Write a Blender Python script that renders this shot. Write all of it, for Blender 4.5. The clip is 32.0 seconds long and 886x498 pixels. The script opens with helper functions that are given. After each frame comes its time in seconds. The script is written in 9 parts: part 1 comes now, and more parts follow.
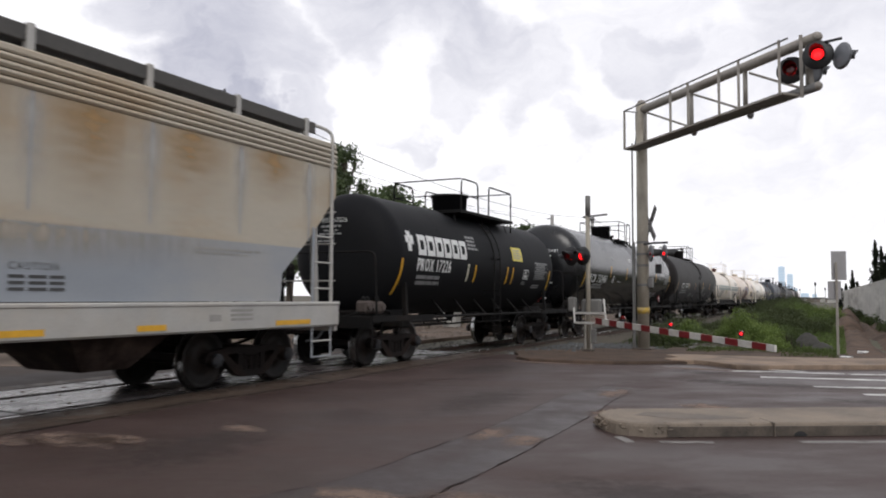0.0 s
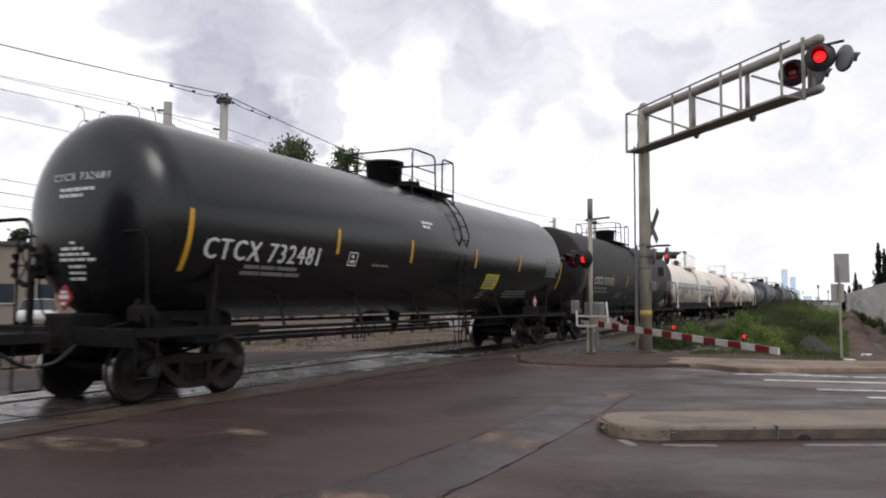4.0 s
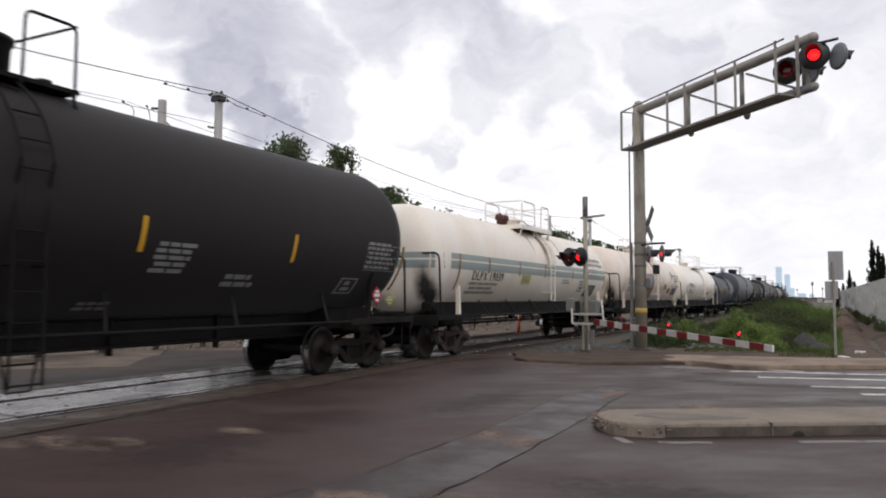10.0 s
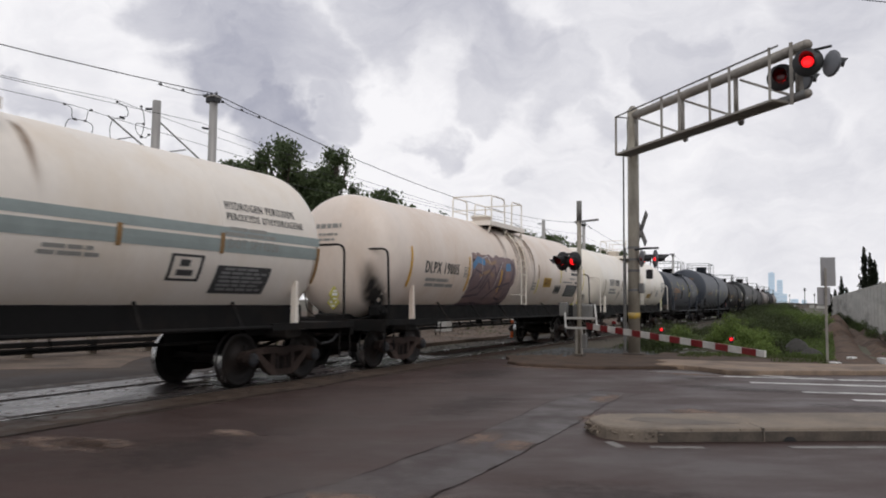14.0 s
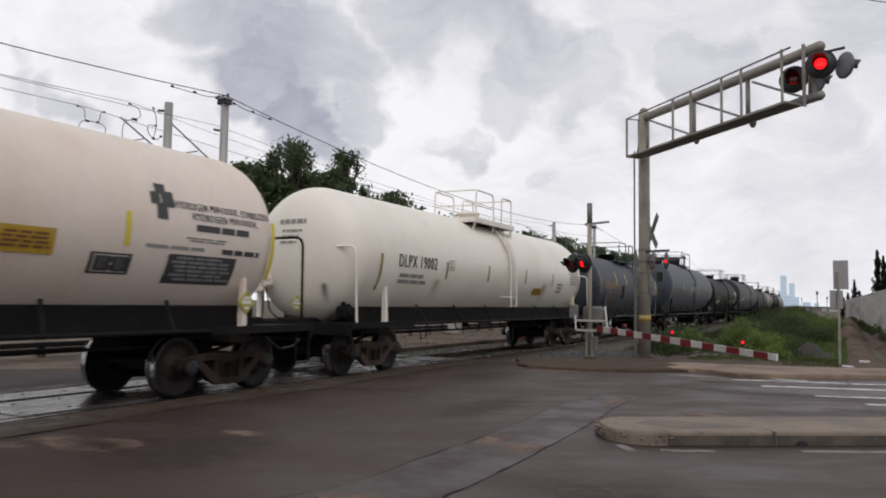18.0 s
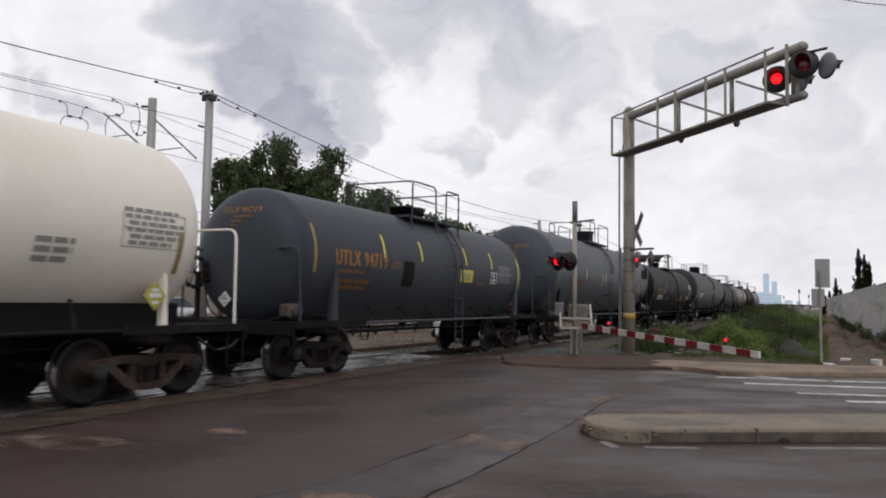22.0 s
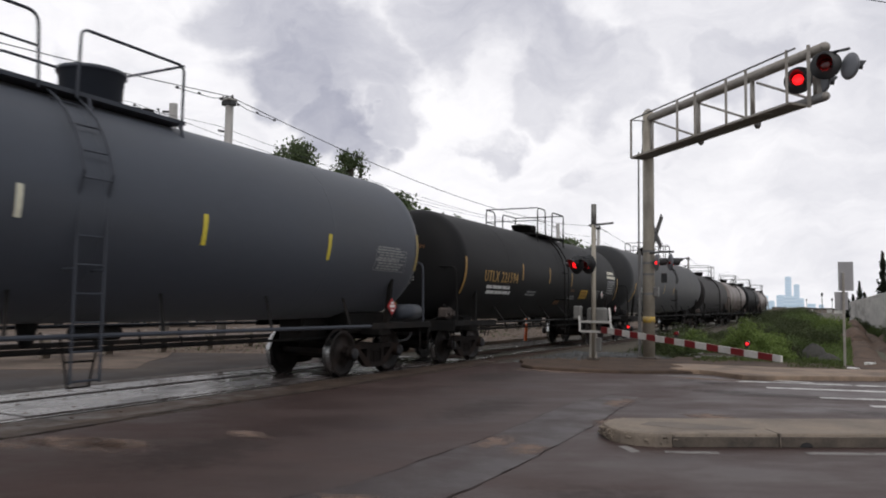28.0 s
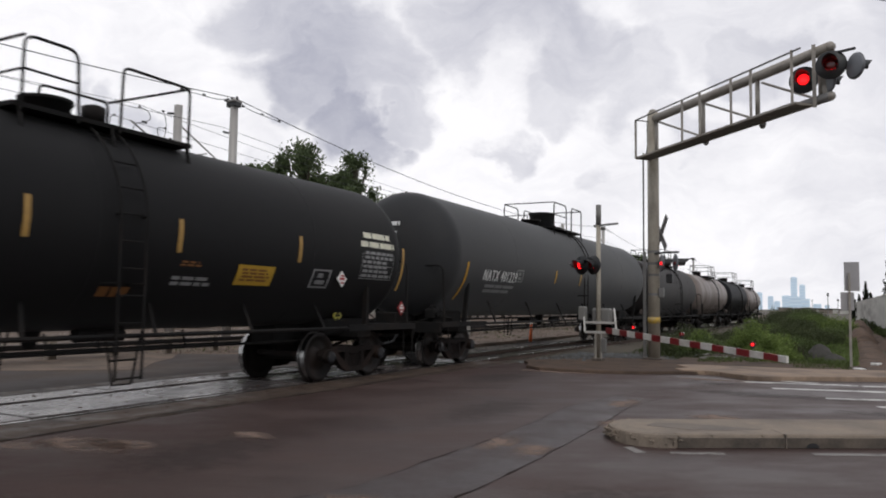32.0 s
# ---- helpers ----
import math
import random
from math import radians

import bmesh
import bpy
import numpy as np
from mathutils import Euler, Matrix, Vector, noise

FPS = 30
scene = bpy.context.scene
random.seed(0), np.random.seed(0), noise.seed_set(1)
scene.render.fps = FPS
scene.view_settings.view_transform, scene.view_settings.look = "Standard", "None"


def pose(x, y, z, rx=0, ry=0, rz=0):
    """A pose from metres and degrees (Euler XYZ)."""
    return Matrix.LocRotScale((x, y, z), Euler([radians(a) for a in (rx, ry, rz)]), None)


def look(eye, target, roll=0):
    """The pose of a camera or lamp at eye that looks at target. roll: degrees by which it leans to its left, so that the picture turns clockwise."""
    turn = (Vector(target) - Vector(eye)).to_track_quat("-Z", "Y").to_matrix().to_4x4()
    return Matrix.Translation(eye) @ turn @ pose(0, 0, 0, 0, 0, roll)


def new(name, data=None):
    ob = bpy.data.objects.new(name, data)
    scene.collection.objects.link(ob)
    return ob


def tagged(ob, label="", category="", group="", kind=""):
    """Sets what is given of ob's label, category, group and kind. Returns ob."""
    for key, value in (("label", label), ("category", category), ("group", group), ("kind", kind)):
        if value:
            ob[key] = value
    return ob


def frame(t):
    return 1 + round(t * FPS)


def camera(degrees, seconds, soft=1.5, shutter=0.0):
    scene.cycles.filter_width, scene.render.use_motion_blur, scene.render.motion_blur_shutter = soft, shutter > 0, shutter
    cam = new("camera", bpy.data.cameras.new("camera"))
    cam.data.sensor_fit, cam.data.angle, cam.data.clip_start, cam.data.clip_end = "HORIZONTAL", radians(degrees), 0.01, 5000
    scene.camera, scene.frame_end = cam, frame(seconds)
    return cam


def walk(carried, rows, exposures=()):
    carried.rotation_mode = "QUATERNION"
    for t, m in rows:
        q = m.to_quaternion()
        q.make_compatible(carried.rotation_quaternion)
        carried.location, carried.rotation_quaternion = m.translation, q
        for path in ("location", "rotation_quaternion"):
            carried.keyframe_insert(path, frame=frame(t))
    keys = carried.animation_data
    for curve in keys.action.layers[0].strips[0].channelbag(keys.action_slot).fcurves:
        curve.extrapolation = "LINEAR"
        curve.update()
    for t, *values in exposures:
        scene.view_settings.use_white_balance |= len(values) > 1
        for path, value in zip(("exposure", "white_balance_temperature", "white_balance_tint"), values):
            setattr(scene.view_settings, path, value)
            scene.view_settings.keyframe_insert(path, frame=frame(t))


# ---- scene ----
# A freight train rolls over a level crossing. x to the right of the track's way, y along the track (away), z up.
EYE = (0.0, 0.0, 1.52)
TRACK_X = -9.9          # centre line of the freight track
SECONDS = 32.0


def view(turn, tilt, lean):
    """Camera pose: turn clockwise from +y, tilt up, lean, in degrees."""
    return pose(*EYE, 90 + tilt, 0, -turn) @ pose(0, 0, 0, 0, 0, lean)


cam = camera(60.88, SECONDS, soft=1.9, shutter=0.35)
walk(cam, [(t, view(a, b, c)) for t, a, b, c in (
    (0, -27.22, 3.60, 0.40), (0.5, -27.23, 3.55, 0.37), (1, -27.23, 3.53, 0.39), (1.5, -27.23, 3.55, 0.40),
    (2, -27.25, 3.59, 0.35), (2.5, -27.30, 3.66, 0.29), (3, -27.30, 3.71, 0.32), (3.5, -27.37, 3.82, 0.33),
    (5.5, -27.41, 3.87, 0.29), (6, -27.41, 3.89, 0.29), (6.5, -27.39, 3.89, 0.31), (7, -27.37, 3.89, 0.32),
    (7.5, -27.32, 3.89, 0.35), (8, -27.34, 3.86, 0.36), (8.5, -27.33, 3.81, 0.27), (9, -27.26, 3.74, 0.16),
    (9.5, -27.13, 3.72, 0.11), (10, -27.04, 3.70, 0.20), (10.5, -26.93, 3.72, 0.33), (11, -26.80, 3.75, 0.38),
    (11.5, -26.71, 3.79, 0.42), (12, -26.64, 3.81, 0.47), (12.5, -26.59, 3.84, 0.52), (13, -26.62, 3.86, 0.54),
    (13.5, -26.60, 3.91, 0.54), (14, -26.58, 3.94, 0.63), (14.5, -26.63, 3.98, 0.74), (16.5, -26.98, 4.05, 0.79),
    (17, -27.10, 4.03, 0.83), (17.5, -27.24, 4.04, 0.86), (18, -27.35, 4.07, 0.85), (18.5, -27.43, 4.10, 0.83),
    (19, -27.28, 4.08, 0.83), (19.5, -26.67, 4.00, 0.84), (20, -26.45, 3.94, 0.85), (20.5, -26.33, 3.89, 0.88),
    (21, -26.28, 3.96, 0.89), (21.5, -26.24, 3.96, 0.89), (22, -26.25, 3.91, 0.91), (22.5, -26.82, 3.89, 0.93),
    (23, -27.12, 3.83, 0.94), (23.5, -27.19, 3.79, 0.95), (24, -27.30, 3.82, 0.95), (24.5, -27.40, 3.85, 0.87),
    (25, -27.50, 3.90, 0.74), (25.5, -27.64, 3.92, 0.72), (27.5, -27.83, 4.07, 0.85), (28, -27.65, 4.14, 0.92),
    (28.5, -27.59, 4.13, 0.88), (29, -27.54, 4.10, 0.81), (29.5, -27.49, 4.10, 0.81), (30, -27.53, 4.12, 0.84),
    (30.5, -27.61, 4.09, 0.88), (31, -27.75, 4.14, 0.93), (31.5, -27.88, 4.18, 0.94), (32, -28.00, 4.20, 0.85),
)], exposures=((0, 0.21), (8, 0.21), (10, 0.15), (12, -0.06), (14, -0.12), (18, -0.13), (22, -0.11), (24, -0.04), (32, -0.02)))


def run(t):
    """How far the train has come along the track, in metres, nought at 16 s."""
    q = (t - 16) / 16
    return 77.781 * q - 4.342 * q**2 + 3.091 * q**3 + 1.948 * q**4 - 6.978 * q**5 - 0.406 * q**6 + 3.786 * q**7


# ---- light: an overcast noon, brightest overhead ----
world = bpy.data.worlds.new("overcast")
scene.world = world
world.use_nodes = True
wt = world.node_tree
wt.nodes.clear()
wout = wt.nodes.new("ShaderNodeOutputWorld")
sky = wt.nodes.new("ShaderNodeTexSky")
sky.sky_type, sky.sun_disc = "NISHITA", False
sky.sun_elevation, sky.sun_rotation = radians(55), radians(150)
bg_sky = wt.nodes.new("ShaderNodeBackground")
bg_sky.inputs["Strength"].default_value = 0.03
wt.links.new(sky.outputs[0], bg_sky.inputs["Color"])
bg_cloud = wt.nodes.new("ShaderNodeBackground")
bg_cloud.inputs["Strength"].default_value = 0.82
wtc = wt.nodes.new("ShaderNodeTexCoord")
wnoise = wt.nodes.new("ShaderNodeTexNoise")
wnoise.inputs["Scale"].default_value, wnoise.inputs["Detail"].default_value = 2.2, 6
wt.links.new(wtc.outputs["Generated"], wnoise.inputs["Vector"])
wramp = wt.nodes.new("ShaderNodeValToRGB")
wramp.color_ramp.elements[0].position, wramp.color_ramp.elements[0].color = 0.35, (0.53, 0.525, 0.55, 1)
wramp.color_ramp.elements[1].position, wramp.color_ramp.elements[1].color = 0.62, (0.90, 0.885, 0.88, 1)
wt.links.new(wnoise.outputs[0], wramp.inputs[0])
wt.links.new(wramp.outputs[0], bg_cloud.inputs["Color"])
wadd = wt.nodes.new("ShaderNodeAddShader")
wt.links.new(bg_sky.outputs[0], wadd.inputs[0])
wt.links.new(bg_cloud.outputs[0], wadd.inputs[1])
wt.links.new(wadd.outputs[0], wout.inputs[0])

sun = new("sun", bpy.data.lights.new("sun", "SUN"))
sun.data.energy, sun.data.angle, sun.data.color = 0.9, radians(25), (1.0, 0.97, 0.93)
sun.matrix_world = look((20, -14, 40), (0, 10, 0))


# ---- materials ----
def mat(name, col, rough=0.7, metal=0.0, var=0.25, scale=3.0, fine=40.0, bump=0.0, stretch=(1, 1, 1), tint=None, tint_amount=0.0,
        tint_scale=0.6, wet=0.0, spread=0.0, emit=0.0, coat=0.0, spec=0.5, turn=0.0, uneven=1.0, dust=0.0):
    """Paint, metal, stone: a base colour broken up at two scales, with stains of a second colour, fine relief and uneven gloss."""
    m = bpy.data.materials.new(name)
    m.use_nodes = True
    nt = m.node_tree
    b = nt.nodes["Principled BSDF"]
    link, make = nt.links.new, nt.nodes.new
    b.inputs["Roughness"].default_value, b.inputs["Metallic"].default_value = rough, metal
    b.inputs["Specular IOR Level"].default_value = spec
    if dust:
        b.inputs["Sheen Weight"].default_value, b.inputs["Sheen Roughness"].default_value = dust, 0.5
    if coat:
        b.inputs["Coat Weight"].default_value = coat
        b.inputs["Coat Roughness"].default_value = 0.25
    tc = make("ShaderNodeTexCoord")
    mp = make("ShaderNodeMapping")
    mp.vector_type = "TEXTURE"
    mp.inputs["Scale"].default_value = [1 / s for s in stretch]
    mp.inputs["Rotation"].default_value = (0, 0, radians(turn))
    link(tc.outputs["Object"], mp.inputs["Vector"])
    vec = mp.outputs["Vector"]
    n1 = make("ShaderNodeTexNoise")
    n1.inputs["Scale"].default_value, n1.inputs["Detail"].default_value, n1.inputs["Roughness"].default_value = scale, 5, 0.6
    n2 = make("ShaderNodeTexNoise")
    n2.inputs["Scale"].default_value, n2.inputs["Detail"].default_value = fine, 4
    link(vec, n1.inputs["Vector"])
    link(vec, n2.inputs["Vector"])
    add = make("ShaderNodeMath")
    add.operation = "MULTIPLY_ADD"
    add.inputs[1].default_value = 0.45
    link(n2.outputs[0], add.inputs[0])
    link(n1.outputs[0], add.inputs[2])
    rng = make("ShaderNodeMapRange")
    rng.inputs["From Min"].default_value, rng.inputs["From Max"].default_value = 0.42, 1.02
    rng.inputs["To Min"].default_value, rng.inputs["To Max"].default_value = 1 - var, 1 + var
    link(add.outputs[0], rng.inputs["Value"])
    val = rng.outputs[0]
    if spread:
        oi = make("ShaderNodeObjectInfo")
        sp = make("ShaderNodeMapRange")
        sp.inputs["To Min"].default_value, sp.inputs["To Max"].default_value = 1 - spread, 1 + spread
        link(oi.outputs["Random"], sp.inputs["Value"])
        mul = make("ShaderNodeMath")
        mul.operation = "MULTIPLY"
        link(val, mul.inputs[0])
        link(sp.outputs[0], mul.inputs[1])
        val = mul.outputs[0]
    base = make("ShaderNodeRGB")
    base.outputs[0].default_value = (*col, 1)
    colour = base.outputs[0]
    if tint:
        n3 = make("ShaderNodeTexNoise")
        n3.inputs["Scale"].default_value, n3.inputs["Detail"].default_value, n3.inputs["Roughness"].default_value = tint_scale, 6, 0.62
        link(vec, n3.inputs["Vector"])
        r3 = make("ShaderNodeMapRange")
        r3.inputs["From Min"].default_value, r3.inputs["From Max"].default_value = 0.48, 0.66
        r3.inputs["To Max"].default_value = tint_amount
        link(n3.outputs[0], r3.inputs["Value"])
        mx = make("ShaderNodeMix")
        mx.data_type = "RGBA"
        link(r3.outputs[0], mx.inputs[0])
        link(colour, mx.inputs[6])
        mx.inputs[7].default_value = (*tint, 1)
        colour = mx.outputs[2]
    sc = make("ShaderNodeVectorMath")
    sc.operation = "SCALE"
    link(colour, sc.inputs[0])
    link(val, sc.inputs["Scale"])
    link(sc.outputs[0], b.inputs["Base Color"])
    rr = make("ShaderNodeMapRange")
    rr.inputs["From Min"].default_value, rr.inputs["From Max"].default_value = 0.4, 0.7
    rr.inputs["To Min"].default_value, rr.inputs["To Max"].default_value = max(0.03, rough - 0.12 * uneven - wet), min(1, rough + 0.1 * uneven)
    link(n1.outputs[0], rr.inputs["Value"])
    link(rr.outputs[0], b.inputs["Roughness"])
    if bump:
        bp = make("ShaderNodeBump")
        bp.inputs["Strength"].default_value, bp.inputs["Distance"].default_value = min(1, bump), 0.02
        link(add.outputs[0], bp.inputs["Height"])
        link(bp.outputs[0], b.inputs["Normal"])
    if emit:
        b.inputs["Emission Color"].default_value = (*col, 1)
        b.inputs["Emission Strength"].default_value = emit
    return m


ASPHALT = mat("asphalt", (0.0475, 0.0288, 0.0252), 0.62, spec=0.33, var=0.30, scale=0.8, fine=34, bump=0.35, stretch=(0.6, 1.1, 1), turn=32, tint=(0.061, 0.0378, 0.0324), tint_amount=0.75, tint_scale=0.25, wet=0.06)
ASPHALT_PATCH = mat("asphalt_patch", (0.0430, 0.0300, 0.0288), 0.60, spec=0.34, var=0.3, scale=1.6, fine=28, bump=0.3, tint=(0.034, 0.0250, 0.0240), tint_amount=0.7, tint_scale=0.7, wet=0.12)
ASPHALT_FAR = mat("far_asphalt", (0.042, 0.0325, 0.0298), 0.8, spec=0.15, var=0.35, scale=0.8, fine=20, bump=0.3, tint=(0.068, 0.050, 0.038), tint_amount=0.8, tint_scale=0.3)
TAR = mat("tar", (0.027, 0.0205, 0.0185), 0.9, spec=0.08, var=0.3, scale=3, bump=0.2)
VERGE = mat("trodden_verge_soil", (0.085, 0.058, 0.043), 0.94, spec=0.2, var=0.5, scale=2.4, fine=22, bump=0.9, tint=(0.040, 0.029, 0.023), tint_amount=0.85, tint_scale=1.1)
DECK_RUST = mat("rusty_grating", (0.135, 0.085, 0.055), 0.85, 0.1, var=0.45, scale=3, fine=30, bump=0.5, tint=(0.05, 0.035, 0.027), tint_amount=0.8, tint_scale=1.4)
CAR_WHITE = mat("white_car_paint", (0.62, 0.62, 0.61), 0.35, var=0.06, coat=0.5)
CAR_BLUE = mat("blue_car_paint", (0.05, 0.07, 0.13), 0.35, var=0.06, coat=0.5)
CONCRETE = mat("concrete", (0.205, 0.165, 0.128), 0.88, var=0.34, scale=3.2, fine=34, bump=0.6, tint=(0.115, 0.092, 0.074), tint_amount=0.8, tint_scale=0.9)
CONCRETE_STAIN = mat("stained_concrete", (0.125, 0.104, 0.088), 0.85, var=0.3, scale=3, fine=30, bump=0.4, tint=(0.18, 0.145, 0.115), tint_amount=0.7, tint_scale=2.2)
KERB_DARK = mat("dark_kerb_face", (0.098, 0.079, 0.063), 0.9, var=0.4, scale=4, fine=30, bump=0.5, tint=(0.045, 0.037, 0.031), tint_amount=0.8, tint_scale=2.2)
POST_CONCRETE = mat("old_post_concrete", (0.27, 0.225, 0.18), 0.85, var=0.3, scale=3, fine=30, bump=0.3)
SLATE_HEAP = mat("dark_gravel", (0.052, 0.049, 0.044), 0.95, var=0.5, scale=5, fine=26, bump=1.0, spec=0.2)
WALK = mat("pavement_concrete", (0.235, 0.170, 0.122), 0.9, var=0.38, scale=2.2, fine=30, bump=0.5, tint=(0.105, 0.075, 0.056), tint_amount=0.85, tint_scale=0.7)
PANEL = mat("wet_crossing_panel", (0.092, 0.078, 0.075), 0.40, var=0.3, scale=1.0, fine=26, bump=0.22, tint=(0.046, 0.036, 0.032), tint_amount=0.9, tint_scale=0.55, wet=0.14, spread=0.28, stretch=(1.6, 0.7, 1), spec=0.48)
PANEL_EDGE = mat("muddy_crossing_edge", (0.066, 0.047, 0.036), 0.78, var=0.4, scale=2.5, fine=24, bump=0.5, tint=(0.028, 0.021, 0.018), tint_amount=0.95, tint_scale=1.1, wet=0.15, spec=0.2)
FAINT_PAINT = mat("faded_line_paint", (0.20, 0.185, 0.175), 0.75, var=0.4, scale=4, tint=(0.06, 0.05, 0.046), tint_amount=0.9, tint_scale=4)
LINE_PAINT = mat("worn_line_paint", (0.55, 0.54, 0.52), 0.7, var=0.4, scale=4, tint=(0.12, 0.11, 0.11), tint_amount=0.8, tint_scale=3)
PANEL_MUD = mat("muddy_crossing_panel", (0.072, 0.051, 0.039), 0.72, var=0.45, scale=2.0, fine=24, bump=0.4, tint=(0.032, 0.024, 0.020), tint_amount=0.85, tint_scale=0.9, wet=0.18, spec=0.26, spread=0.15)
RAIL_SEAL = mat("black_rubber_seal", (0.0055, 0.0050, 0.0048), 0.9, spec=0.08, var=0.3, scale=6, fine=30, bump=0.3)
RAIL_TOP = mat("rail_steel", (0.42, 0.40, 0.39), 0.24, 0.95, var=0.15, scale=2)
RAIL_RUST = mat("rail_rust", (0.08, 0.05, 0.038), 0.8, 0.2, var=0.3, scale=6, bump=0.2)
TIE = mat("sleeper_wood", (0.07, 0.055, 0.045), 0.9, var=0.3, scale=5, bump=0.3)
BALLAST = mat("ballast", (0.058, 0.050, 0.046), 0.95, spec=0.2, var=0.5, scale=2, fine=22, bump=1.0, tint=(0.036, 0.027, 0.022), tint_amount=0.8, tint_scale=0.6)
STONE = mat("dull_ballast_stone", (0.075, 0.068, 0.064), 0.95, spec=0.2, var=0.5, scale=9, fine=40)
STONE_BLUE = mat("blue_grey_ballast_stone", (0.118, 0.121, 0.122), 0.92, spec=0.25, var=0.6, scale=7, fine=40, tint=(0.06, 0.056, 0.052), tint_amount=0.8, tint_scale=4)
GRAVEL = mat("shoulder_gravel", (0.125, 0.094, 0.074), 0.95, spec=0.2, var=0.55, scale=1.2, fine=24, bump=1.0, tint=(0.058, 0.043, 0.034), tint_amount=0.85, tint_scale=0.5)
GROUND = mat("ground_soil", (0.072, 0.058, 0.041), 0.95, var=0.4, scale=0.3, fine=12, bump=0.6, tint=(0.058, 0.066, 0.030), tint_amount=0.8, tint_scale=0.05)
DIRT = mat("bare_dirt", (0.100, 0.066, 0.047), 0.94, var=0.5, scale=2.2, fine=18, bump=1.0, tint=(0.034, 0.023, 0.019), tint_amount=0.9, tint_scale=0.8, spec=0.2)
GALV = mat("galvanised_steel", (0.31, 0.285, 0.255), 0.62, 0.3, var=0.25, scale=3, fine=25, bump=0.1, tint=(0.18, 0.15, 0.12), tint_amount=0.6, tint_scale=1.2)
GALV_DARK = mat("dull_steel", (0.20, 0.195, 0.19), 0.6, 0.4, var=0.25, scale=4, bump=0.1)
POST_GREY = mat("weathered_post", (0.36, 0.325, 0.268), 0.72, 0.12, var=0.25, scale=2.5, fine=30, bump=0.12, tint=(0.16, 0.135, 0.105), tint_amount=0.65, tint_scale=1.4, stretch=(1, 1, 0.4))
POLE_GREY = mat("catenary_pole_steel", (0.34, 0.325, 0.31), 0.55, 0.3, var=0.15, scale=1.5, bump=0.05)
WHITE_PAINT = mat("white_paint", (0.40, 0.385, 0.36), 0.55, var=0.2, scale=4)
RED_BAND = mat("red_reflective", (0.205, 0.013, 0.016), 0.45, var=0.2, scale=6, tint=(0.12, 0.012, 0.012), tint_amount=0.5, tint_scale=3)
WHITE_BAND = mat("white_reflective", (0.60, 0.58, 0.54), 0.5, var=0.15, scale=6, tint=(0.36, 0.31, 0.26), tint_amount=0.6, tint_scale=2)
YELLOW_TAG = mat("worn_yellow_tag", (0.46, 0.30, 0.05), 0.65, var=0.3, scale=8, tint=(0.30, 0.26, 0.20), tint_amount=0.9, tint_scale=6)
SIGNAL_BLACK = mat("signal_black", (0.014, 0.014, 0.015), 0.5, var=0.3, scale=8)
LAMP_BACK = mat("pale_lamp_back", (0.17, 0.175, 0.19), 0.5, 0.2, var=0.2, scale=4)
LENS_DARK = mat("unlit_red_lens", (0.14, 0.008, 0.008), 0.2, var=0.3, scale=30, coat=0.4)
LENS_LIT = mat("lit_red_lens", (1.0, 0.012, 0.016), 0.3, var=0.1, emit=1.5)
SIGN_BACK = mat("sign_back_aluminium", (0.33, 0.32, 0.325), 0.55, 0.35, var=0.12, scale=3)
CABINET = mat("grey_cabinet", (0.16, 0.155, 0.145), 0.6, 0.1, var=0.2, scale=4)
WIRE = mat("wire", (0.05, 0.05, 0.055), 0.6, 0.4, var=0.1)
TANK_BLACK = mat("black_tank_paint", (0.0132, 0.0134, 0.0150), 0.55, spec=0.05, var=0.10, scale=0.7, fine=9, bump=0.02, stretch=(1, 0.4, 1), uneven=0.3, tint=(0.013, 0.0126, 0.0122), tint_amount=0.4, tint_scale=0.5)
TANK_GLOSS = mat("glossy_black_tank_paint", (0.0072, 0.0075, 0.0088), 0.26, spec=0.50, var=0.10, scale=0.7, fine=9, bump=0.02, stretch=(1, 0.4, 1), uneven=0.3, tint=(0.014, 0.0133, 0.0126), tint_amount=0.4, tint_scale=0.5, dust=0.01)
TANK_BROWN = mat("dull_brown_black_tank_paint", (0.0180, 0.0148, 0.0147), 0.66, spec=0.13, var=0.12, scale=0.7, fine=9, bump=0.03, stretch=(1, 0.4, 1), uneven=0.3, tint=(0.021, 0.0168, 0.0160), tint_amount=0.5, tint_scale=0.5, dust=0.085)
TANK_GREY = mat("slate_grey_tank_paint", (0.037, 0.0425, 0.056), 0.58, spec=0.26, dust=0.08, var=0.12, scale=0.7, fine=9, bump=0.02, stretch=(1, 0.4, 1), uneven=0.2, tint=(0.037, 0.038, 0.041), tint_amount=0.4, tint_scale=0.5)
TANK_SLATE = mat("mid_grey_tank_paint", (0.050, 0.057, 0.073), 0.56, spec=0.30, dust=0.11, var=0.10, scale=0.7, fine=9, bump=0.02, stretch=(1, 0.4, 1), uneven=0.2, tint=(0.056, 0.058, 0.064), tint_amount=0.4, tint_scale=0.5)
TANK_DARK = mat("charcoal_tank_paint", (0.0108, 0.0106, 0.0113), 0.60, spec=0.11, var=0.12, scale=0.7, fine=9, bump=0.03, stretch=(1, 0.4, 1), uneven=0.3, tint=(0.0125, 0.0118, 0.0112), tint_amount=0.45, tint_scale=0.5, dust=0.03)
TANK_CHALKY = mat("chalky_charcoal_tank_paint", (0.024, 0.0245, 0.0262), 0.64, spec=0.20, var=0.14, scale=0.7, fine=9, bump=0.03, stretch=(1, 0.4, 1), uneven=0.3, tint=(0.034, 0.032, 0.030), tint_amount=0.45, tint_scale=0.5, dust=0.14)
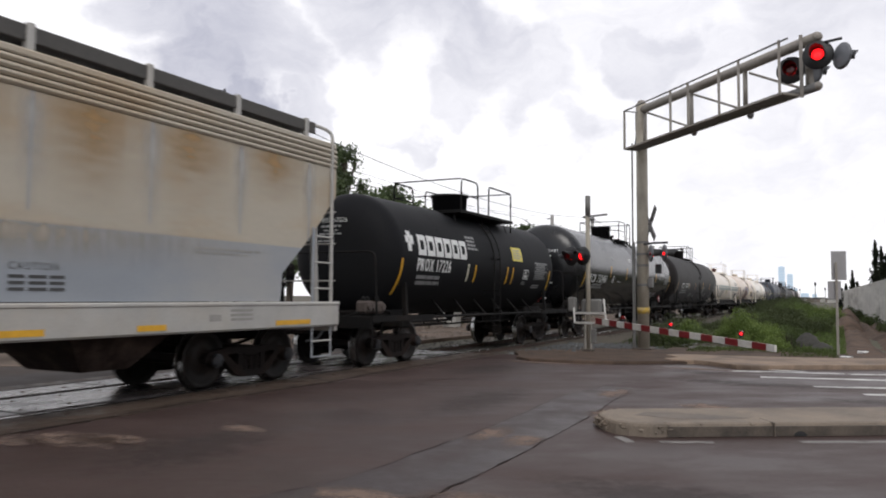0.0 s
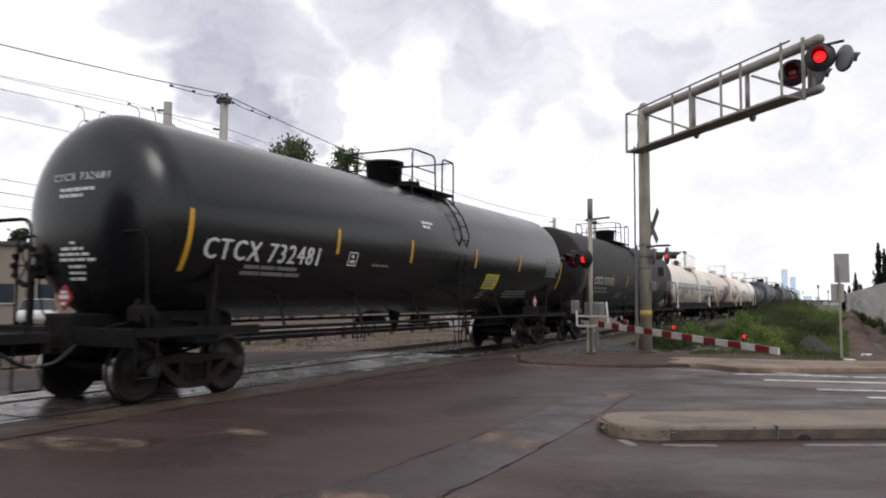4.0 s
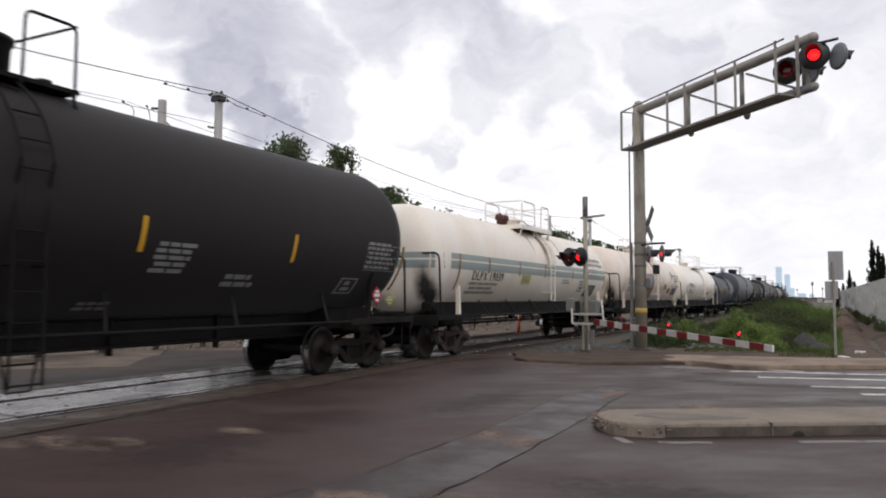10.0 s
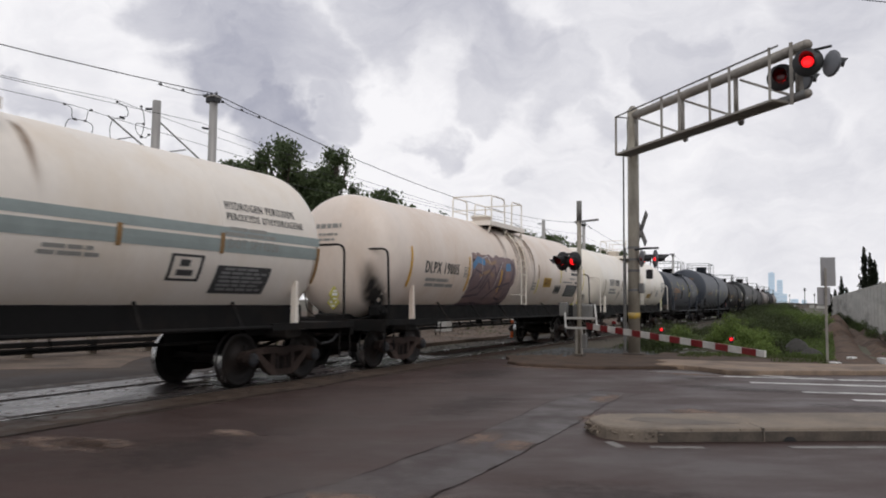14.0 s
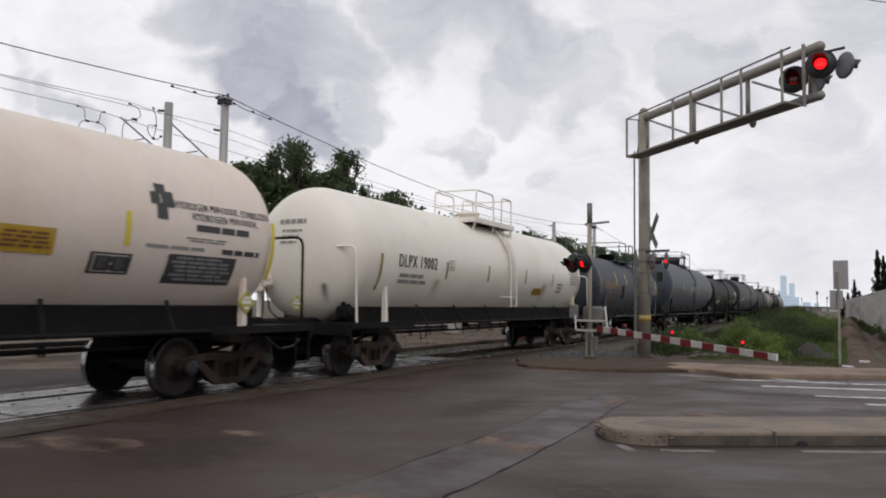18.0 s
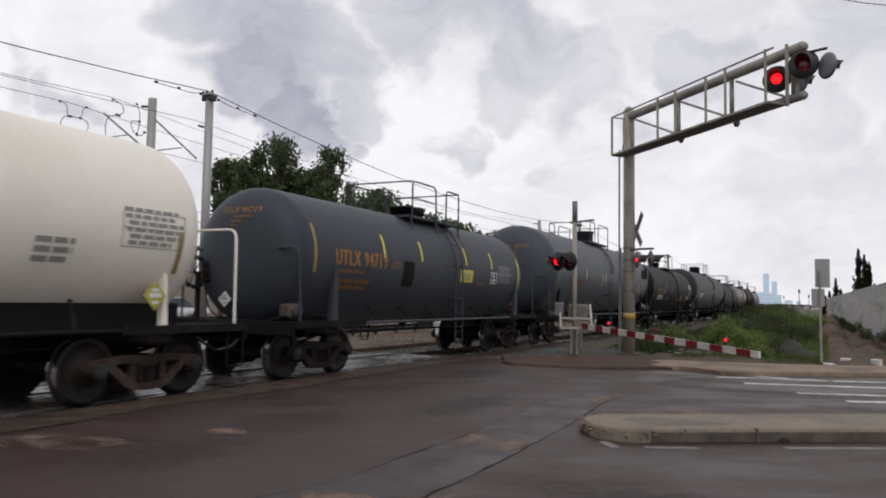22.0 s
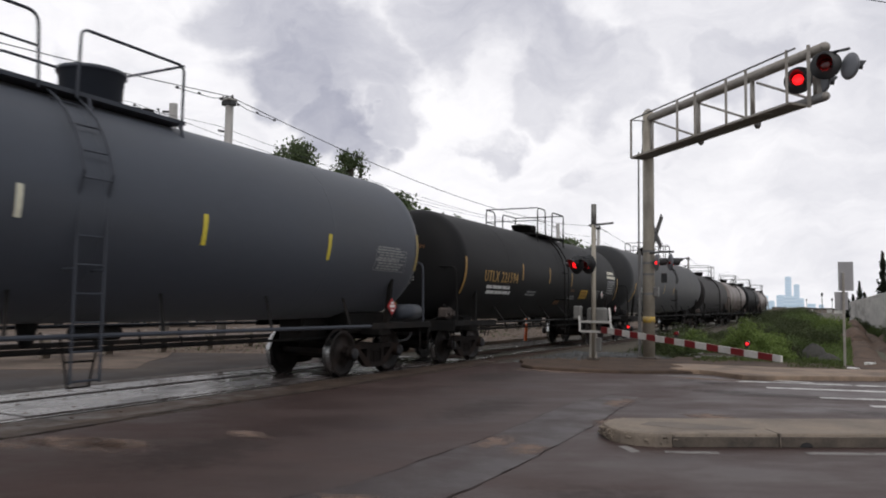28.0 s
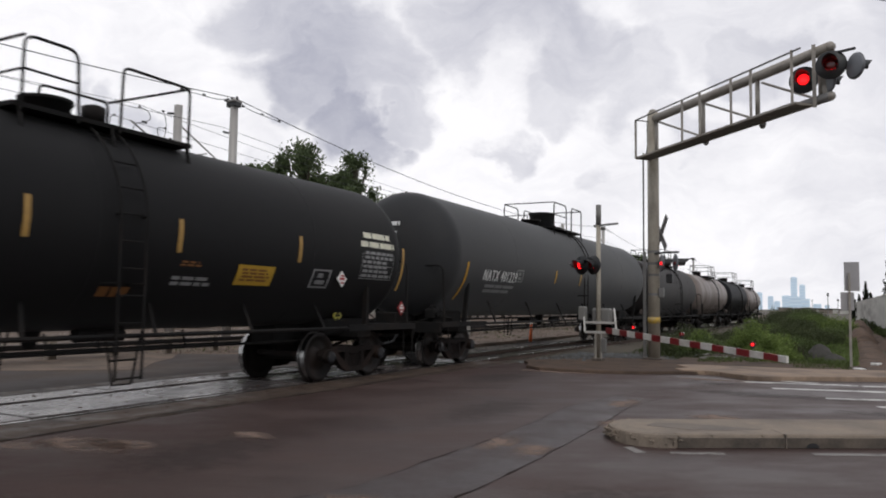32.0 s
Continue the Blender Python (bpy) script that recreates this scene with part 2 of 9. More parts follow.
TANK_WHITE = mat("cream_tank_paint", (0.84, 0.775, 0.69), 0.42, var=0.04, scale=1.2, fine=10, bump=0.02, tint=(0.70, 0.62, 0.51), tint_amount=0.4, tint_scale=0.5)
TANK_WHITE_OLD = mat("stained_white_tank_paint", (0.80, 0.73, 0.655), 0.48, var=0.06, scale=1.2, fine=10, bump=0.03, tint=(0.60, 0.49, 0.37), tint_amount=0.45, tint_scale=0.6, stretch=(1, 1, 0.6))
TANK_ROSY = mat("stained_rosy_cream_tank_paint", (0.76, 0.655, 0.575), 0.48, var=0.08, scale=1.2, fine=10, bump=0.03, tint=(0.56, 0.43, 0.33), tint_amount=0.5, tint_scale=0.6, stretch=(1, 1, 0.6))
TANK_PINK = mat("faded_pinkish_tank_paint", (0.20, 0.165, 0.15), 0.55, var=0.2, scale=1.2, bump=0.04, tint=(0.10, 0.075, 0.062), tint_amount=0.7, tint_scale=0.6, stretch=(1, 1, 0.3))
SILL_BLACK = mat("grimy_black_steel", (0.0088, 0.0083, 0.0082), 0.78, 0.0, spec=0.15, var=0.35, scale=3, fine=22, bump=0.15, tint=(0.019, 0.0145, 0.0122), tint_amount=0.7, tint_scale=1.1)
TRUCK_STEEL = mat("greasy_cast_steel", (0.0125, 0.0095, 0.0088), 0.82, 0.0, spec=0.14, var=0.4, scale=5, fine=26, bump=0.4, tint=(0.034, 0.0215, 0.0168), tint_amount=0.75, tint_scale=1.6, spread=0.3)
CAST_PALE = mat("grimy_pale_casting", (0.085, 0.066, 0.058), 0.8, 0.1, var=0.4, scale=5, fine=26, bump=0.3, tint=(0.032, 0.024, 0.021), tint_amount=0.8, tint_scale=2.5)
TRUCK_RUST = mat("rusty_cast_steel", (0.036, 0.0250, 0.0215), 0.88, 0.0, spec=0.14, var=0.45, scale=5, fine=26, bump=0.4, tint=(0.082, 0.058, 0.049), tint_amount=0.85, tint_scale=1.8, spread=0.35)
BEARING = mat("blue_grey_bearing_cap", (0.022, 0.0235, 0.028), 0.55, 0.3, var=0.35, scale=9, fine=40, bump=0.2, tint=(0.030, 0.022, 0.018), tint_amount=0.7, tint_scale=5, spread=0.3)
WHEEL_STEEL = mat("dirty_wheel_steel", (0.0135, 0.0112, 0.0105), 0.62, 0.0, spec=0.22, var=0.35, scale=5, fine=26, bump=0.2, tint=(0.026, 0.0175, 0.0145), tint_amount=0.7, tint_scale=2, spread=0.25)
TREAD = mat("bright_wheel_tread", (0.42, 0.41, 0.40), 0.25, 1.0, var=0.15)
STRIPE_YELLOW = mat("yellow_reflector", (0.62, 0.33, 0.02), 0.45, var=0.2, scale=8)
STRIPE_OCHRE = mat("worn_ochre_reflector", (0.34, 0.20, 0.05), 0.55, var=0.3, scale=8)
STRIPE_DULL = mat("dull_ochre_reflector", (0.28, 0.21, 0.075), 0.6, var=0.25, scale=8)
STRIPE_BROWN = mat("dull_brown_reflector", (0.25, 0.14, 0.05), 0.6, var=0.25, scale=8)
STRIPE_LIGHT = mat("pale_reflector", (0.60, 0.58, 0.46), 0.5, var=0.2, scale=8)
LETTER_WHITE = mat("white_lettering", (0.66, 0.66, 0.65), 0.55, var=0.18, scale=9)
LETTER_GREY = mat("faded_white_lettering", (0.22, 0.22, 0.22), 0.6, var=0.3, scale=9)
LETTER_BLACK = mat("black_lettering", (0.05, 0.05, 0.05), 0.6, var=0.3, scale=9)
LETTER_FAINT = mat("faded_black_lettering", (0.27, 0.26, 0.24), 0.6, var=0.25, scale=9)
LETTER_ORANGE = mat("orange_lettering", (0.36, 0.155, 0.018), 0.6, var=0.25, scale=9)
LETTER_RUST = mat("faded_orange_lettering", (0.18, 0.075, 0.02), 0.6, var=0.3, scale=9)
STICKER_YELLOW = mat("yellow_sticker", (0.66, 0.54, 0.05), 0.5, var=0.12, scale=8)
STICKER_PALE = mat("pale_yellow_sticker", (0.52, 0.45, 0.17), 0.6, var=0.2, scale=8)
STICKER_AMBER = mat("amber_sticker", (0.46, 0.28, 0.03), 0.5, var=0.15, scale=8)
PLACARD_RED = mat("red_placard", (0.30, 0.018, 0.02), 0.5, var=0.2, scale=12)
PLACARD_WHITE = mat("white_placard", (0.66, 0.65, 0.63), 0.5, var=0.15, scale=12)
PLACARD_YELLOW = mat("yellow_placard", (0.40, 0.36, 0.05), 0.5, var=0.15, scale=12)
BAND_GREEN = mat("grey_green_band", (0.27, 0.31, 0.30), 0.5, var=0.15, scale=3)
VALVE_RED = mat("red_brown_valve", (0.085, 0.026, 0.021), 0.6, var=0.25, scale=9)
HOPPER_GREY = mat("pale_grey_hopper_paint", (0.275, 0.295, 0.325), 0.6, var=0.10, scale=1.0, bump=0.04, tint=(0.40, 0.36, 0.30), tint_amount=0.35, tint_scale=0.5, stretch=(1, 0.5, 1))
HOPPER_RUST = mat("rust_stained_hopper_paint", (0.43, 0.385, 0.315), 0.7, var=0.10, scale=0.8, fine=9, bump=0.05, tint=(0.37, 0.25, 0.135), tint_amount=0.5, tint_scale=0.55, stretch=(1, 0.45, 1.4))
HOPPER_SILL = mat("hopper_sill_paint", (0.385, 0.372, 0.352), 0.55, var=0.15, scale=2, tint=(0.40, 0.34, 0.26), tint_amount=0.4)
GRATE = mat("dark_running_board", (0.085, 0.08, 0.075), 0.7, 0.3, var=0.3, scale=6, bump=0.2)
GRAFFITI = [mat("mauve_spray_paint", (0.21, 0.145, 0.15), 0.6, var=0.3, scale=2.5, tint=(0.32, 0.20, 0.17), tint_amount=0.8, tint_scale=1.3),
            mat("purple_spray_paint", (0.10, 0.07, 0.085), 0.6, var=0.3, scale=3), mat("blue_spray_paint", (0.08, 0.22, 0.42), 0.6, var=0.25, scale=3),
            mat("orange_spray_paint", (0.30, 0.19, 0.12), 0.6, var=0.25, scale=3), mat("white_spray_paint", (0.50, 0.46, 0.45), 0.6, var=0.2, scale=3)]
BARK = mat("bark", (0.075, 0.058, 0.045), 0.9, var=0.4, scale=6, bump=0.5)
WALL_CONCRETE = mat("noise_wall_concrete", (0.50, 0.485, 0.45), 0.88, var=0.28, scale=0.9, fine=7, bump=0.2, tint=(0.27, 0.25, 0.225), tint_amount=0.85, tint_scale=0.7, stretch=(1, 0.12, 1))
BUILDING = mat("beige_building_wall", (0.235, 0.198, 0.168), 0.88, var=0.18, scale=0.8, fine=14, bump=0.2, tint=(0.17, 0.14, 0.118), tint_amount=0.6, tint_scale=0.4)
ROOF_DARK = mat("dark_roof", (0.06, 0.055, 0.05), 0.8, var=0.2, scale=1)
GLASS_DARK = mat("window_glass", (0.03, 0.04, 0.05), 0.12, var=0.1)
# far towers: blue distance haze put into their colour, with an added glow
TOWER_HAZE = mat("haze_blue_tower", (0.40, 0.50, 0.60), 0.5, var=0.06, scale=0.01, spread=0.08, emit=0.42)
TOWER_HAZE_PALE = mat("haze_pale_tower_band", (0.48, 0.56, 0.64), 0.5, var=0.05, scale=0.01, spread=0.08, emit=0.42)
CONE_ORANGE = mat("orange_plastic", (0.62, 0.12, 0.03), 0.5, var=0.15, scale=8)


def stain_material(name, col, strength, across="Y", rising=False, grain=(1, 2.2, 0.5)):
    """A drip of dirt or rust: fades out downwards and to its edges, broken up by grain."""
    m = bpy.data.materials.new(name)
    m.use_nodes = True
    nt = m.node_tree
    make, link = nt.nodes.new, nt.links.new
    b, out = nt.nodes["Principled BSDF"], nt.nodes["Material Output"]
    b.inputs["Base Color"].default_value, b.inputs["Roughness"].default_value = (*col, 1), 0.85
    tc = make("ShaderNodeTexCoord")
    sep = make("ShaderNodeSeparateXYZ")
    link(tc.outputs["Generated"], sep.inputs[0])

    def sums(op, p, q):
        n = make("ShaderNodeMath")
        n.operation = op
        for i, v in enumerate((p, q)):
            if isinstance(v, (int, float)):
                n.inputs[i].default_value = v
            else:
                link(v, n.inputs[i])
        return n.outputs[0]
    away = sums("ABSOLUTE", sums("SUBTRACT", sep.outputs[across], 0.5), 0)
    side = sums("SUBTRACT", 1.0, sums("MULTIPLY", away, 2.0))
    along = sums("SUBTRACT", 1.0, sep.outputs["Z"]) if rising else sep.outputs["Z"]
    rise = sums("SUBTRACT", 1.0, sums("POWER", along, 9.0))
    down = sums("MULTIPLY", sums("POWER", along, 1.3 if rising else 1.6), rise)
    side = sums("POWER", side, 1.5)
    n = make("ShaderNodeTexNoise")
    n.inputs["Scale"].default_value, n.inputs["Detail"].default_value = 5.0, 5
    mp = make("ShaderNodeMapping")
    mp.inputs["Scale"].default_value = grain
    link(tc.outputs["Object"], mp.inputs["Vector"])
    link(mp.outputs[0], n.inputs["Vector"])
    fac = sums("MULTIPLY", sums("MULTIPLY", side, down), sums("MULTIPLY", n.outputs[0], 2.0 * strength))
    clamp = make("ShaderNodeClamp")
    link(fac, clamp.inputs[0])
    tr = make("ShaderNodeBsdfTransparent")
    mx = make("ShaderNodeMixShader")
    link(clamp.outputs[0], mx.inputs[0])
    link(tr.outputs[0], mx.inputs[1])
    link(b.outputs[0], mx.inputs[2])
    link(mx.outputs[0], out.inputs["Surface"])
    return m


def patch_material(name, col, strength):
    """A dried patch on the road: ragged, thinning out to its rim."""
    m = bpy.data.materials.new(name)
    m.use_nodes = True
    nt = m.node_tree
    make, link = nt.nodes.new, nt.links.new
    b, out = nt.nodes["Principled BSDF"], nt.nodes["Material Output"]
    b.inputs["Base Color"].default_value, b.inputs["Roughness"].default_value = (*col, 1), 0.92
    tc = make("ShaderNodeTexCoord")
    d = make("ShaderNodeVectorMath")
    d.operation = "DISTANCE"
    d.inputs[1].default_value = (0.5, 0.5, 0.5)
    flatten = make("ShaderNodeMapping")
    flatten.inputs["Scale"].default_value, flatten.inputs["Location"].default_value = (1, 1, 0), (0, 0, 0.5)
    link(tc.outputs["Generated"], flatten.inputs["Vector"])
    link(flatten.outputs[0], d.inputs[0])
    n = make("ShaderNodeTexNoise")
    n.inputs["Scale"].default_value, n.inputs["Detail"].default_value, n.inputs["Roughness"].default_value = 5.5, 7, 0.65
    link(tc.outputs["Object"], n.inputs["Vector"])
    mix = make("ShaderNodeMath")
    mix.operation = "MULTIPLY_ADD"
    mix.inputs[1].default_value = -1.5
    link(n.outputs[0], mix.inputs[0])
    link(d.outputs["Value"], mix.inputs[2])
    r = make("ShaderNodeMapRange")
    r.inputs["From Min"].default_value, r.inputs["From Max"].default_value = -0.30, -0.62
    r.inputs["To Min"].default_value, r.inputs["To Max"].default_value = 0.0, strength
    link(mix.outputs[0], r.inputs["Value"])
    edge = make("ShaderNodeMapRange")
    edge.inputs["From Min"].default_value, edge.inputs["From Max"].default_value = 0.5, 0.3
    link(d.outputs["Value"], edge.inputs["Value"])
    both = make("ShaderNodeMath")
    both.operation = "MULTIPLY"
    link(r.outputs[0], both.inputs[0])
    link(edge.outputs[0], both.inputs[1])
    mx = make("ShaderNodeMixShader")
    link(both.outputs[0], mx.inputs[0])
    link(make("ShaderNodeBsdfTransparent").outputs[0], mx.inputs[1])
    link(b.outputs[0], mx.inputs[2])
    link(mx.outputs[0], out.inputs["Surface"])
    return m


MUD = patch_material("dry_mud", (0.200, 0.138, 0.108), 0.80)
OIL = patch_material("dark_oily_patch", (0.018, 0.0155, 0.0145), 0.25)
STAIN_RUST = stain_material("rust_drip", (0.20, 0.105, 0.045), 1.1)
STAIN_EAVE = stain_material("eave_rust", (0.40, 0.245, 0.105), 1.05, grain=(1, 0.35, 1.6))
STAIN_BEIGE = stain_material("beige_wash", (0.45, 0.385, 0.30), 1.6)
STAIN_PALE = stain_material("pale_wash", (0.50, 0.48, 0.45), 1.2)
STAIN_TAN = stain_material("tan_drip", (0.38, 0.27, 0.16), 0.75)
STAIN_SOOT = stain_material("soot_smear", (0.02, 0.017, 0.016), 2.6, "X", True)
STAIN_GREY = stain_material("grey_smear", (0.09, 0.085, 0.08), 1.2, "X")


def leaf_material(name, col, dark, scale=0.9):
    """Foliage: each leaf or clump of its own shade, with a little light through it."""
    m = bpy.data.materials.new(name)
    m.use_nodes = True
    nt = m.node_tree
    b = nt.nodes["Principled BSDF"]
    geo = nt.nodes.new("ShaderNodeNewGeometry")
    tc = nt.nodes.new("ShaderNodeTexCoord")
    n = nt.nodes.new("ShaderNodeTexNoise")
    n.inputs["Scale"].default_value, n.inputs["Detail"].default_value = scale, 3
    nt.links.new(tc.outputs["Object"], n.inputs["Vector"])
    a = nt.nodes.new("ShaderNodeMath")
    a.operation = "MULTIPLY_ADD"
    a.inputs[1].default_value = 0.32
    nt.links.new(geo.outputs["Random Per Island"], a.inputs[0])
    nt.links.new(n.outputs[0], a.inputs[2])
    r = nt.nodes.new("ShaderNodeMapRange")
    r.inputs["From Min"].default_value, r.inputs["From Max"].default_value = 0.42, 0.88
    nt.links.new(a.outputs[0], r.inputs["Value"])
    mx = nt.nodes.new("ShaderNodeMix")
    mx.data_type = "RGBA"
    nt.links.new(r.outputs[0], mx.inputs[0])
    mx.inputs[6].default_value, mx.inputs[7].default_value = (*dark, 1), (*col, 1)
    nt.links.new(mx.outputs[2], b.inputs["Base Color"])
    b.inputs["Roughness"].default_value = 0.6
    b.inputs["Specular IOR Level"].default_value = 0.22
    through_leaf = nt.nodes.new("ShaderNodeBsdfTranslucent")
    nt.links.new(mx.outputs[2], through_leaf.inputs["Color"])
    blend = nt.nodes.new("ShaderNodeMixShader")
    blend.inputs[0].default_value = 0.38
    nt.links.new(b.outputs[0], blend.inputs[1])
    nt.links.new(through_leaf.outputs[0], blend.inputs[2])
    nt.links.new(blend.outputs[0], nt.nodes["Material Output"].inputs["Surface"])
    return m


LEAF_TREE = leaf_material("poplar_leaves", (0.128, 0.168, 0.078), (0.062, 0.086, 0.042), 0.5)
LEAF_FAR = leaf_material("far_leaves", (0.075, 0.10, 0.05), (0.03, 0.045, 0.025), 0.3)
LEAF_BUSH = leaf_material("bush_leaves", (0.150, 0.205, 0.060), (0.082, 0.120, 0.036), 0.7)
LEAF_FEATHER = leaf_material("feathery_leaves", (0.215, 0.285, 0.078), (0.118, 0.168, 0.046), 1.0)
LEAF_BUSH_MID = leaf_material("mid_bush_leaves", (0.128, 0.172, 0.060), (0.072, 0.100, 0.036), 0.7)
LEAF_BUSH_DARK = leaf_material("dark_bush_leaves", (0.084, 0.102, 0.043), (0.046, 0.058, 0.026), 0.7)
LEAF_GRASS = leaf_material("grass_blades", (0.095, 0.125, 0.036), (0.048, 0.062, 0.021), 0.6)
LEAF_CYPRESS = leaf_material("dark_poplar_leaves", (0.035, 0.045, 0.026), (0.014, 0.018, 0.012), 0.5)


# ---- building blocks ----
def part(name, bm, material, parent, label="", smooth=False):
    """Link a bmesh as one mesh under a thing, or at top level if parent is None."""
    me = bpy.data.meshes.new(name)
    bm.to_mesh(me)
    bm.free()
    return piece(name, me, material, parent, label, smooth)


def piece(name, me, material, parent, label="", smooth=False):
    if material and not me.materials:
        me.materials.append(material)
    if smooth:
        me.polygons.foreach_set("use_smooth", [True] * len(me.polygons))
    ob = new(name, me)
    ob.parent = parent
    if label:
        ob["label"] = label
    return ob


def thing(name, m, label, category, group="", kind=""):
    ob = new(name)
    ob.empty_display_size = 0.3
    ob.matrix_world = m
    return tagged(ob, label, category, group, kind)


def box(bm, lo, hi, bevel=0.0):
    c = [(a + b) / 2 for a, b in zip(lo, hi)]
    s = [abs(b - a) for a, b in zip(lo, hi)]
    made = bmesh.ops.create_cube(bm, size=1, matrix=Matrix.Translation(c) @ Matrix.Diagonal((*s, 1)))
    if bevel:
        edges = list({e for v in made["verts"] for e in v.link_edges})
        bmesh.ops.bevel(bm, geom=edges, offset=bevel, segments=1, affect="EDGES", profile=0.7)
    return bm


def bar(bm, p, q, r, seg=8, r2=None):
    """A round bar from p to q."""
    p, q = Vector(p), Vector(q)
    d = q - p
    m = Matrix.Translation((p + q) / 2) @ d.to_track_quat("Z", "Y").to_matrix().to_4x4()
    bmesh.ops.create_cone(bm, cap_ends=True, segments=seg, radius1=r, radius2=r if r2 is None else r2, depth=d.length, matrix=m)
    return bm


def flat(bm, p, q, w, h):
    """A square bar from p to q, w by h."""
    p, q = Vector(p), Vector(q)
    d = q - p
    m = Matrix.Translation((p + q) / 2) @ d.to_track_quat("Z", "Y").to_matrix().to_4x4() @ Matrix.Diagonal((w, h, d.length, 1))
    bmesh.ops.create_cube(bm, size=1, matrix=m)
    return bm


def pipe(bm, pts, r, seg=6, bend=0.0):
    """A bent pipe through pts; bend rounds its corners."""
    pts = [Vector(p) for p in pts]
    if bend:
        out = [pts[0]]
        for a, b, c in zip(pts, pts[1:], pts[2:]):
            k1, k2 = min(bend, (a - b).length * 0.45), min(bend, (c - b).length * 0.45)
            p, q = b + (a - b).normalized() * k1, b + (c - b).normalized() * k2
            for i in range(5):
                s = i / 4
                out.append(p * (1 - s) ** 2 + b * 2 * s * (1 - s) + q * s * s)
        pts = out + [pts[-1]]
    rings = []
    for i, p in enumerate(pts):
        d = (pts[min(i + 1, len(pts) - 1)] - pts[max(i - 1, 0)]).normalized()
        up = Vector((0, 0, 1)) if abs(d.z) < 0.9 else Vector((1, 0, 0))
        a = d.cross(up).normalized()
        b = d.cross(a)
        rings.append([bm.verts.new(p + (a * math.cos(w) + b * math.sin(w)) * r) for w in [2 * math.pi * k / seg for k in range(seg)]])
    for s, t in zip(rings, rings[1:]):
        for k in range(seg):
            bm.faces.new((s[k], s[(k + 1) % seg], t[(k + 1) % seg], t[k]))
    bm.faces.new(rings[0][::-1])
    bm.faces.new(rings[-1])
    return bm


def turned(bm, profile, axis="Y", seg=32, at=(0, 0, 0)):
    """A body of revolution: profile of (along, radius)."""
    rings = []
    for s, r in profile:
        ring = []
        for k in range(seg):
            w = 2 * math.pi * k / seg
            c, d = r * math.cos(w), r * math.sin(w)
            p = (c, s, d) if axis == "Y" else ((s, c, d) if axis == "X" else (c, d, s))
            ring.append(bm.verts.new(Vector(p) + Vector(at)))
        rings.append(ring)
    for s, t in zip(rings, rings[1:]):
        for k in range(seg):
            bm.faces.new((s[k], t[k], t[(k + 1) % seg], s[(k + 1) % seg]))
    bm.faces.new(rings[0])
    bm.faces.new(rings[-1][::-1])
    bmesh.ops.recalc_face_normals(bm, faces=bm.faces[:])
    return bm


def slab(bm, outline, z0, z1):
    """A flat slab with this outline (x, y) between two heights."""
    lo = [bm.verts.new((x, y, z0)) for x, y in outline]
    hi = [bm.verts.new((x, y, z1)) for x, y in outline]
    bm.faces.new(hi)
    bm.faces.new(lo[::-1])
    n = len(outline)
    for i in range(n):
        bm.faces.new((lo[i], lo[(i + 1) % n], hi[(i + 1) % n], hi[i]))
    bmesh.ops.recalc_face_normals(bm, faces=bm.faces[:])
    return bm


def B():
    return bmesh.new()


# ---- the setting ----
def rd(e, n):
    """A place by the road: e along it, n across it towards the camera's side."""
    return (0.848 * e + 0.530 * n, 0.530 * e - 0.848 * n)


def setting(name, bm, material, label, category):
    return tagged(part(name, bm, material, None), label, category, kind="structure")


def ground_sheet():
    bm = B()
    xs = [-4500, -900, -250, -90, -45, -30, -24, -20, -16, -12, -8, -4, 0, 3, 6, 10, 20, 60, 250, 900, 4500]
    ys = [-4500, -900, -200, -60, -20, 0, 12, 16, 20, 24, 28, 33, 40, 50, 65, 85, 120, 180, 300, 600, 1200, 4500]
    grid = [[bm.verts.new((x, y, -0.16 + (0.10 * noise.noise((x * 0.21, y * 0.17, 0)) if abs(x) < 60 and 21 < y < 200 else 0))) for x in xs] for y in ys]
    for a, b in zip(grid, grid[1:]):
        for i in range(len(xs) - 1):
            bm.faces.new((a[i], a[i + 1], b[i + 1], b[i]))
    setting("ground", bm, GROUND, "flat grassy and earthy ground reaching to the horizon", "ground")


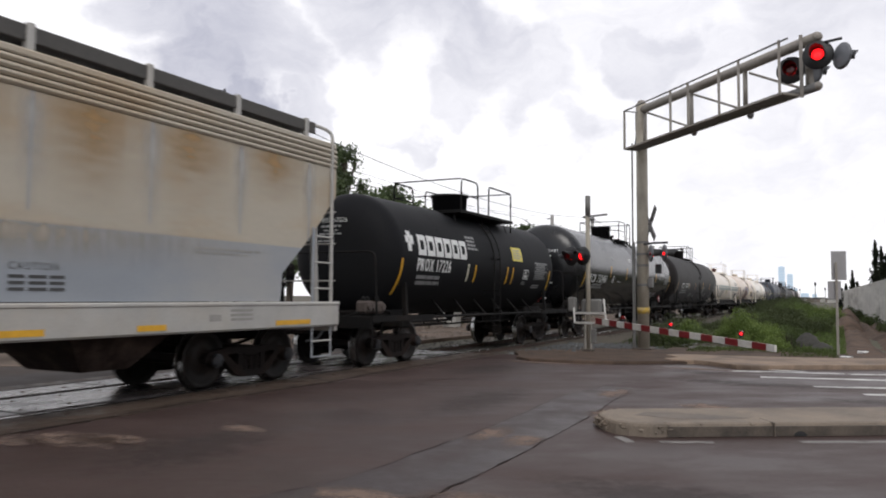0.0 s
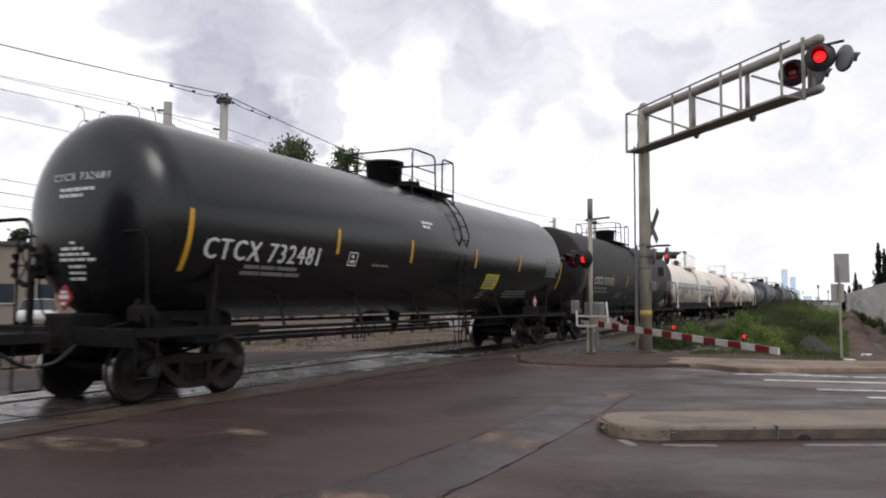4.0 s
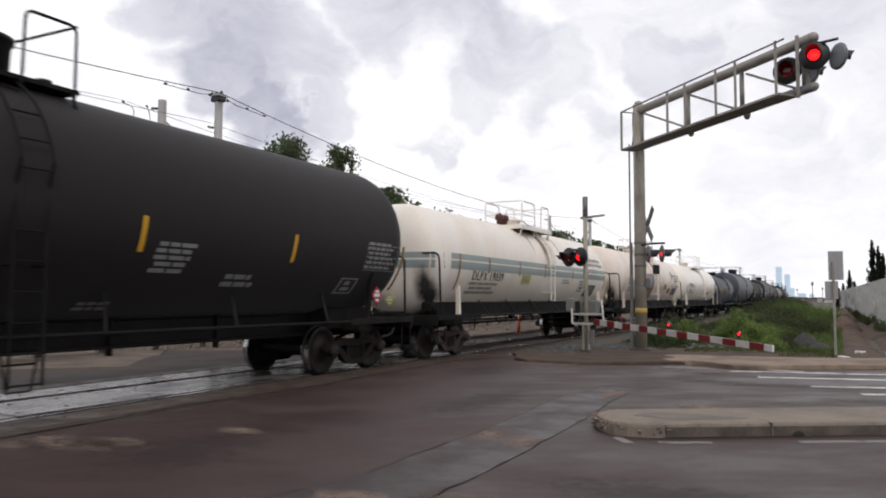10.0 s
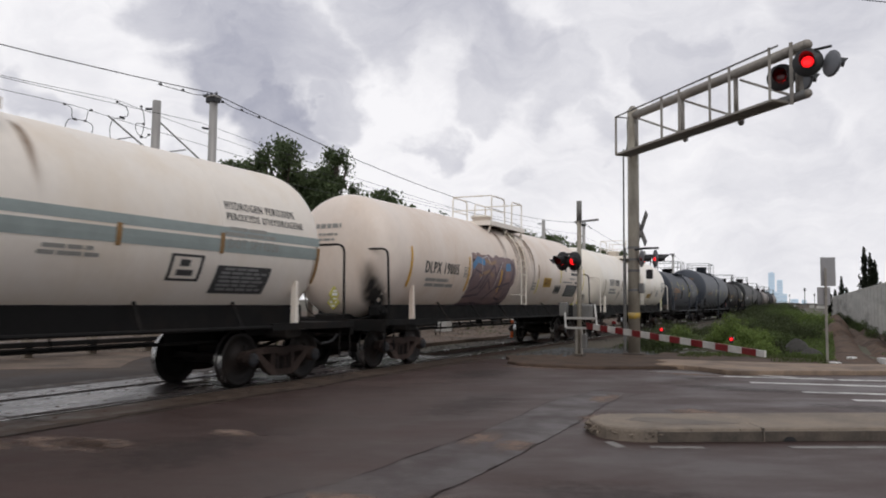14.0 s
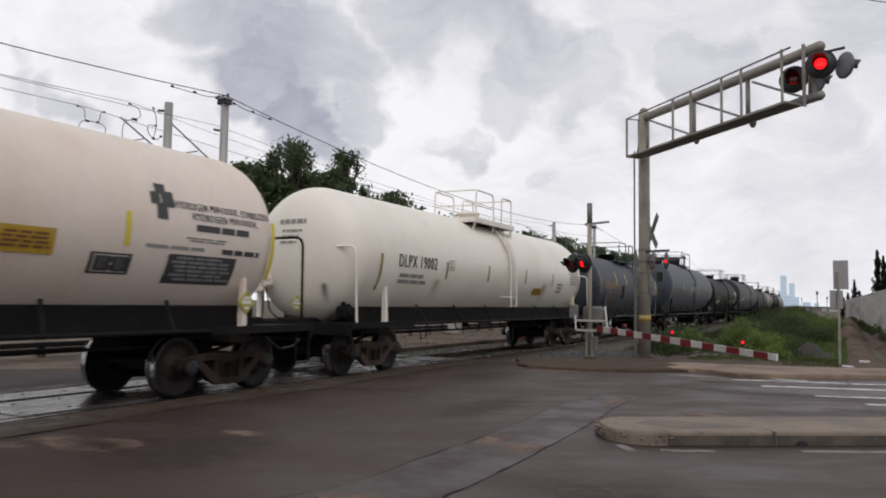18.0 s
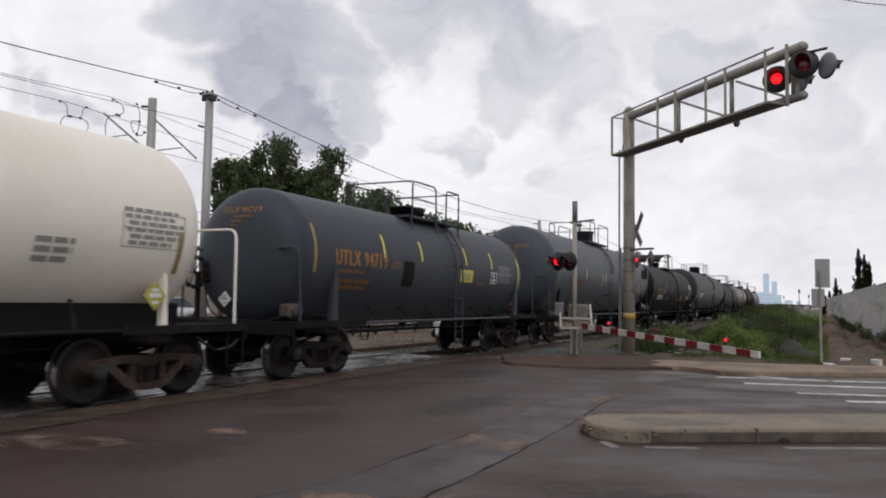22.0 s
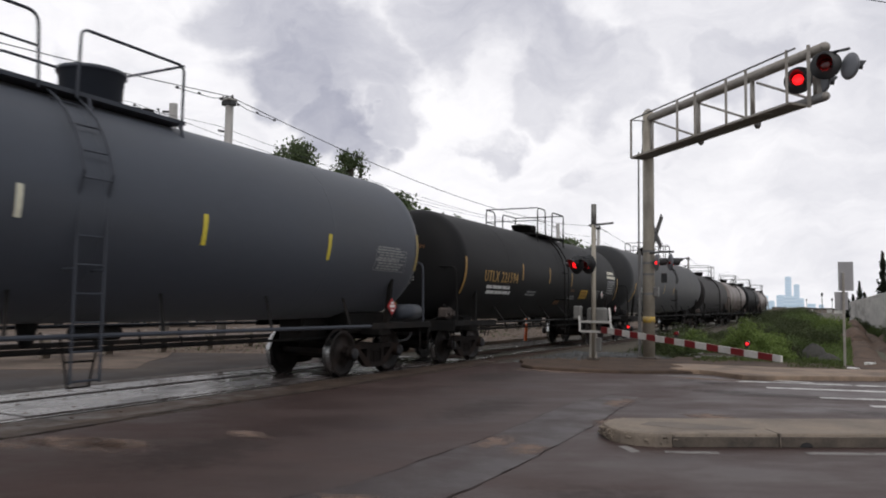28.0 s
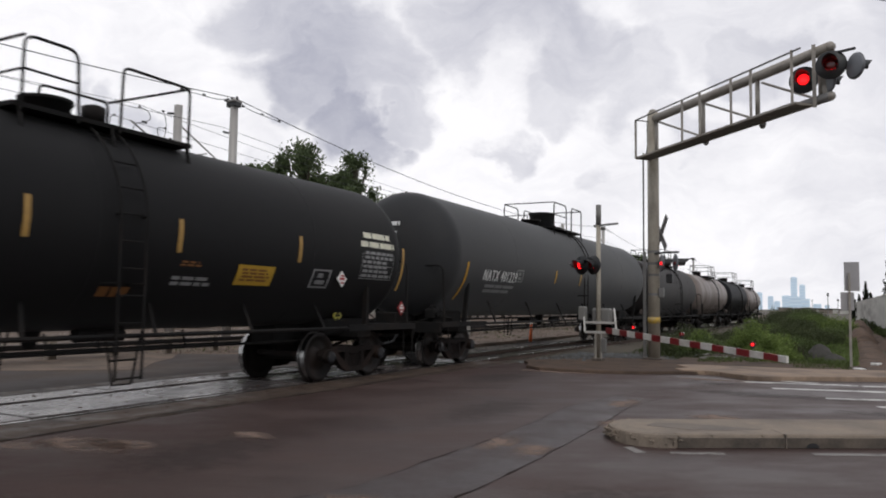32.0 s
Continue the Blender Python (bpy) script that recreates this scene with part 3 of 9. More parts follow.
def road():
    edge = [rd(70, 12), rd(70, -16.2), (1.0, 19.6), (-1.2, 19.0), (-7.2, 18.9), (-7.915, 18.7), (-7.915, -45), (60, -45)]
    ob = setting("road", slab(B(), edge, -0.3, 0.0), ASPHALT, "damp worn dark brown-grey asphalt road over the crossing", "road")
    edge = [(-12.005, 18.9), (-17.0, 15.6), (-19.2, 12.6), (-40, -1), (-70, -20), (-70, -45), (-12.005, -45)]
    far = setting("road_far", slab(B(), edge, -0.3, -0.004), ASPHALT_FAR, "damp worn dark asphalt road beyond the tracks", "road")
    spread = slab(B(), [(-13.6, 11.6), (-14.3, 10.9), (-15.4, 9.9), (-20, 7.0), (-30, 0.6), (-31, 4.8), (-19.2, 12.7), (-16.9, 15.7), (-15.7, 14.4), (-14.9, 13.1)], -0.02, 0.003)
    part("dirt_spread", spread, GRAVEL, far, "tan dirt spread over the road's edge")
    # darker strip of patched asphalt with tarred edges
    strip = slab(B(), [(-3.98, 4.2), (-3.62, 5.3), (-3.57, 8.3), (-3.72, 11.2), (-3.5, 12.9), (-3.0, 12.9), (-2.9, 11.2), (-2.78, 9.4), (-2.7, 6.6), (-2.75, 4.8)], -0.02, 0.004)
    part("asphalt_patch", strip, ASPHALT_PATCH, ob, "darker patched strip of asphalt")
    rng = random.Random(5)
    for name, pts in (("tar_seam", [(-4.0, 4.2), (-3.62, 5.3), (-3.56, 8.3), (-3.72, 11.2), (-3.5, 12.9), (-3.1, 14.2)]), ("tar_seam", [(-2.75, 4.8), (-2.7, 6.6), (-2.78, 9.4), (-2.9, 11.2), (-2.7, 13.6)]),
                      ("tar_seam", [(-3.7, 11.0), (-3.2, 11.15), (-2.8, 11.2)]), ("edge_crack", [(-7.98, 4.2), (-7.93, 6.0), (-8.06, 7.6), (-8.0, 9.0), (-7.86, 10.9), (-8.04, 12.4), (-8.02, 14.0), (-8.08, 16.0), (-8.0, 17.6)]),
                      ("tar_seam", [(-3.55, 8.3), (-3.0, 8.45), (-2.6, 8.6)]), ("tar_seam", [(-3.1, 14.2), (-2.4, 15.6), (-1.9, 16.8)])):
        line = []
        for p, q in zip(pts, pts[1:]):
            for k in range(8):
                s = k / 8
                line.append((p[0] * (1 - s) + q[0] * s + rng.uniform(-0.025, 0.025), p[1] * (1 - s) + q[1] * s))
        bm = B()
        for p, q in zip(line, line[1:]):
            w = rng.choice((0.012, 0.02, 0.03, 0.045)) if name == "edge_crack" else rng.choice((0.0015, 0.002, 0.004, 0.006, 0.011))
            vs = [bm.verts.new((p[0] - w, p[1], 0.007)), bm.verts.new((p[0] + w, p[1], 0.007)), bm.verts.new((q[0] + w, q[1], 0.007)), bm.verts.new((q[0] - w, q[1], 0.007))]
            bm.faces.new(vs)
        part(name, bm, TAR, ob)
    def sheet(cx, cy, rx, ry, z=0.006):
        bm = B()
        bm.faces.new([bm.verts.new(p) for p in ((cx - rx, cy - ry, z), (cx + rx, cy - ry, z), (cx + rx, cy + ry, z), (cx - rx, cy + ry, z))])
        return bm
    for cx, cy, rx, ry in ((-7.05, 5.35, 0.95, 0.42), (-6.75, 5.55, 0.6, 0.32), (-7.5, 5.0, 0.5, 0.3), (-6.0, 6.68, 0.45, 0.22), (-2.62, 9.9, 0.35, 0.5), (-2.95, 7.6, 0.25, 0.5), (-3.4, 7.8, 0.25, 0.6), (-2.2, 5.1, 0.9, 0.4), (-3.2, 4.9, 0.6, 0.3), (-3.1, 12.0, 0.3, 0.7), (-1.6, 11.2, 0.5, 0.4), (-5.8, 16.8, 1.4, 0.45), (-2.6, 17.0, 1.2, 0.3)):
        part("dried_mud", sheet(cx, cy, rx, ry), MUD, ob, "ragged patch of dry tan mud")
    for cx, cy, rx, ry in ((-1.2, 14.6, 2.2, 0.6), (1.5, 12.9, 2.5, 0.5), (-4.6, 10.2, 0.7, 2.0), (-5.6, 5.6, 0.8, 1.4), (-1.0, 6.0, 1.8, 0.6), (-2.4, 16.2, 0.9, 0.5), (-6.5, 14.5, 0.9, 1.6)):
        part("dark_patch", sheet(cx, cy, rx, ry, 0.0085), OIL, ob, "dark worn oily patch of asphalt")
    # worn white bars of the crosswalk and lane lines
    for k, (x0, y0, x1, y1, w) in enumerate(((-1.95, 16.95, 0.2, 17.55, 0.16), (-1.35, 17.68, -0.5, 17.62, 0.10), (-1.25, 15.95, 1.6, 16.75, 0.16), (-0.3, 14.72, 2.4, 15.6, 0.14), (0.45, 13.9, 2.8, 14.9, 0.14), (0.3, 17.5, 2.2, 18.2, 0.14))):
        d = Vector((x1 - x0, y1 - y0)).normalized()
        w *= 1.3
        nx, ny = -d.y * w / 2, d.x * w / 2
        part("crosswalk_bar", slab(B(), [(x0 + nx, y0 + ny), (x1 + nx, y1 + ny), (x1 - nx, y1 - ny), (x0 - nx, y0 - ny)], -0.01, 0.005), LINE_PAINT, ob, "worn white painted bar")
    for pts in ([(-2.15, 8.28), (-1.95, 8.02), (-1.87, 8.10), (-2.07, 8.36)], [(-1.62, 8.18), (-1.12, 8.44), (-1.16, 8.54), (-1.66, 8.28)], [(-0.3, 8.92), (1.6, 10.0), (1.55, 10.12), (-0.35, 9.02)]):
        part("lane_line", slab(B(), pts, -0.01, 0.005), FAINT_PAINT, ob, "worn white lane line")


def rounded(bm, outline, z0, z1, inset):
    """A raised slab whose top edge is chamfered."""
    n = len(outline)
    inward = 1 if sum(p[0] * q[1] - q[0] * p[1] for p, q in zip(outline, outline[1:] + outline[:1])) > 0 else -1

    def ring(z, k):
        out = []
        for i in range(n):
            a, b, c = Vector(outline[i - 1]), Vector(outline[i]), Vector(outline[(i + 1) % n])
            d1, d2 = (b - a).normalized(), (c - b).normalized()
            nn = Vector((-(d1.y + d2.y), d1.x + d2.x)).normalized() * inward
            p = b + nn * k
            out.append(bm.verts.new((p.x, p.y, z)))
        return out
    rings = [ring(z0, 0), ring(z1 - inset, 0.01), ring(z1 - inset * 0.3, inset * 0.5), ring(z1, inset * 1.3)]
    for s, t in zip(rings, rings[1:]):
        for i in range(n):
            bm.faces.new((s[i], s[(i + 1) % n], t[(i + 1) % n], t[i]))
    bm.faces.new(rings[-1])
    bmesh.ops.recalc_face_normals(bm, faces=bm.faces[:])
    return bm


def kerbs():
    front, back = [rd(3.12 + 2.2 * k, -8.12) for k in range(10)], [rd(3.12 + 2.2 * k, -9.27) for k in range(10)]
    nose = [rd(3.12 - 0.56 * math.cos(radians(a)), -8.695 + 0.575 * math.sin(radians(a))) for a in (-72, -54, -36, -18, 0, 18, 36, 54, 72)]
    rough = random.Random(12)
    out = []
    ring = front + back[::-1] + nose
    for i, (p, q) in enumerate(zip(ring, ring[1:] + ring[:1])):
        m = max(1, int((Vector(q) - Vector(p)).length / 0.16))
        for k in range(m):
            s = k / m
            j = 0.006 if i < 19 else 0.030
            out.append((p[0] * (1 - s) + q[0] * s + rough.uniform(-j, j), p[1] * (1 - s) + q[1] * s + rough.uniform(-j, j)))
    island = setting("traffic_island", rounded(B(), out, -0.05, 0.15, 0.04), CONCRETE, "low worn concrete traffic island with chipped rounded kerb", "traffic island")
    # front strips in a darker mottled tone than the island's top
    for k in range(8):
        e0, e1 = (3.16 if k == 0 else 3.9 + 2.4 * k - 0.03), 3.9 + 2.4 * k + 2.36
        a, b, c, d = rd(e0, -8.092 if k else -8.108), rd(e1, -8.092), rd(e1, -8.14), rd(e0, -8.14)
        part("kerb_face", slab(B(), [a, b, c, d], 0.004, 0.112), KERB_DARK, island, "darker face of a kerb stone")
    hole = B()
    hub = rd(4.66, -8.086)
    rim = [hole.verts.new((hub[0] + 0.848 * 0.075 * math.cos(radians(a)), hub[1] + 0.530 * 0.075 * math.cos(radians(a)), 0.006 + 0.055 * math.sin(radians(a)))) for a in range(0, 181, 15)]
    hole.faces.new(rim)
    part("drain_hole", hole, SIGNAL_BLACK, island, "dark arched drain hole in the kerb")
    for k in range(6):
        p, q = rd(4.36 + 2.4 * k, -8.085), rd(4.36 + 2.4 * k, -8.42)
        part("kerb_joint", slab(B(), [(p[0], p[1]), (p[0] + 0.008, p[1] + 0.005), (q[0] + 0.008, q[1] + 0.005), (q[0], q[1])], 0.0, 0.153), CONCRETE_STAIN, island)
    part("asphalt_patch", slab(B(), [rd(3.0, -8.72), rd(3.4, -8.42), rd(3.75, -8.35), rd(4.25, -8.42), rd(4.0, -8.62), rd(3.6, -8.8), rd(3.2, -8.92)], 0.1, 0.1525), CONCRETE_STAIN, island, "dark stain on the island")
    chips = B()
    for k in range(520):
        if k < 470:
            a = radians(rough.uniform(-95, 88))
            e, n = 3.12 - 0.565 * math.cos(a), -8.695 + 0.58 * math.sin(a)
        else:
            e, n = 3.2 + 1.2 * rough.random() ** 1.8, -8.13
        s = rough.choice((0.008, 0.012, 0.018, 0.026))
        x, y = rd(e + rough.uniform(-0.01, 0.10), n + rough.uniform(-0.06, 0.0))
        bmesh.ops.create_icosphere(chips, subdivisions=1, radius=s, matrix=Matrix.Translation((x, y, rough.uniform(0.03, 0.135))) @ Matrix.Diagonal((rough.uniform(0.7, 1.6), rough.uniform(0.7, 1.6), rough.uniform(0.5, 1.0), 1)))
    tagged(part("chipped_edge", chips, CONCRETE, island, "crumbled stones of the worn kerb"), kind="stuff")
    kerb = [rd(70, -15.7), (1.0, 19.05), (0.3, 18.62), (-0.35, 18.24), (-0.8, 17.93), (-1.2, 17.62), (-1.55, 17.42), (-1.85, 17.42), (-2.15, 17.68), (-2.5, 18.05), (-2.85, 18.2), (-3.3, 18.05), (-3.55, 18.35), (-3.35, 19.0), (-3.75, 19.6), (-3.5, 20.0), (-2.6, 20.08), (-1.8, 20.24), (-0.7, 20.42), (0.4, 20.9), (1.2, 21.3), rd(70, -17.6)]
    verge = [(-2.9, 18.2), (-3.3, 17.98), (-3.7, 17.68), (-4.1, 17.38), (-4.6, 17.12), (-5.2, 16.93), (-5.8, 16.86), (-6.4, 16.95), (-6.9, 17.35), (-7.2, 18.25), (-7.6, 19.0), (-7.1, 20.0), (-6.4, 21.2), (-4.24, 21.88), (-3.0, 21.6)]
    setting("dirt_verge", rounded(B(), verge, -0.1, 0.075, 0.04), VERGE, "trodden brown dirt corner beside the crossing", "dirt")
    soil = [(-4.3, 19.9), (-3.4, 19.7), (-1.8, 20.0), (0.3, 20.6), (1.6, 21.3), (1.6, 22.0), (0.3, 22.9), (-1.5, 23.6), (-4.3, 23.4)]
    setting("soil_strip", rounded(B(), soil, -0.2, 0.055, 0.05), VERGE, "strip of dark trodden soil behind the pavement", "soil")
    setting("pavement", rounded(B(), kerb, -0.1, 0.10, 0.03), WALK, "tan dusty concrete pavement with a kerb", "pavement")
    # near verge behind the camera
    setting("pavement_near", slab(B(), [rd(-20, 1.2), rd(70, 1.2), rd(70, 9), rd(-20, 9)], -0.1, 0.12), WALK, "concrete pavement by the near kerb", "pavement")


def track(x, y0, y1, name, label):
    ob = thing(name, pose(x, 0, 0), label, "railway track", kind="structure")
    for side in (-0.755, 0.755):
        bm = B()
        box(bm, (side - 0.036, y0, -0.062), (side + 0.036, y1, -0.021), 0.006)
        part("rail_head", bm, RAIL_TOP, ob, "worn shiny rail head")
        bm = B()
        box(bm, (side - 0.012, y0, -0.15), (side + 0.012, y1, -0.062))
        box(bm, (side - 0.07, y0, -0.175), (side + 0.07, y1, -0.15))
        part("rail_web", bm, RAIL_RUST, ob)
    return ob


def crossing():
    ob = track(TRACK_X, -40, 420, "track_freight", "steel freight track set in wet crossing panels")
    tie = B()
    box(tie, (-1.3, -0.11, -0.33), (1.3, 0.11, -0.172), 0.012)
    me = bpy.data.meshes.new("sleeper")
    tie.to_mesh(me)
    tie.free()
    for k in range(110):
        s = piece("sleeper", me, TIE, ob)
        s.location = (0, 19.3 + 0.55 * k, 0)
    # panels between and beside the rails, each its own slab
    rng = random.Random(3)
    for k in range(9):
        y0, y1 = -4.0 + 2.55 * k, -4.0 + 2.55 * (k + 1) - 0.02
        for x0, x1, m in ((-0.685, 0.685, PANEL), (0.965, 1.66, PANEL_MUD), (-1.66, -0.905, PANEL)):
            bm = B()
            z = rng.uniform(-0.014, 0.0)
            box(bm, (x0, y0, -0.2), (x1, y1, z), 0.012)
            part("crossing_panel", bm, m, ob)
    for x0, x1 in ((0.80, 0.96), (-0.90, -0.80), (0.69, 0.715), (-0.715, -0.69)):
        part("rail_seal", box(B(), (x0, -4.0, -0.2), (x1, 18.95, -0.045), 0.004), RAIL_SEAL, ob, "black rubber seal beside the rail")
    # dark countersunk bolt heads that hold the panels down
    bolt = B()
    bmesh.ops.create_cone(bolt, cap_ends=True, segments=10, radius1=0.030, radius2=0.026, depth=0.008)
    me = bpy.data.meshes.new("panel_bolt")
    bolt.to_mesh(me)
    bolt.free()
    for k in range(22):
        for x in (-1.28, -0.42, 0.42, 1.28):
            s = piece("panel_bolt", me, RAIL_RUST, ob)
            s.location = (x + rng.uniform(-0.02, 0.02), 3.2 + 0.72 * k + (0.3 if x > 0 else 0.0) + rng.uniform(-0.05, 0.05), 0.001)
    for x0, x1 in ((1.67, 1.98), (-2.1, -1.67)):
        part("crossing_edge", box(B(), (x0, -30, -0.2), (x1, 18.6, 0.003)), PANEL_EDGE, ob, "muddy broken strip along the crossing")
    for y0, y1 in ((-30, -4.0), (18.97, 19.0)):
        part("crossing_fill", box(B(), (-1.66, y0, -0.2), (1.66, y1, -0.06)), PANEL_EDGE, ob)
    # low walls of ballast
    bm = B()
    rows = []
    for j in range(120):
        y = 18.9 + j * 1.2 * (1 + j * 0.016)
        row = []
        for x, z in ((-3.2, -0.20), (-2.2, -0.19), (-1.5, -0.18), (-0.7, -0.20), (0.0, -0.19), (0.7, -0.20), (1.5, -0.18), (2.2, -0.19), (3.3, -0.10), (4.4, -0.065), (5.7, -0.085)):
            x = x if x < 3 or y < 25 else 3.2 + (x - 3.2) * max(0.06, 1 - (y - 25) / 5)
            row.append(bm.verts.new((TRACK_X + x + 0.1 * noise.noise((x, y * 0.7, 1)), y, z + 0.03 * noise.noise((x * 2, y, 2)))))
        rows.append(row)
    for a, b in zip(rows, rows[1:]):
        for i in range(len(a) - 1):
            bm.faces.new((a[i], a[i + 1], b[i + 1], b[i]))
    bed = setting("ballast_bed", bm, BALLAST, "bed of grey crushed stone under the track", "ballast")
    bm = B()
    verts, faces = [], []
    for k in range(5200):
        x, y = TRACK_X + rng.uniform(-3.2, 5.2), 18.8 + 16 * rng.random() ** 1.6
        if x > TRACK_X + 3.3 and y < 20.5 - 0.5 * (x - TRACK_X - 3.3):
            continue
        s = rng.uniform(0.018, 0.045)
        i = len(verts)
        zz = -0.17 if x < TRACK_X + 3.3 else -0.15
        base = Vector((x, y, zz))
        for d in ((1, 0, 0), (0, 1, 0), (-1, 0, 0), (0, -1, 0), (0, 0, 1)):
            verts.append(base + Vector(d) * s * rng.uniform(0.6, 1.4))
        faces += [(i, i + 1, i + 4), (i + 1, i + 2, i + 4), (i + 2, i + 3, i + 4), (i + 3, i, i + 4)]
    for k in range(2600):
        x, y = rng.uniform(-7.5, -4.3), 18.2 + 5.5 * rng.random() ** 0.7
        if y < 20.6 and rng.random() < 0.75 or y < 19.0 and x > -6.2:
            continue
        s = rng.uniform(0.015, 0.042)
        i = len(verts)
        base = Vector((x, y, 0.04 if y < 21.3 else -0.075))
        for d in ((1, 0, 0), (0, 1, 0), (-1, 0, 0), (0, -1, 0), (0, 0, 1)):
            verts.append(base + Vector(d) * s * rng.uniform(0.6, 1.4))
        faces += [(i, i + 1, i + 4), (i + 1, i + 2, i + 4), (i + 2, i + 3, i + 4), (i + 3, i, i + 4)]
    me = bpy.data.meshes.new("ballast_stones")
    me.from_pydata(verts, [], faces)
    tagged(piece("ballast_stones", me, STONE, None), "loose grey ballast stones beside the track", "stones", kind="stuff")
    verts, faces = [], []
    for k in range(2400):
        if k < 1500:
            x, y = rng.uniform(-8.3, -6.0), 19.6 + 6.5 * rng.random() ** 0.8
        else:
            x, y = rng.uniform(-6.2, -3.2), rng.uniform(22.0, 25.4)
        s = rng.uniform(0.02, 0.055)
        i = len(verts)
        base = Vector((x, y, (0.065 if y < 21.2 else -0.085) if x > -7.1 else -0.11))
        for d in ((1, 0, 0), (0, 1, 0), (-1, 0, 0), (0, -1, 0), (0, 0, 1)):
            verts.append(base + Vector(d) * s * rng.uniform(0.6, 1.4))
        faces += [(i, i + 1, i + 4), (i + 1, i + 2, i + 4), (i + 2, i + 3, i + 4), (i + 3, i, i + 4)]
    me = bpy.data.meshes.new("pale_stones")
    me.from_pydata(verts, [], faces)
    tagged(piece("pale_stones", me, STONE_BLUE, None), "loose blue-grey crushed stones round the signal masts", "stones", kind="stuff")
    for k in range(11):
        x, y = -3.9 + 0.13 * k + rng.uniform(-0.1, 0.1), 25.2 - 0.10 * k + rng.uniform(-0.35, 0.35)
        a, w = rng.uniform(-0.5, 0.9), rng.uniform(0.25, 0.5)
        p, q = Vector((x - w * math.cos(a), y - w * math.sin(a), -0.02)), Vector((x + w * math.cos(a), y + w * math.sin(a), rng.uniform(0.0, 0.12)))
        bm = pipe(B(), [p, (p + q) / 2 + Vector((0, 0, rng.uniform(0.0, 0.06))), q], rng.uniform(0.035, 0.065), 7)
        tagged(part("debris", bm, TIE if k % 3 else GALV_DARK, None), "dark broken timber lying in the weeds" if k % 3 else "pale broken scrap lying in the weeds", "debris", "debris beside the track")
    # second railway behind, with its gravel
    setting("gravel_shoulder", slab(B(), [(-12.9, 18.6), (-16.6, 15.9), (-19.0, 12.8), (-30, 5.5), (-70, -18), (-80, 10), (-30, 200), (-13.2, 200)], -0.16, -0.03), GRAVEL, "brownish gravel strip beyond the track", "gravel")
    track(-25.2, -60, 420, "track_far", "rusty second track on gravel behind the train")
    track(-29.6, -60, 420, "track_farther", "rusty third track on gravel behind the train")


def guard_rail():
    ob = thing("guard_rail", pose(-17.4, 0, -0.03), "long low dark steel guard rail on stubby concrete posts", "guard rail")
    for z in (0.21, 0.36):
        bm = B()
        box(bm, (-0.05, 9.6, z - 0.065), (0.05, 150, z + 0.065), 0.015)
        part("beam", bm, SILL_BLACK, ob)
    bm = box(B(), (-0.10, -0.11, -0.1), (0.10, 0.11, 0.62), 0.02)
    me = bpy.data.meshes.new("post")
    bm.to_mesh(me)
    bm.free()
    for k in range(70):
        p = piece("post", me, POST_CONCRETE, ob)
        p.location = (-0.17, 10.35 + 1.85 * k, 0)


# ---- the crossing's signals ----
def lamp_unit(parent, at, face, size=0.30, hood=0.30, name="flasher", back=False):
    """A round black flashing lamp with a background disc, a hood and a red lens; face is the way it shines (radians from +x)."""
    bm = B()
    turned(bm, [(-0.01, size), (0.0, size), (0.008, size * 0.98)], "Y", 28)
    if back:
        turned(bm, [(-0.05, size * 0.30), (-0.03, size * 0.80), (-0.01, size * 0.97)], "Y", 28)
    else:
        turned(bm, [(-0.20, size * 0.30), (-0.17, size * 0.46), (-0.01, size * 0.5)], "Y", 20)
    holder = part(name, bm, LAMP_BACK if back else SIGNAL_BLACK, parent, "round flasher seen from its grey back" if back else "black round flasher with hood", True)
    bm = B()
    seg = 16
    inner = size * 0.47
    prev = None
    for k in range(seg + 1):
        w = math.pi * (-0.22 + 1.44 * k / seg)
        c, s = math.cos(w) * inner, math.sin(w) * inner
        length = hood * (0.55 + 0.45 * max(0, math.sin(w)))
        now = (bm.verts.new((c, 0.0, s)), bm.verts.new((c * 1.06, length, s * 1.06)), bm.verts.new((c * 1.09, length, s * 1.09)), bm.verts.new((c * 1.06, 0.0, s * 1.06)))
        if prev:
            for i in range(4):
                bm.faces.new((prev[i], prev[(i + 1) % 4], now[(i + 1) % 4], now[i]))
        prev = now
    part("hood", bm, SIGNAL_BLACK, holder)
    # the bulb unit turns inside the lamp: lit on one face, dark on the other
    bm = B()
    turned(bm, [(0.004, size * 0.40), (0.02, size * 0.38), (0.035, size * 0.25), (0.04, 0.01)], "Y", 24)
    me = bpy.data.meshes.new("lens")
    bm.to_mesh(me)
    bm.free()
    bm = B()
    turned(bm, [(-0.004, size * 0.40), (-0.02, size * 0.38), (-0.035, size * 0.25), (-0.04, 0.01)], "Y", 24)
    bm.from_mesh(me)
    me.clear_geometry()
    for f in bm.faces:
        f.material_index = 1 if f.calc_center_median().y > 0 else 0
        f.smooth = True
    bm.to_mesh(me)
    bm.free()
    me.materials.append(LENS_DARK)
    me.materials.append(LENS_LIT)
    lens = new("lens", me)
    lens.parent = holder
    lens["label"] = "round red lens"
    lens.location = (0, 0.05, 0)
    holder.matrix_local = Matrix.Translation(at) @ Matrix.Rotation(face - math.pi / 2, 4, "Z")
    return lens


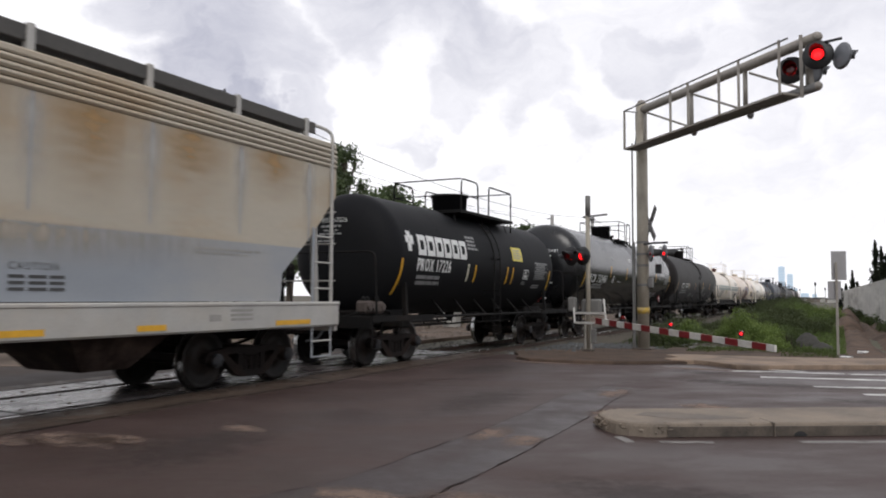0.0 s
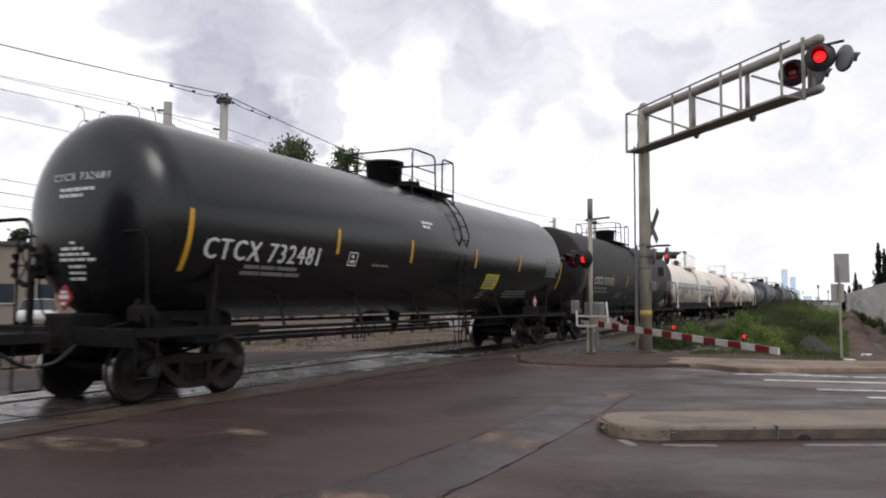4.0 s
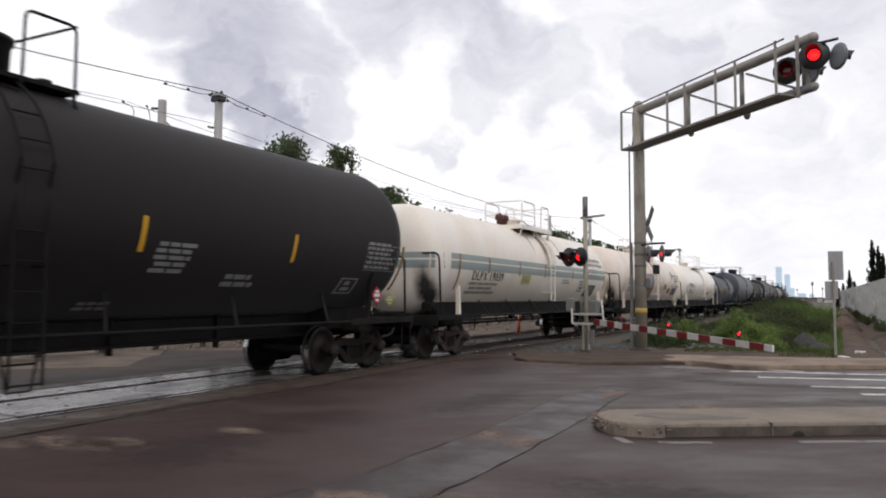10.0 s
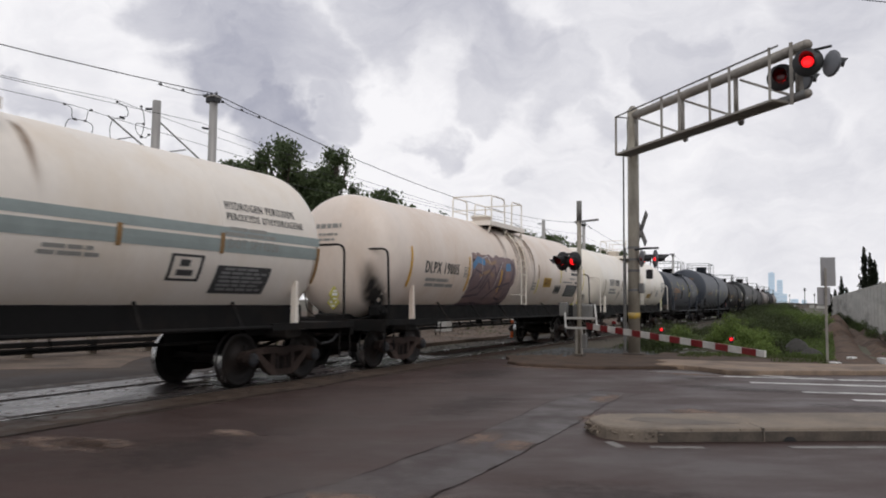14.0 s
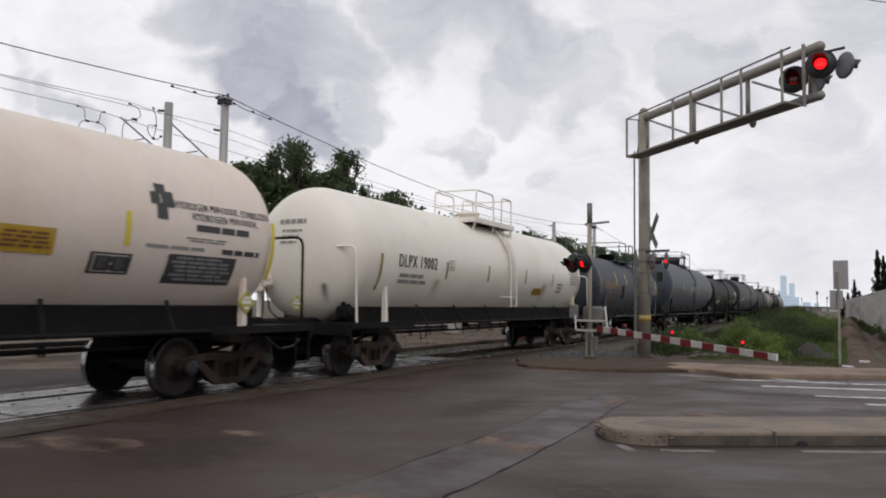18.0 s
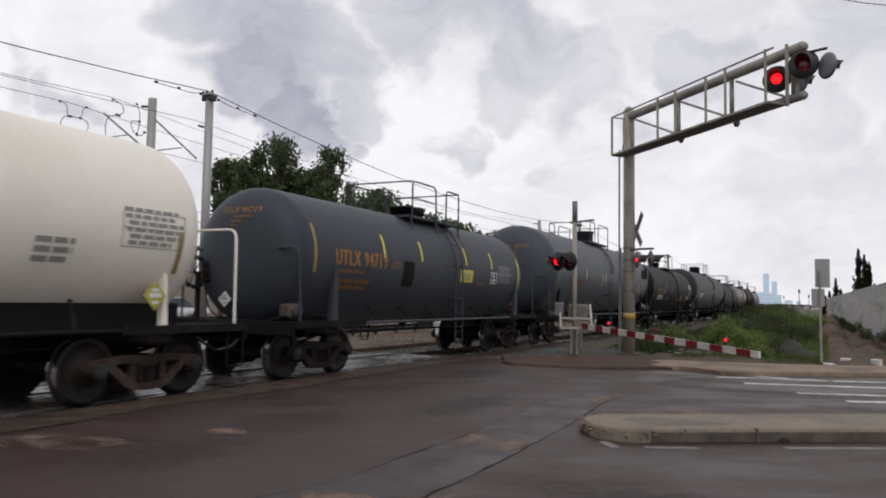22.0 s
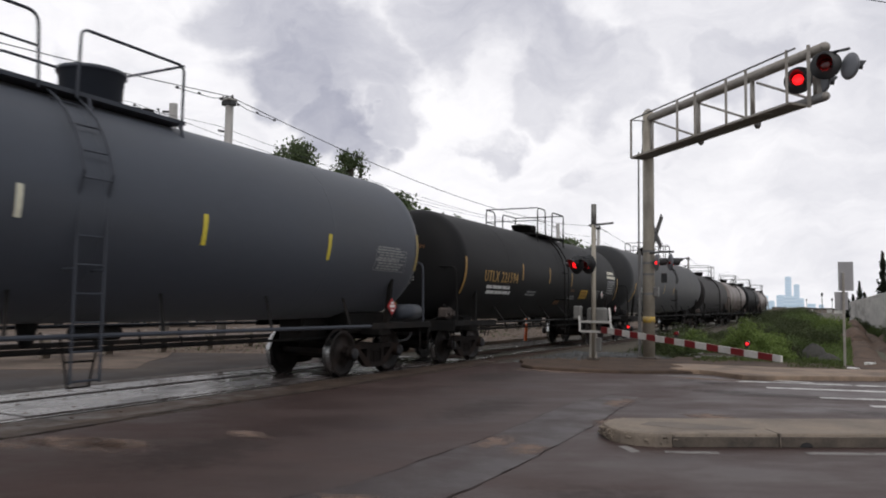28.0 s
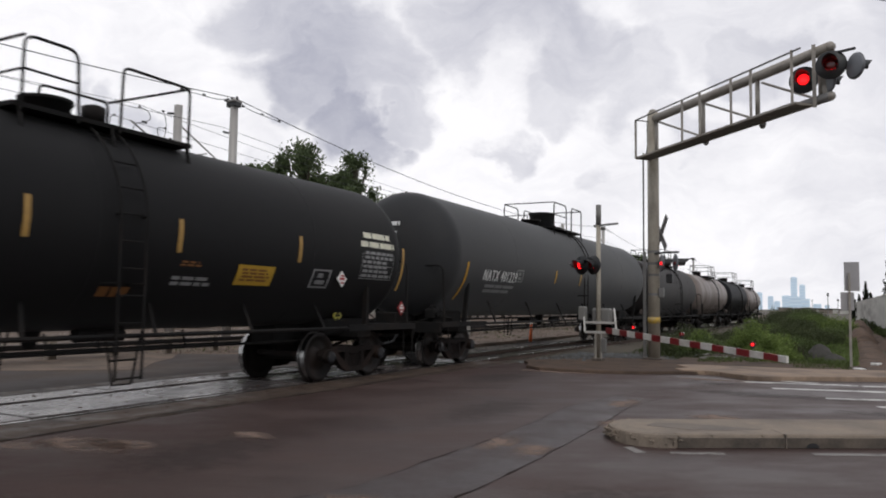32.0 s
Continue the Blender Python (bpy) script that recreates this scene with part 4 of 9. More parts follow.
def ball_lens(parent, at, r, turn):
    """A small round lamp, lit on one half and dark red on the other."""
    bm = B()
    bmesh.ops.create_uvsphere(bm, u_segments=14, v_segments=8, radius=r)
    for f in bm.faces:
        f.material_index = 1 if f.calc_center_median().y > 0 else 0
        f.smooth = True
    me = bpy.data.meshes.new("lens")
    bm.to_mesh(me)
    bm.free()
    me.materials.append(LENS_DARK)
    me.materials.append(LENS_LIT)
    lens = new("lens", me)
    lens.parent = parent
    lens.location = at
    lens.rotation_euler = (0, 0, turn)
    return lens


LENSES = []           # (lens, which half of the flashing it takes)


def gate_signal():
    base = (-5.86, 20.02)
    ob = thing("gate_signal", pose(*base, 0.12), "signal mast with red flashers and a lowered red-white gate", "crossing signal")
    mast = part("mast", bar(B(), (0, 0, 0), (0, 0, 4.16), 0.062, 14), POST_GREY, ob, "grey steel mast", True)
    bm = B()
    bar(bm, (0, 0, 3.62), (0, 0, 4.17), 0.072, 14)
    part("mast_cap", bm, CABINET, ob, "", True)
    part("arm_bracket", flat(B(), (-0.14, 0.06, 3.60), (0.62, -0.35, 3.60), 0.05, 0.05), GALV_DARK, ob)
    bm = box(B(), (-0.14, -0.14, -0.16), (0.14, 0.14, 0.02), 0.02)
    part("base_casting", bm, KERB_DARK, ob)
    bm = B()
    bar(bm, (-0.07, -0.05, 0.0), (-0.07, -0.05, 0.75), 0.035, 8)
    bar(bm, (0.08, -0.05, 0.0), (0.08, -0.05, 0.75), 0.035, 8)
    part("conduit", bm, GALV, ob)
    part("junction_box", box(B(), (0.10, -0.1, 0.18), (0.22, 0.05, 0.55), 0.015), CABINET, ob)
    # gate mechanism and its guard
    part("mechanism", box(B(), (-0.22, 0.08, 0.92), (0.30, 0.38, 1.36), 0.05), CABINET, ob, "grey gate mechanism case")
    part("mechanism_case", box(B(), (-0.56, -0.05, 1.02), (-0.36, 0.20, 1.40), 0.03), CABINET, ob, "grey relay case")
    bm = B()
    for x in (-0.30, 0.56):
        flat(bm, (x, -0.26, 0.72), (x - 0.14 if x < 0 else x - 0.16, 0.1, 1.36), 0.05, 0.02)
    flat(bm, (-0.30, -0.26, 0.98), (0.56, -0.26, 0.98), 0.03, 0.06)
    flat(bm, (-0.28, -0.26, 0.72), (0.42, -0.26, 0.72), 0.03, 0.06)
    flat(bm, (-0.28, -0.26, 0.72), (-0.28, 0.2, 0.72), 0.05, 0.03)
    part("counterweight_arm", bm, WHITE_PAINT, ob, "white-painted counterweight arms")
    # arm: white board with red bands
    p0, p1 = Vector((0.30, -0.30, 0.78)), Vector((-0.885 - base[0], 14.47 - base[1], 0.53))
    d = p1 - p0
    side = Vector((d.y, -d.x, 0)).normalized()
    step = 1 / 17.5
    cuts = [1.0, 1 - 0.55 * step]
    while cuts[-1] > 0:
        cuts.append(max(0.0, cuts[-1] - step))
    for k, (s1, s0) in enumerate(zip(cuts, cuts[1:])):
        a, b = p0 + d * s0, p0 + d * s1
        bm = B()
        vs = []
        for q, s in ((a, s0), (b, s1)):
            hh = 0.078 - 0.02 * s
            for sx, sz in ((-0.02, -hh), (0.02, -hh), (0.02, hh), (-0.02, hh)):
                vs.append(bm.verts.new(q + side * sx + Vector((0, 0, sz))))
        for f in ((0, 1, 2, 3), (7, 6, 5, 4), (0, 4, 5, 1), (1, 5, 6, 2), (2, 6, 7, 3), (3, 7, 4, 0)):
            bm.faces.new([vs[i] for i in f])
        bmesh.ops.recalc_face_normals(bm, faces=bm.faces[:])
        part("arm_band", bm, RED_BAND if k % 2 else WHITE_BAND, ob, "red reflective band" if k % 2 else "white reflective band")
    for k, s in enumerate((0.21, 0.52, 0.865)):
        q = p0 + d * s + Vector((0, 0, 0.10))
        bm = B()
        bar(bm, q, q + Vector((0, 0, 0.05)), 0.035, 10)
        light = part("arm_light", bm, SIGNAL_BLACK, ob, "small red gate light")
        turn = math.radians(-90) - math.pi / 2
        part("lamp_body", bar(B(), q + Vector((0, 0.045, 0.075)), q + Vector((0, -0.006, 0.075)), 0.055, 16), LENS_DARK, light, "dark red round lamp body")
        lens = ball_lens(light, q + Vector((0, -0.006, 0.075)), 0.028, turn)
        if k < 2:
            LENSES.append((lens, k, turn))
    cross = part("crossarm", flat(B(), (-0.50, -0.12, 2.72), (0.02, -0.02, 2.72), 0.05, 0.05), SIGNAL_BLACK, ob)
    toward = math.radians(-118)
    for k, (x, y) in enumerate(((-0.42, -0.16), (-0.10, -0.14))):
        LENSES.append((lamp_unit(ob, (x, y, 2.52), toward, 0.26, 0.32), k, None))
    # lamps for the other way, seen from behind
    for x, y in ((-0.62, 0.10), (-0.36, 0.12)):
        lamp_unit(ob, (x, y, 2.52), math.radians(165), 0.15, 0.30)


def cantilever():
    base = (-4.73, 21.6)
    ob = thing("cantilever_signal", pose(*base, 0.10), "tall weathered steel cantilever signal with truss arm over the road", "crossing signal")
    part("post", bar(B(), (0, 0, 0), (0, 0, 6.98), 0.165, 20, 0.155), POST_GREY, ob, "weathered round steel post", True)
    part("base_plate", box(B(), (-0.28, -0.28, -0.12), (0.28, 0.28, 0.02), 0.02), TIE, ob)
    part("yellow_tag", bar(B(), (0, 0, 0.97), (0, 0, 1.15), 0.172, 20), YELLOW_TAG, ob, "yellow tag band", True)
    bm = B()
    turned(bm, [(0.0, 0.12), (0.06, 0.10), (0.10, 0.02)], "Z", 16, (0, 0, 7.0))
    part("post_cap", bm, GALV, ob)
    # truss arm towards the road
    d = Vector((-0.145 + 4.73, 17.35 - 21.6, 0)).normalized()
    n = Vector((-d.y, d.x, 0))
    length = 6.0
    bm = bar(B(), d * 0.10 + Vector((0, 0, 6.80)), d * (length + 0.25) + Vector((0, 0, 6.90)), 0.115, 16)
    part("top_chord", bm, GALV, ob, "round galvanised top chord", True)
    bm = bar(B(), d * 0.1 + Vector((0, 0, 5.74)), d * (length + 0.25) + Vector((0, 0, 5.86)), 0.10, 12)
    part("bottom_chord", bm, GALV_DARK, ob, "", True)
    for s in (0.0, 1.0):
        p = d * (length + 0.25) + Vector((0, 0, 5.86 + 1.04 * s))
        bm = B()
        bmesh.ops.create_uvsphere(bm, u_segments=12, v_segments=8, radius=0.115 - 0.02 * (1 - s), matrix=Matrix.Translation(p))
        part("end_cap", bm, GALV, ob, "", True)
    for k, s in enumerate((0.12, 2.2, 4.15, 6.0)):
        bm = bar(B(), d * s + Vector((0, 0, 5.76 + 0.02 * s)), d * s + Vector((0, 0, 6.8)), 0.055, 10)
        part("web_post", bm, GALV, ob, "", True)
    for a, b in ((0.25, 2.1), (2.3, 4.05), (4.3, 5.9)):
        bm = bar(B(), d * a + Vector((0, 0, 6.68)), d * b + Vector((0, 0, 5.88)), 0.028, 8)
        part("web_diagonal", bm, GALV, ob)
    # walkway on the near side and its rail
    bm = B()
    q0, q1 = d * 0.09 + Vector((0, 0, 5.61)), d * 5.9 + Vector((0, 0, 5.73))
    for side in (0.16, 0.62):
        flat(bm, q0 - n * side, q1 - n * side, 0.06, 0.05)
    for q in (q0, q1):
        flat(bm, q - n * 0.06, q - n * 0.62, 0.06, 0.05)
    part("walkway_frame", bm, GALV, ob, "dull steel walkway frame")
    for k in range(24):
        c = q0.lerp(q1, (k + 0.5) / 24)
        part("walkway_plank", flat(B(), c - n * 0.19, c - n * 0.59, 0.225, 0.03), GALV_DARK, ob)
    for s in (0.10, 2.18, 2.88, 4.0, 4.65, 5.86):
        p = d * s - n * 0.64
        part("rail_post", flat(B(), p + Vector((0, 0, 5.60 + 0.020 * s)), p + Vector((0, 0, 6.69 + 0.025 * s + (0.04 if s > 5 else 0.0))), 0.055, 0.05), GALV, ob)
    part("rail_post", flat(B(), d * 5.96 - n * 0.14 + Vector((0, 0, 5.68)), d * 5.96 - n * 0.14 + Vector((0, 0, 7.02)), 0.075, 0.06), GALV, ob)
    bm = pipe(B(), [d * 0.10 - n * 0.64 + Vector((0, 0, 6.69)), d * 6.1 - n * 0.64 + Vector((0, 0, 6.845))], 0.022, 8)
    pipe(bm, [d * 0.10 - n * 0.64 + Vector((0, 0, 6.69)), d * 0.02 - n * 0.16 + Vector((0, 0, 6.72))], 0.018, 8)
    part("handrail", bm, GALV_DARK, ob)
    for s in (2.3, 4.3):
        bm = turned(B(), [(5.60, 0.04), (5.66, 0.075), (5.74, 0.08)], "Z", 12, tuple(d * s))
        part("chord_clamp", bm, GALV_DARK, ob)
    bm = pipe(B(), [d * -0.02 + Vector((-0.12, 0, 6.75)), d * -0.25 + Vector((0, 0, 6.55)), d * -0.22 + Vector((0, 0, 6.1)), d * -0.3 + Vector((0, 0, 5.8))], 0.04, 8, 0.2)
    part("conduit", bm, SIGNAL_BLACK, ob)
    # ladder up the post
    bm = B()
    for x, y in ((-0.27, -0.02), (-0.36, 0.34)):
        bar(bm, (x, y, 0.9), (x, y, 5.85), 0.022, 6)
    for k in range(17):
        bar(bm, (-0.27, -0.02, 1.0 + 0.29 * k), (-0.36, 0.34, 1.0 + 0.29 * k), 0.012, 6)
    part("ladder", bm, GALV_DARK, ob, "narrow steel ladder")
    part("cable_duct", box(B(), (-0.30, -0.03, 0.0), (-0.22, 0.06, 3.0), 0.015), GALV_DARK, ob)
    # crossbuck, seen almost edge-on
    # the blade rising to the right has its shade put in as darker steel
    for a, m in ((-1, GALV_DARK), (1, SIGN_BACK)):
        bm = box(B(), (-0.012, -0.62, -0.10), (0.012, 0.62, 0.10), 0.004)
        bmesh.ops.rotate(bm, verts=bm.verts[:], matrix=Matrix.Rotation(a * radians(46), 3, "X"))
        bmesh.ops.rotate(bm, verts=bm.verts[:], matrix=Matrix.Rotation(radians(33), 3, "Z"))
        bmesh.ops.translate(bm, verts=bm.verts[:], vec=(0.15 - a * 0.012, 0.24 - a * 0.012, 3.53))
        part("crossbuck_blade", bm, m, ob, "crossbuck blade")
    part("crossbuck_bracket", flat(B(), (0.05, 0.08, 3.53), (0.18, 0.23, 3.53), 0.06, 0.06), GALV_DARK, ob)
    # lamps on the post, facing the road traffic
    part("crossarm", pipe(B(), [(0.0, -0.10, 2.92), (0.35, -0.25, 2.95), (0.75, -0.30, 2.95)], 0.03, 8), SIGNAL_BLACK, ob)
    for k, (x, y) in enumerate(((0.28, -0.26), (0.66, -0.30))):
        lamp_unit(ob, (x, y, 2.66), math.radians(28), 0.24, 0.42, back=True)
        q = Vector((x + 0.02, y - 0.10, 2.64))
        tell = part("tell_tale", bar(B(), q, q + Vector((0.0, 0.06, 0)), 0.05, 10), SIGNAL_BLACK, ob, "small red tell-tale light")
        lens = ball_lens(tell, q, 0.055, math.radians(-90) - math.pi / 2)
        LENSES.append((lens, k, math.radians(-90) - math.pi / 2))
    part("bell", box(B(), (0.38, -0.2, 2.10), (0.55, -0.05, 2.36), 0.02), SIGNAL_BLACK, ob)
    part("control_box", box(B(), (0.15, -0.12, 1.70), (0.29, 0.06, 1.98), 0.02), GALV_DARK, ob, "small dull control box")
    for z in (1.75, 2.30, 2.62, 2.95):
        part("clamp", bar(B(), (0, 0, z), (0, 0, z + 0.07), 0.172, 20), GALV_DARK, ob)
    # lamps over the road
    p = d * (length + 0.1)
    part("lamp_bracket", flat(B(), p + Vector((0, 0, 5.9)), p + Vector((0, 0, 6.85)), 0.09, 0.09), GALV, ob)
    face = math.radians(-96)
    for k, (x, y, z) in enumerate(((-0.67, 17.85, 6.50), (-0.13, 17.15, 6.56))):
        LENSES.append((lamp_unit(ob, (x - base[0], y - base[1], z - 0.10), face, 0.30, 0.34), k, None))
    for x, y, z in ((0.31, 16.95, 6.42), (-0.20, 17.45, 6.30)):
        lamp_unit(ob, (x - base[0], y - base[1], z - 0.10), math.radians(38), 0.27, 0.34, back=True)
    part("lamp_arm", pipe(B(), [(-0.3 - base[0], 17.3 - base[1], 6.72), (0.31 - base[0], 17.0 - base[1], 6.70)], 0.03, 8), SIGNAL_BLACK, ob)


def road_sign():
    ob = thing("road_sign", pose(0.13, 21.75, 0.12), "grey backs of two metal signs on a slim post", "sign")
    part("post", box(B(), (-0.03, -0.03, -0.1), (0.03, 0.03, 2.35), 0.006), GALV, ob)
    a = Matrix.Rotation(radians(8), 3, "Z")
    for lo, hi in (((-0.11, 0.032, 1.89), (0.24, 0.044, 2.63)), ((-0.20, 0.032, 1.40), (0.11, 0.044, 1.86))):
        bm = box(B(), lo, hi, 0.004)
        bmesh.ops.rotate(bm, verts=bm.verts[:], matrix=a)
        part("sign_plate", bm, SIGN_BACK, ob, "bare metal back of a sign")


# ---- plants ----
def leaf_mesh(name, centres, size, rng, flatten=1.0, tall=1.0):
    """Small four-cornered leaves at these places, turned at random."""
    n = len(centres)
    c = np.array(centres, dtype=float)
    a = rng.normal(size=(n, 3))
    a /= np.linalg.norm(a, axis=1)[:, None]
    b = rng.normal(size=(n, 3))
    b -= a * (a * b).sum(1)[:, None]
    b /= np.linalg.norm(b, axis=1)[:, None]
    s = size * rng.uniform(0.6, 1.4, (n, 1))
    a, b = a * s, b * s * 0.62
    a[:, 2] *= tall
    v = np.stack([c - a, c + b * flatten, c + a, c - b * flatten], 1).reshape(-1, 3)
    me = bpy.data.meshes.new(name)
    me.from_pydata(v.tolist(), [], [(4 * i, 4 * i + 1, 4 * i + 2, 4 * i + 3) for i in range(n)])
    return me


def crown_points(blobs, per, rng, shell=0.45):
    """Leaf places in the outer part of lumpy clumps (x, y, z, radius, height factor)."""
    out = []
    for x, y, z, r, hz in blobs:
        k = int(per * r * r)
        d = rng.normal(size=(k, 3))
        d /= np.linalg.norm(d, axis=1)[:, None]
        rad = r * (1 - shell * rng.random((k, 1)) ** 1.5) * (1 + 0.18 * np.sin(5 * d[:, :1] + x) * np.cos(4 * d[:, 2:] + y))
        p = d * rad
        p[:, 2] *= hz
        out.append(p + np.array([x, y, z]))
    return np.concatenate(out)


def tree(at, height, spread, label, seed, leaf=0.3, material=None, lumps=16, per=130, group=""):
    rng = np.random.default_rng(seed)
    ob = thing("tree", pose(*at), label, "tree", group)
    bm = B()
    trunk_top = height * 0.62
    pipe(bm, [(0, 0, -0.3), (0.1, 0.05, height * 0.3), (0.0, 0.1, trunk_top), (0.1, 0, height * 0.9)], height * 0.018, 8)
    part("trunk", bm, BARK, ob)
    pts, tips = [], []
    for k in range(lumps):
        h = 0.25 + 0.72 * rng.random()
        reach = spread * math.sqrt(max(0.05, 1 - ((h - 0.55) / 0.48) ** 2))
        a, w = rng.uniform(0, 6.283), reach * rng.random() ** 0.6
        c = np.array([w * math.cos(a), w * math.sin(a), h * height])
        tips.append(tuple(c))
        n = int(per * rng.uniform(0.6, 1.3))
        pts.append(c + rng.normal(size=(n, 3)) * np.array([0.135, 0.135, 0.20]) * spread * rng.uniform(0.6, 1.15))
    for x, y, z in tips[::4]:
        part("limb", pipe(B(), [(0.03, 0.05, z * 0.55), (x * 0.5, y * 0.5, z * 0.8), (x, y, z)], height * 0.006, 6), BARK, ob)
    pts = np.concatenate(pts)
    piece("crown", leaf_mesh("crown", pts[pts[:, 2] < height * 1.01], leaf, rng), material or LEAF_TREE, ob, "uneven crown of small green leaves")
    return ob


def poplar(at, height, spread, seed):
    """A slim upright poplar: leaves gathered along rising twigs."""
    rng = np.random.default_rng(seed)
    ob = thing("tree", pose(*at), "slim dark columnar poplar behind the wall", "tree", "columnar poplars")
    part("trunk", pipe(B(), [(0, 0, -0.2), (0.05, 0, height * 0.5), (0, 0, height * 0.97)], 0.09, 6), BARK, ob)
    pts = []
    for k in range(110):
        h = rng.uniform(0.06, 0.88)
        a = rng.uniform(0, 6.283)
        w = spread * min(1.0, 1.7 * (1.0 - h) ** 1.15) * rng.uniform(0.15, 0.95)
        n = 60
        s = rng.random(n)[:, None]
        tipv = np.array([w * math.cos(a), w * math.sin(a), (h + 0.11) * height])
        root = np.array([0.25 * w * math.cos(a), 0.25 * w * math.sin(a), (h - 0.06) * height])
        pts.append(root + (tipv - root) * s + rng.normal(size=(n, 3)) * np.array([0.10, 0.10, 0.2]) * spread * (1.05 - h))
    piece("crown", leaf_mesh("crown", np.concatenate(pts), 0.10, rng), LEAF_CYPRESS, ob, "narrow feathery dark crown")


def bush(at, size, height, label, seed, material, leaf=0.06, per=900, lumps=7):
    rng = np.random.default_rng(seed)
    ob = thing("bush", pose(*at), label, "bush", "shrubs beside the track")
    blobs = []
    for k in range(lumps):
        a, w = rng.uniform(0, 6.283), size * rng.uniform(0.1, 0.75)
        r = min(size * rng.uniform(0.20, 0.42), height * 0.5)
        blobs.append((w * math.cos(a), w * math.sin(a), height * rng.uniform(0.15, 0.68) * (1.1 - 0.5 * w / size), r, rng.uniform(0.8, 1.5)))
    bm = B()
    for k in range(6):
        x, y, z = blobs[k % lumps][:3]
        pipe(bm, [(x * 0.2, y * 0.2, -0.25), (x * 0.6, y * 0.6, z * 0.6), (x, y, z * 1.2)], 0.014, 5)
    part("undergrowth", bm, BARK, ob, "thin brown stems")
    pts = crown_points(blobs, per, rng, 0.6)
    pts = pts[pts[:, 2] > -0.1]
    piece("foliage", leaf_mesh("foliage", pts, leaf, rng), material, ob, "dense small leaves")


def feather(at, size, height, seed):
    """A feathery shrub: many thin stems that arch outwards, set with small pale leaves."""
    rng = np.random.default_rng(200 + seed)
    ob = thing("bush", pose(*at), "feathery pale yellow-green shrub with upright shoots", "bush", "shrubs beside the track")
    pts, stems = [], B()
    for k in range(int(70 * size) + 14):
        a, w = rng.uniform(0, 6.283), size * rng.random() ** 0.7
        h = height * (1.05 - 0.6 * (w / size) ** 2) * rng.uniform(0.6, 1.0)
        tip, bend = np.array([w * math.cos(a), w * math.sin(a), h]), np.array([0.45 * w * math.cos(a), 0.45 * w * math.sin(a), 0.6 * h])
        s = rng.random((90, 1)) ** 0.8
        pts.append(2 * s * (1 - s) * bend + s * s * tip + rng.normal(size=(90, 3)) * 0.05)
        if k % 3 == 0:
            pipe(stems, [(0, 0, -0.1), tuple(bend), tuple(tip)], 0.006, 4)
    part("undergrowth", stems, BARK, ob, "thin upright stems")
    piece("foliage", leaf_mesh("foliage", np.concatenate(pts), 0.032, rng, 0.7, 1.3), LEAF_FEATHER, ob, "small pale leaves along the shoots")


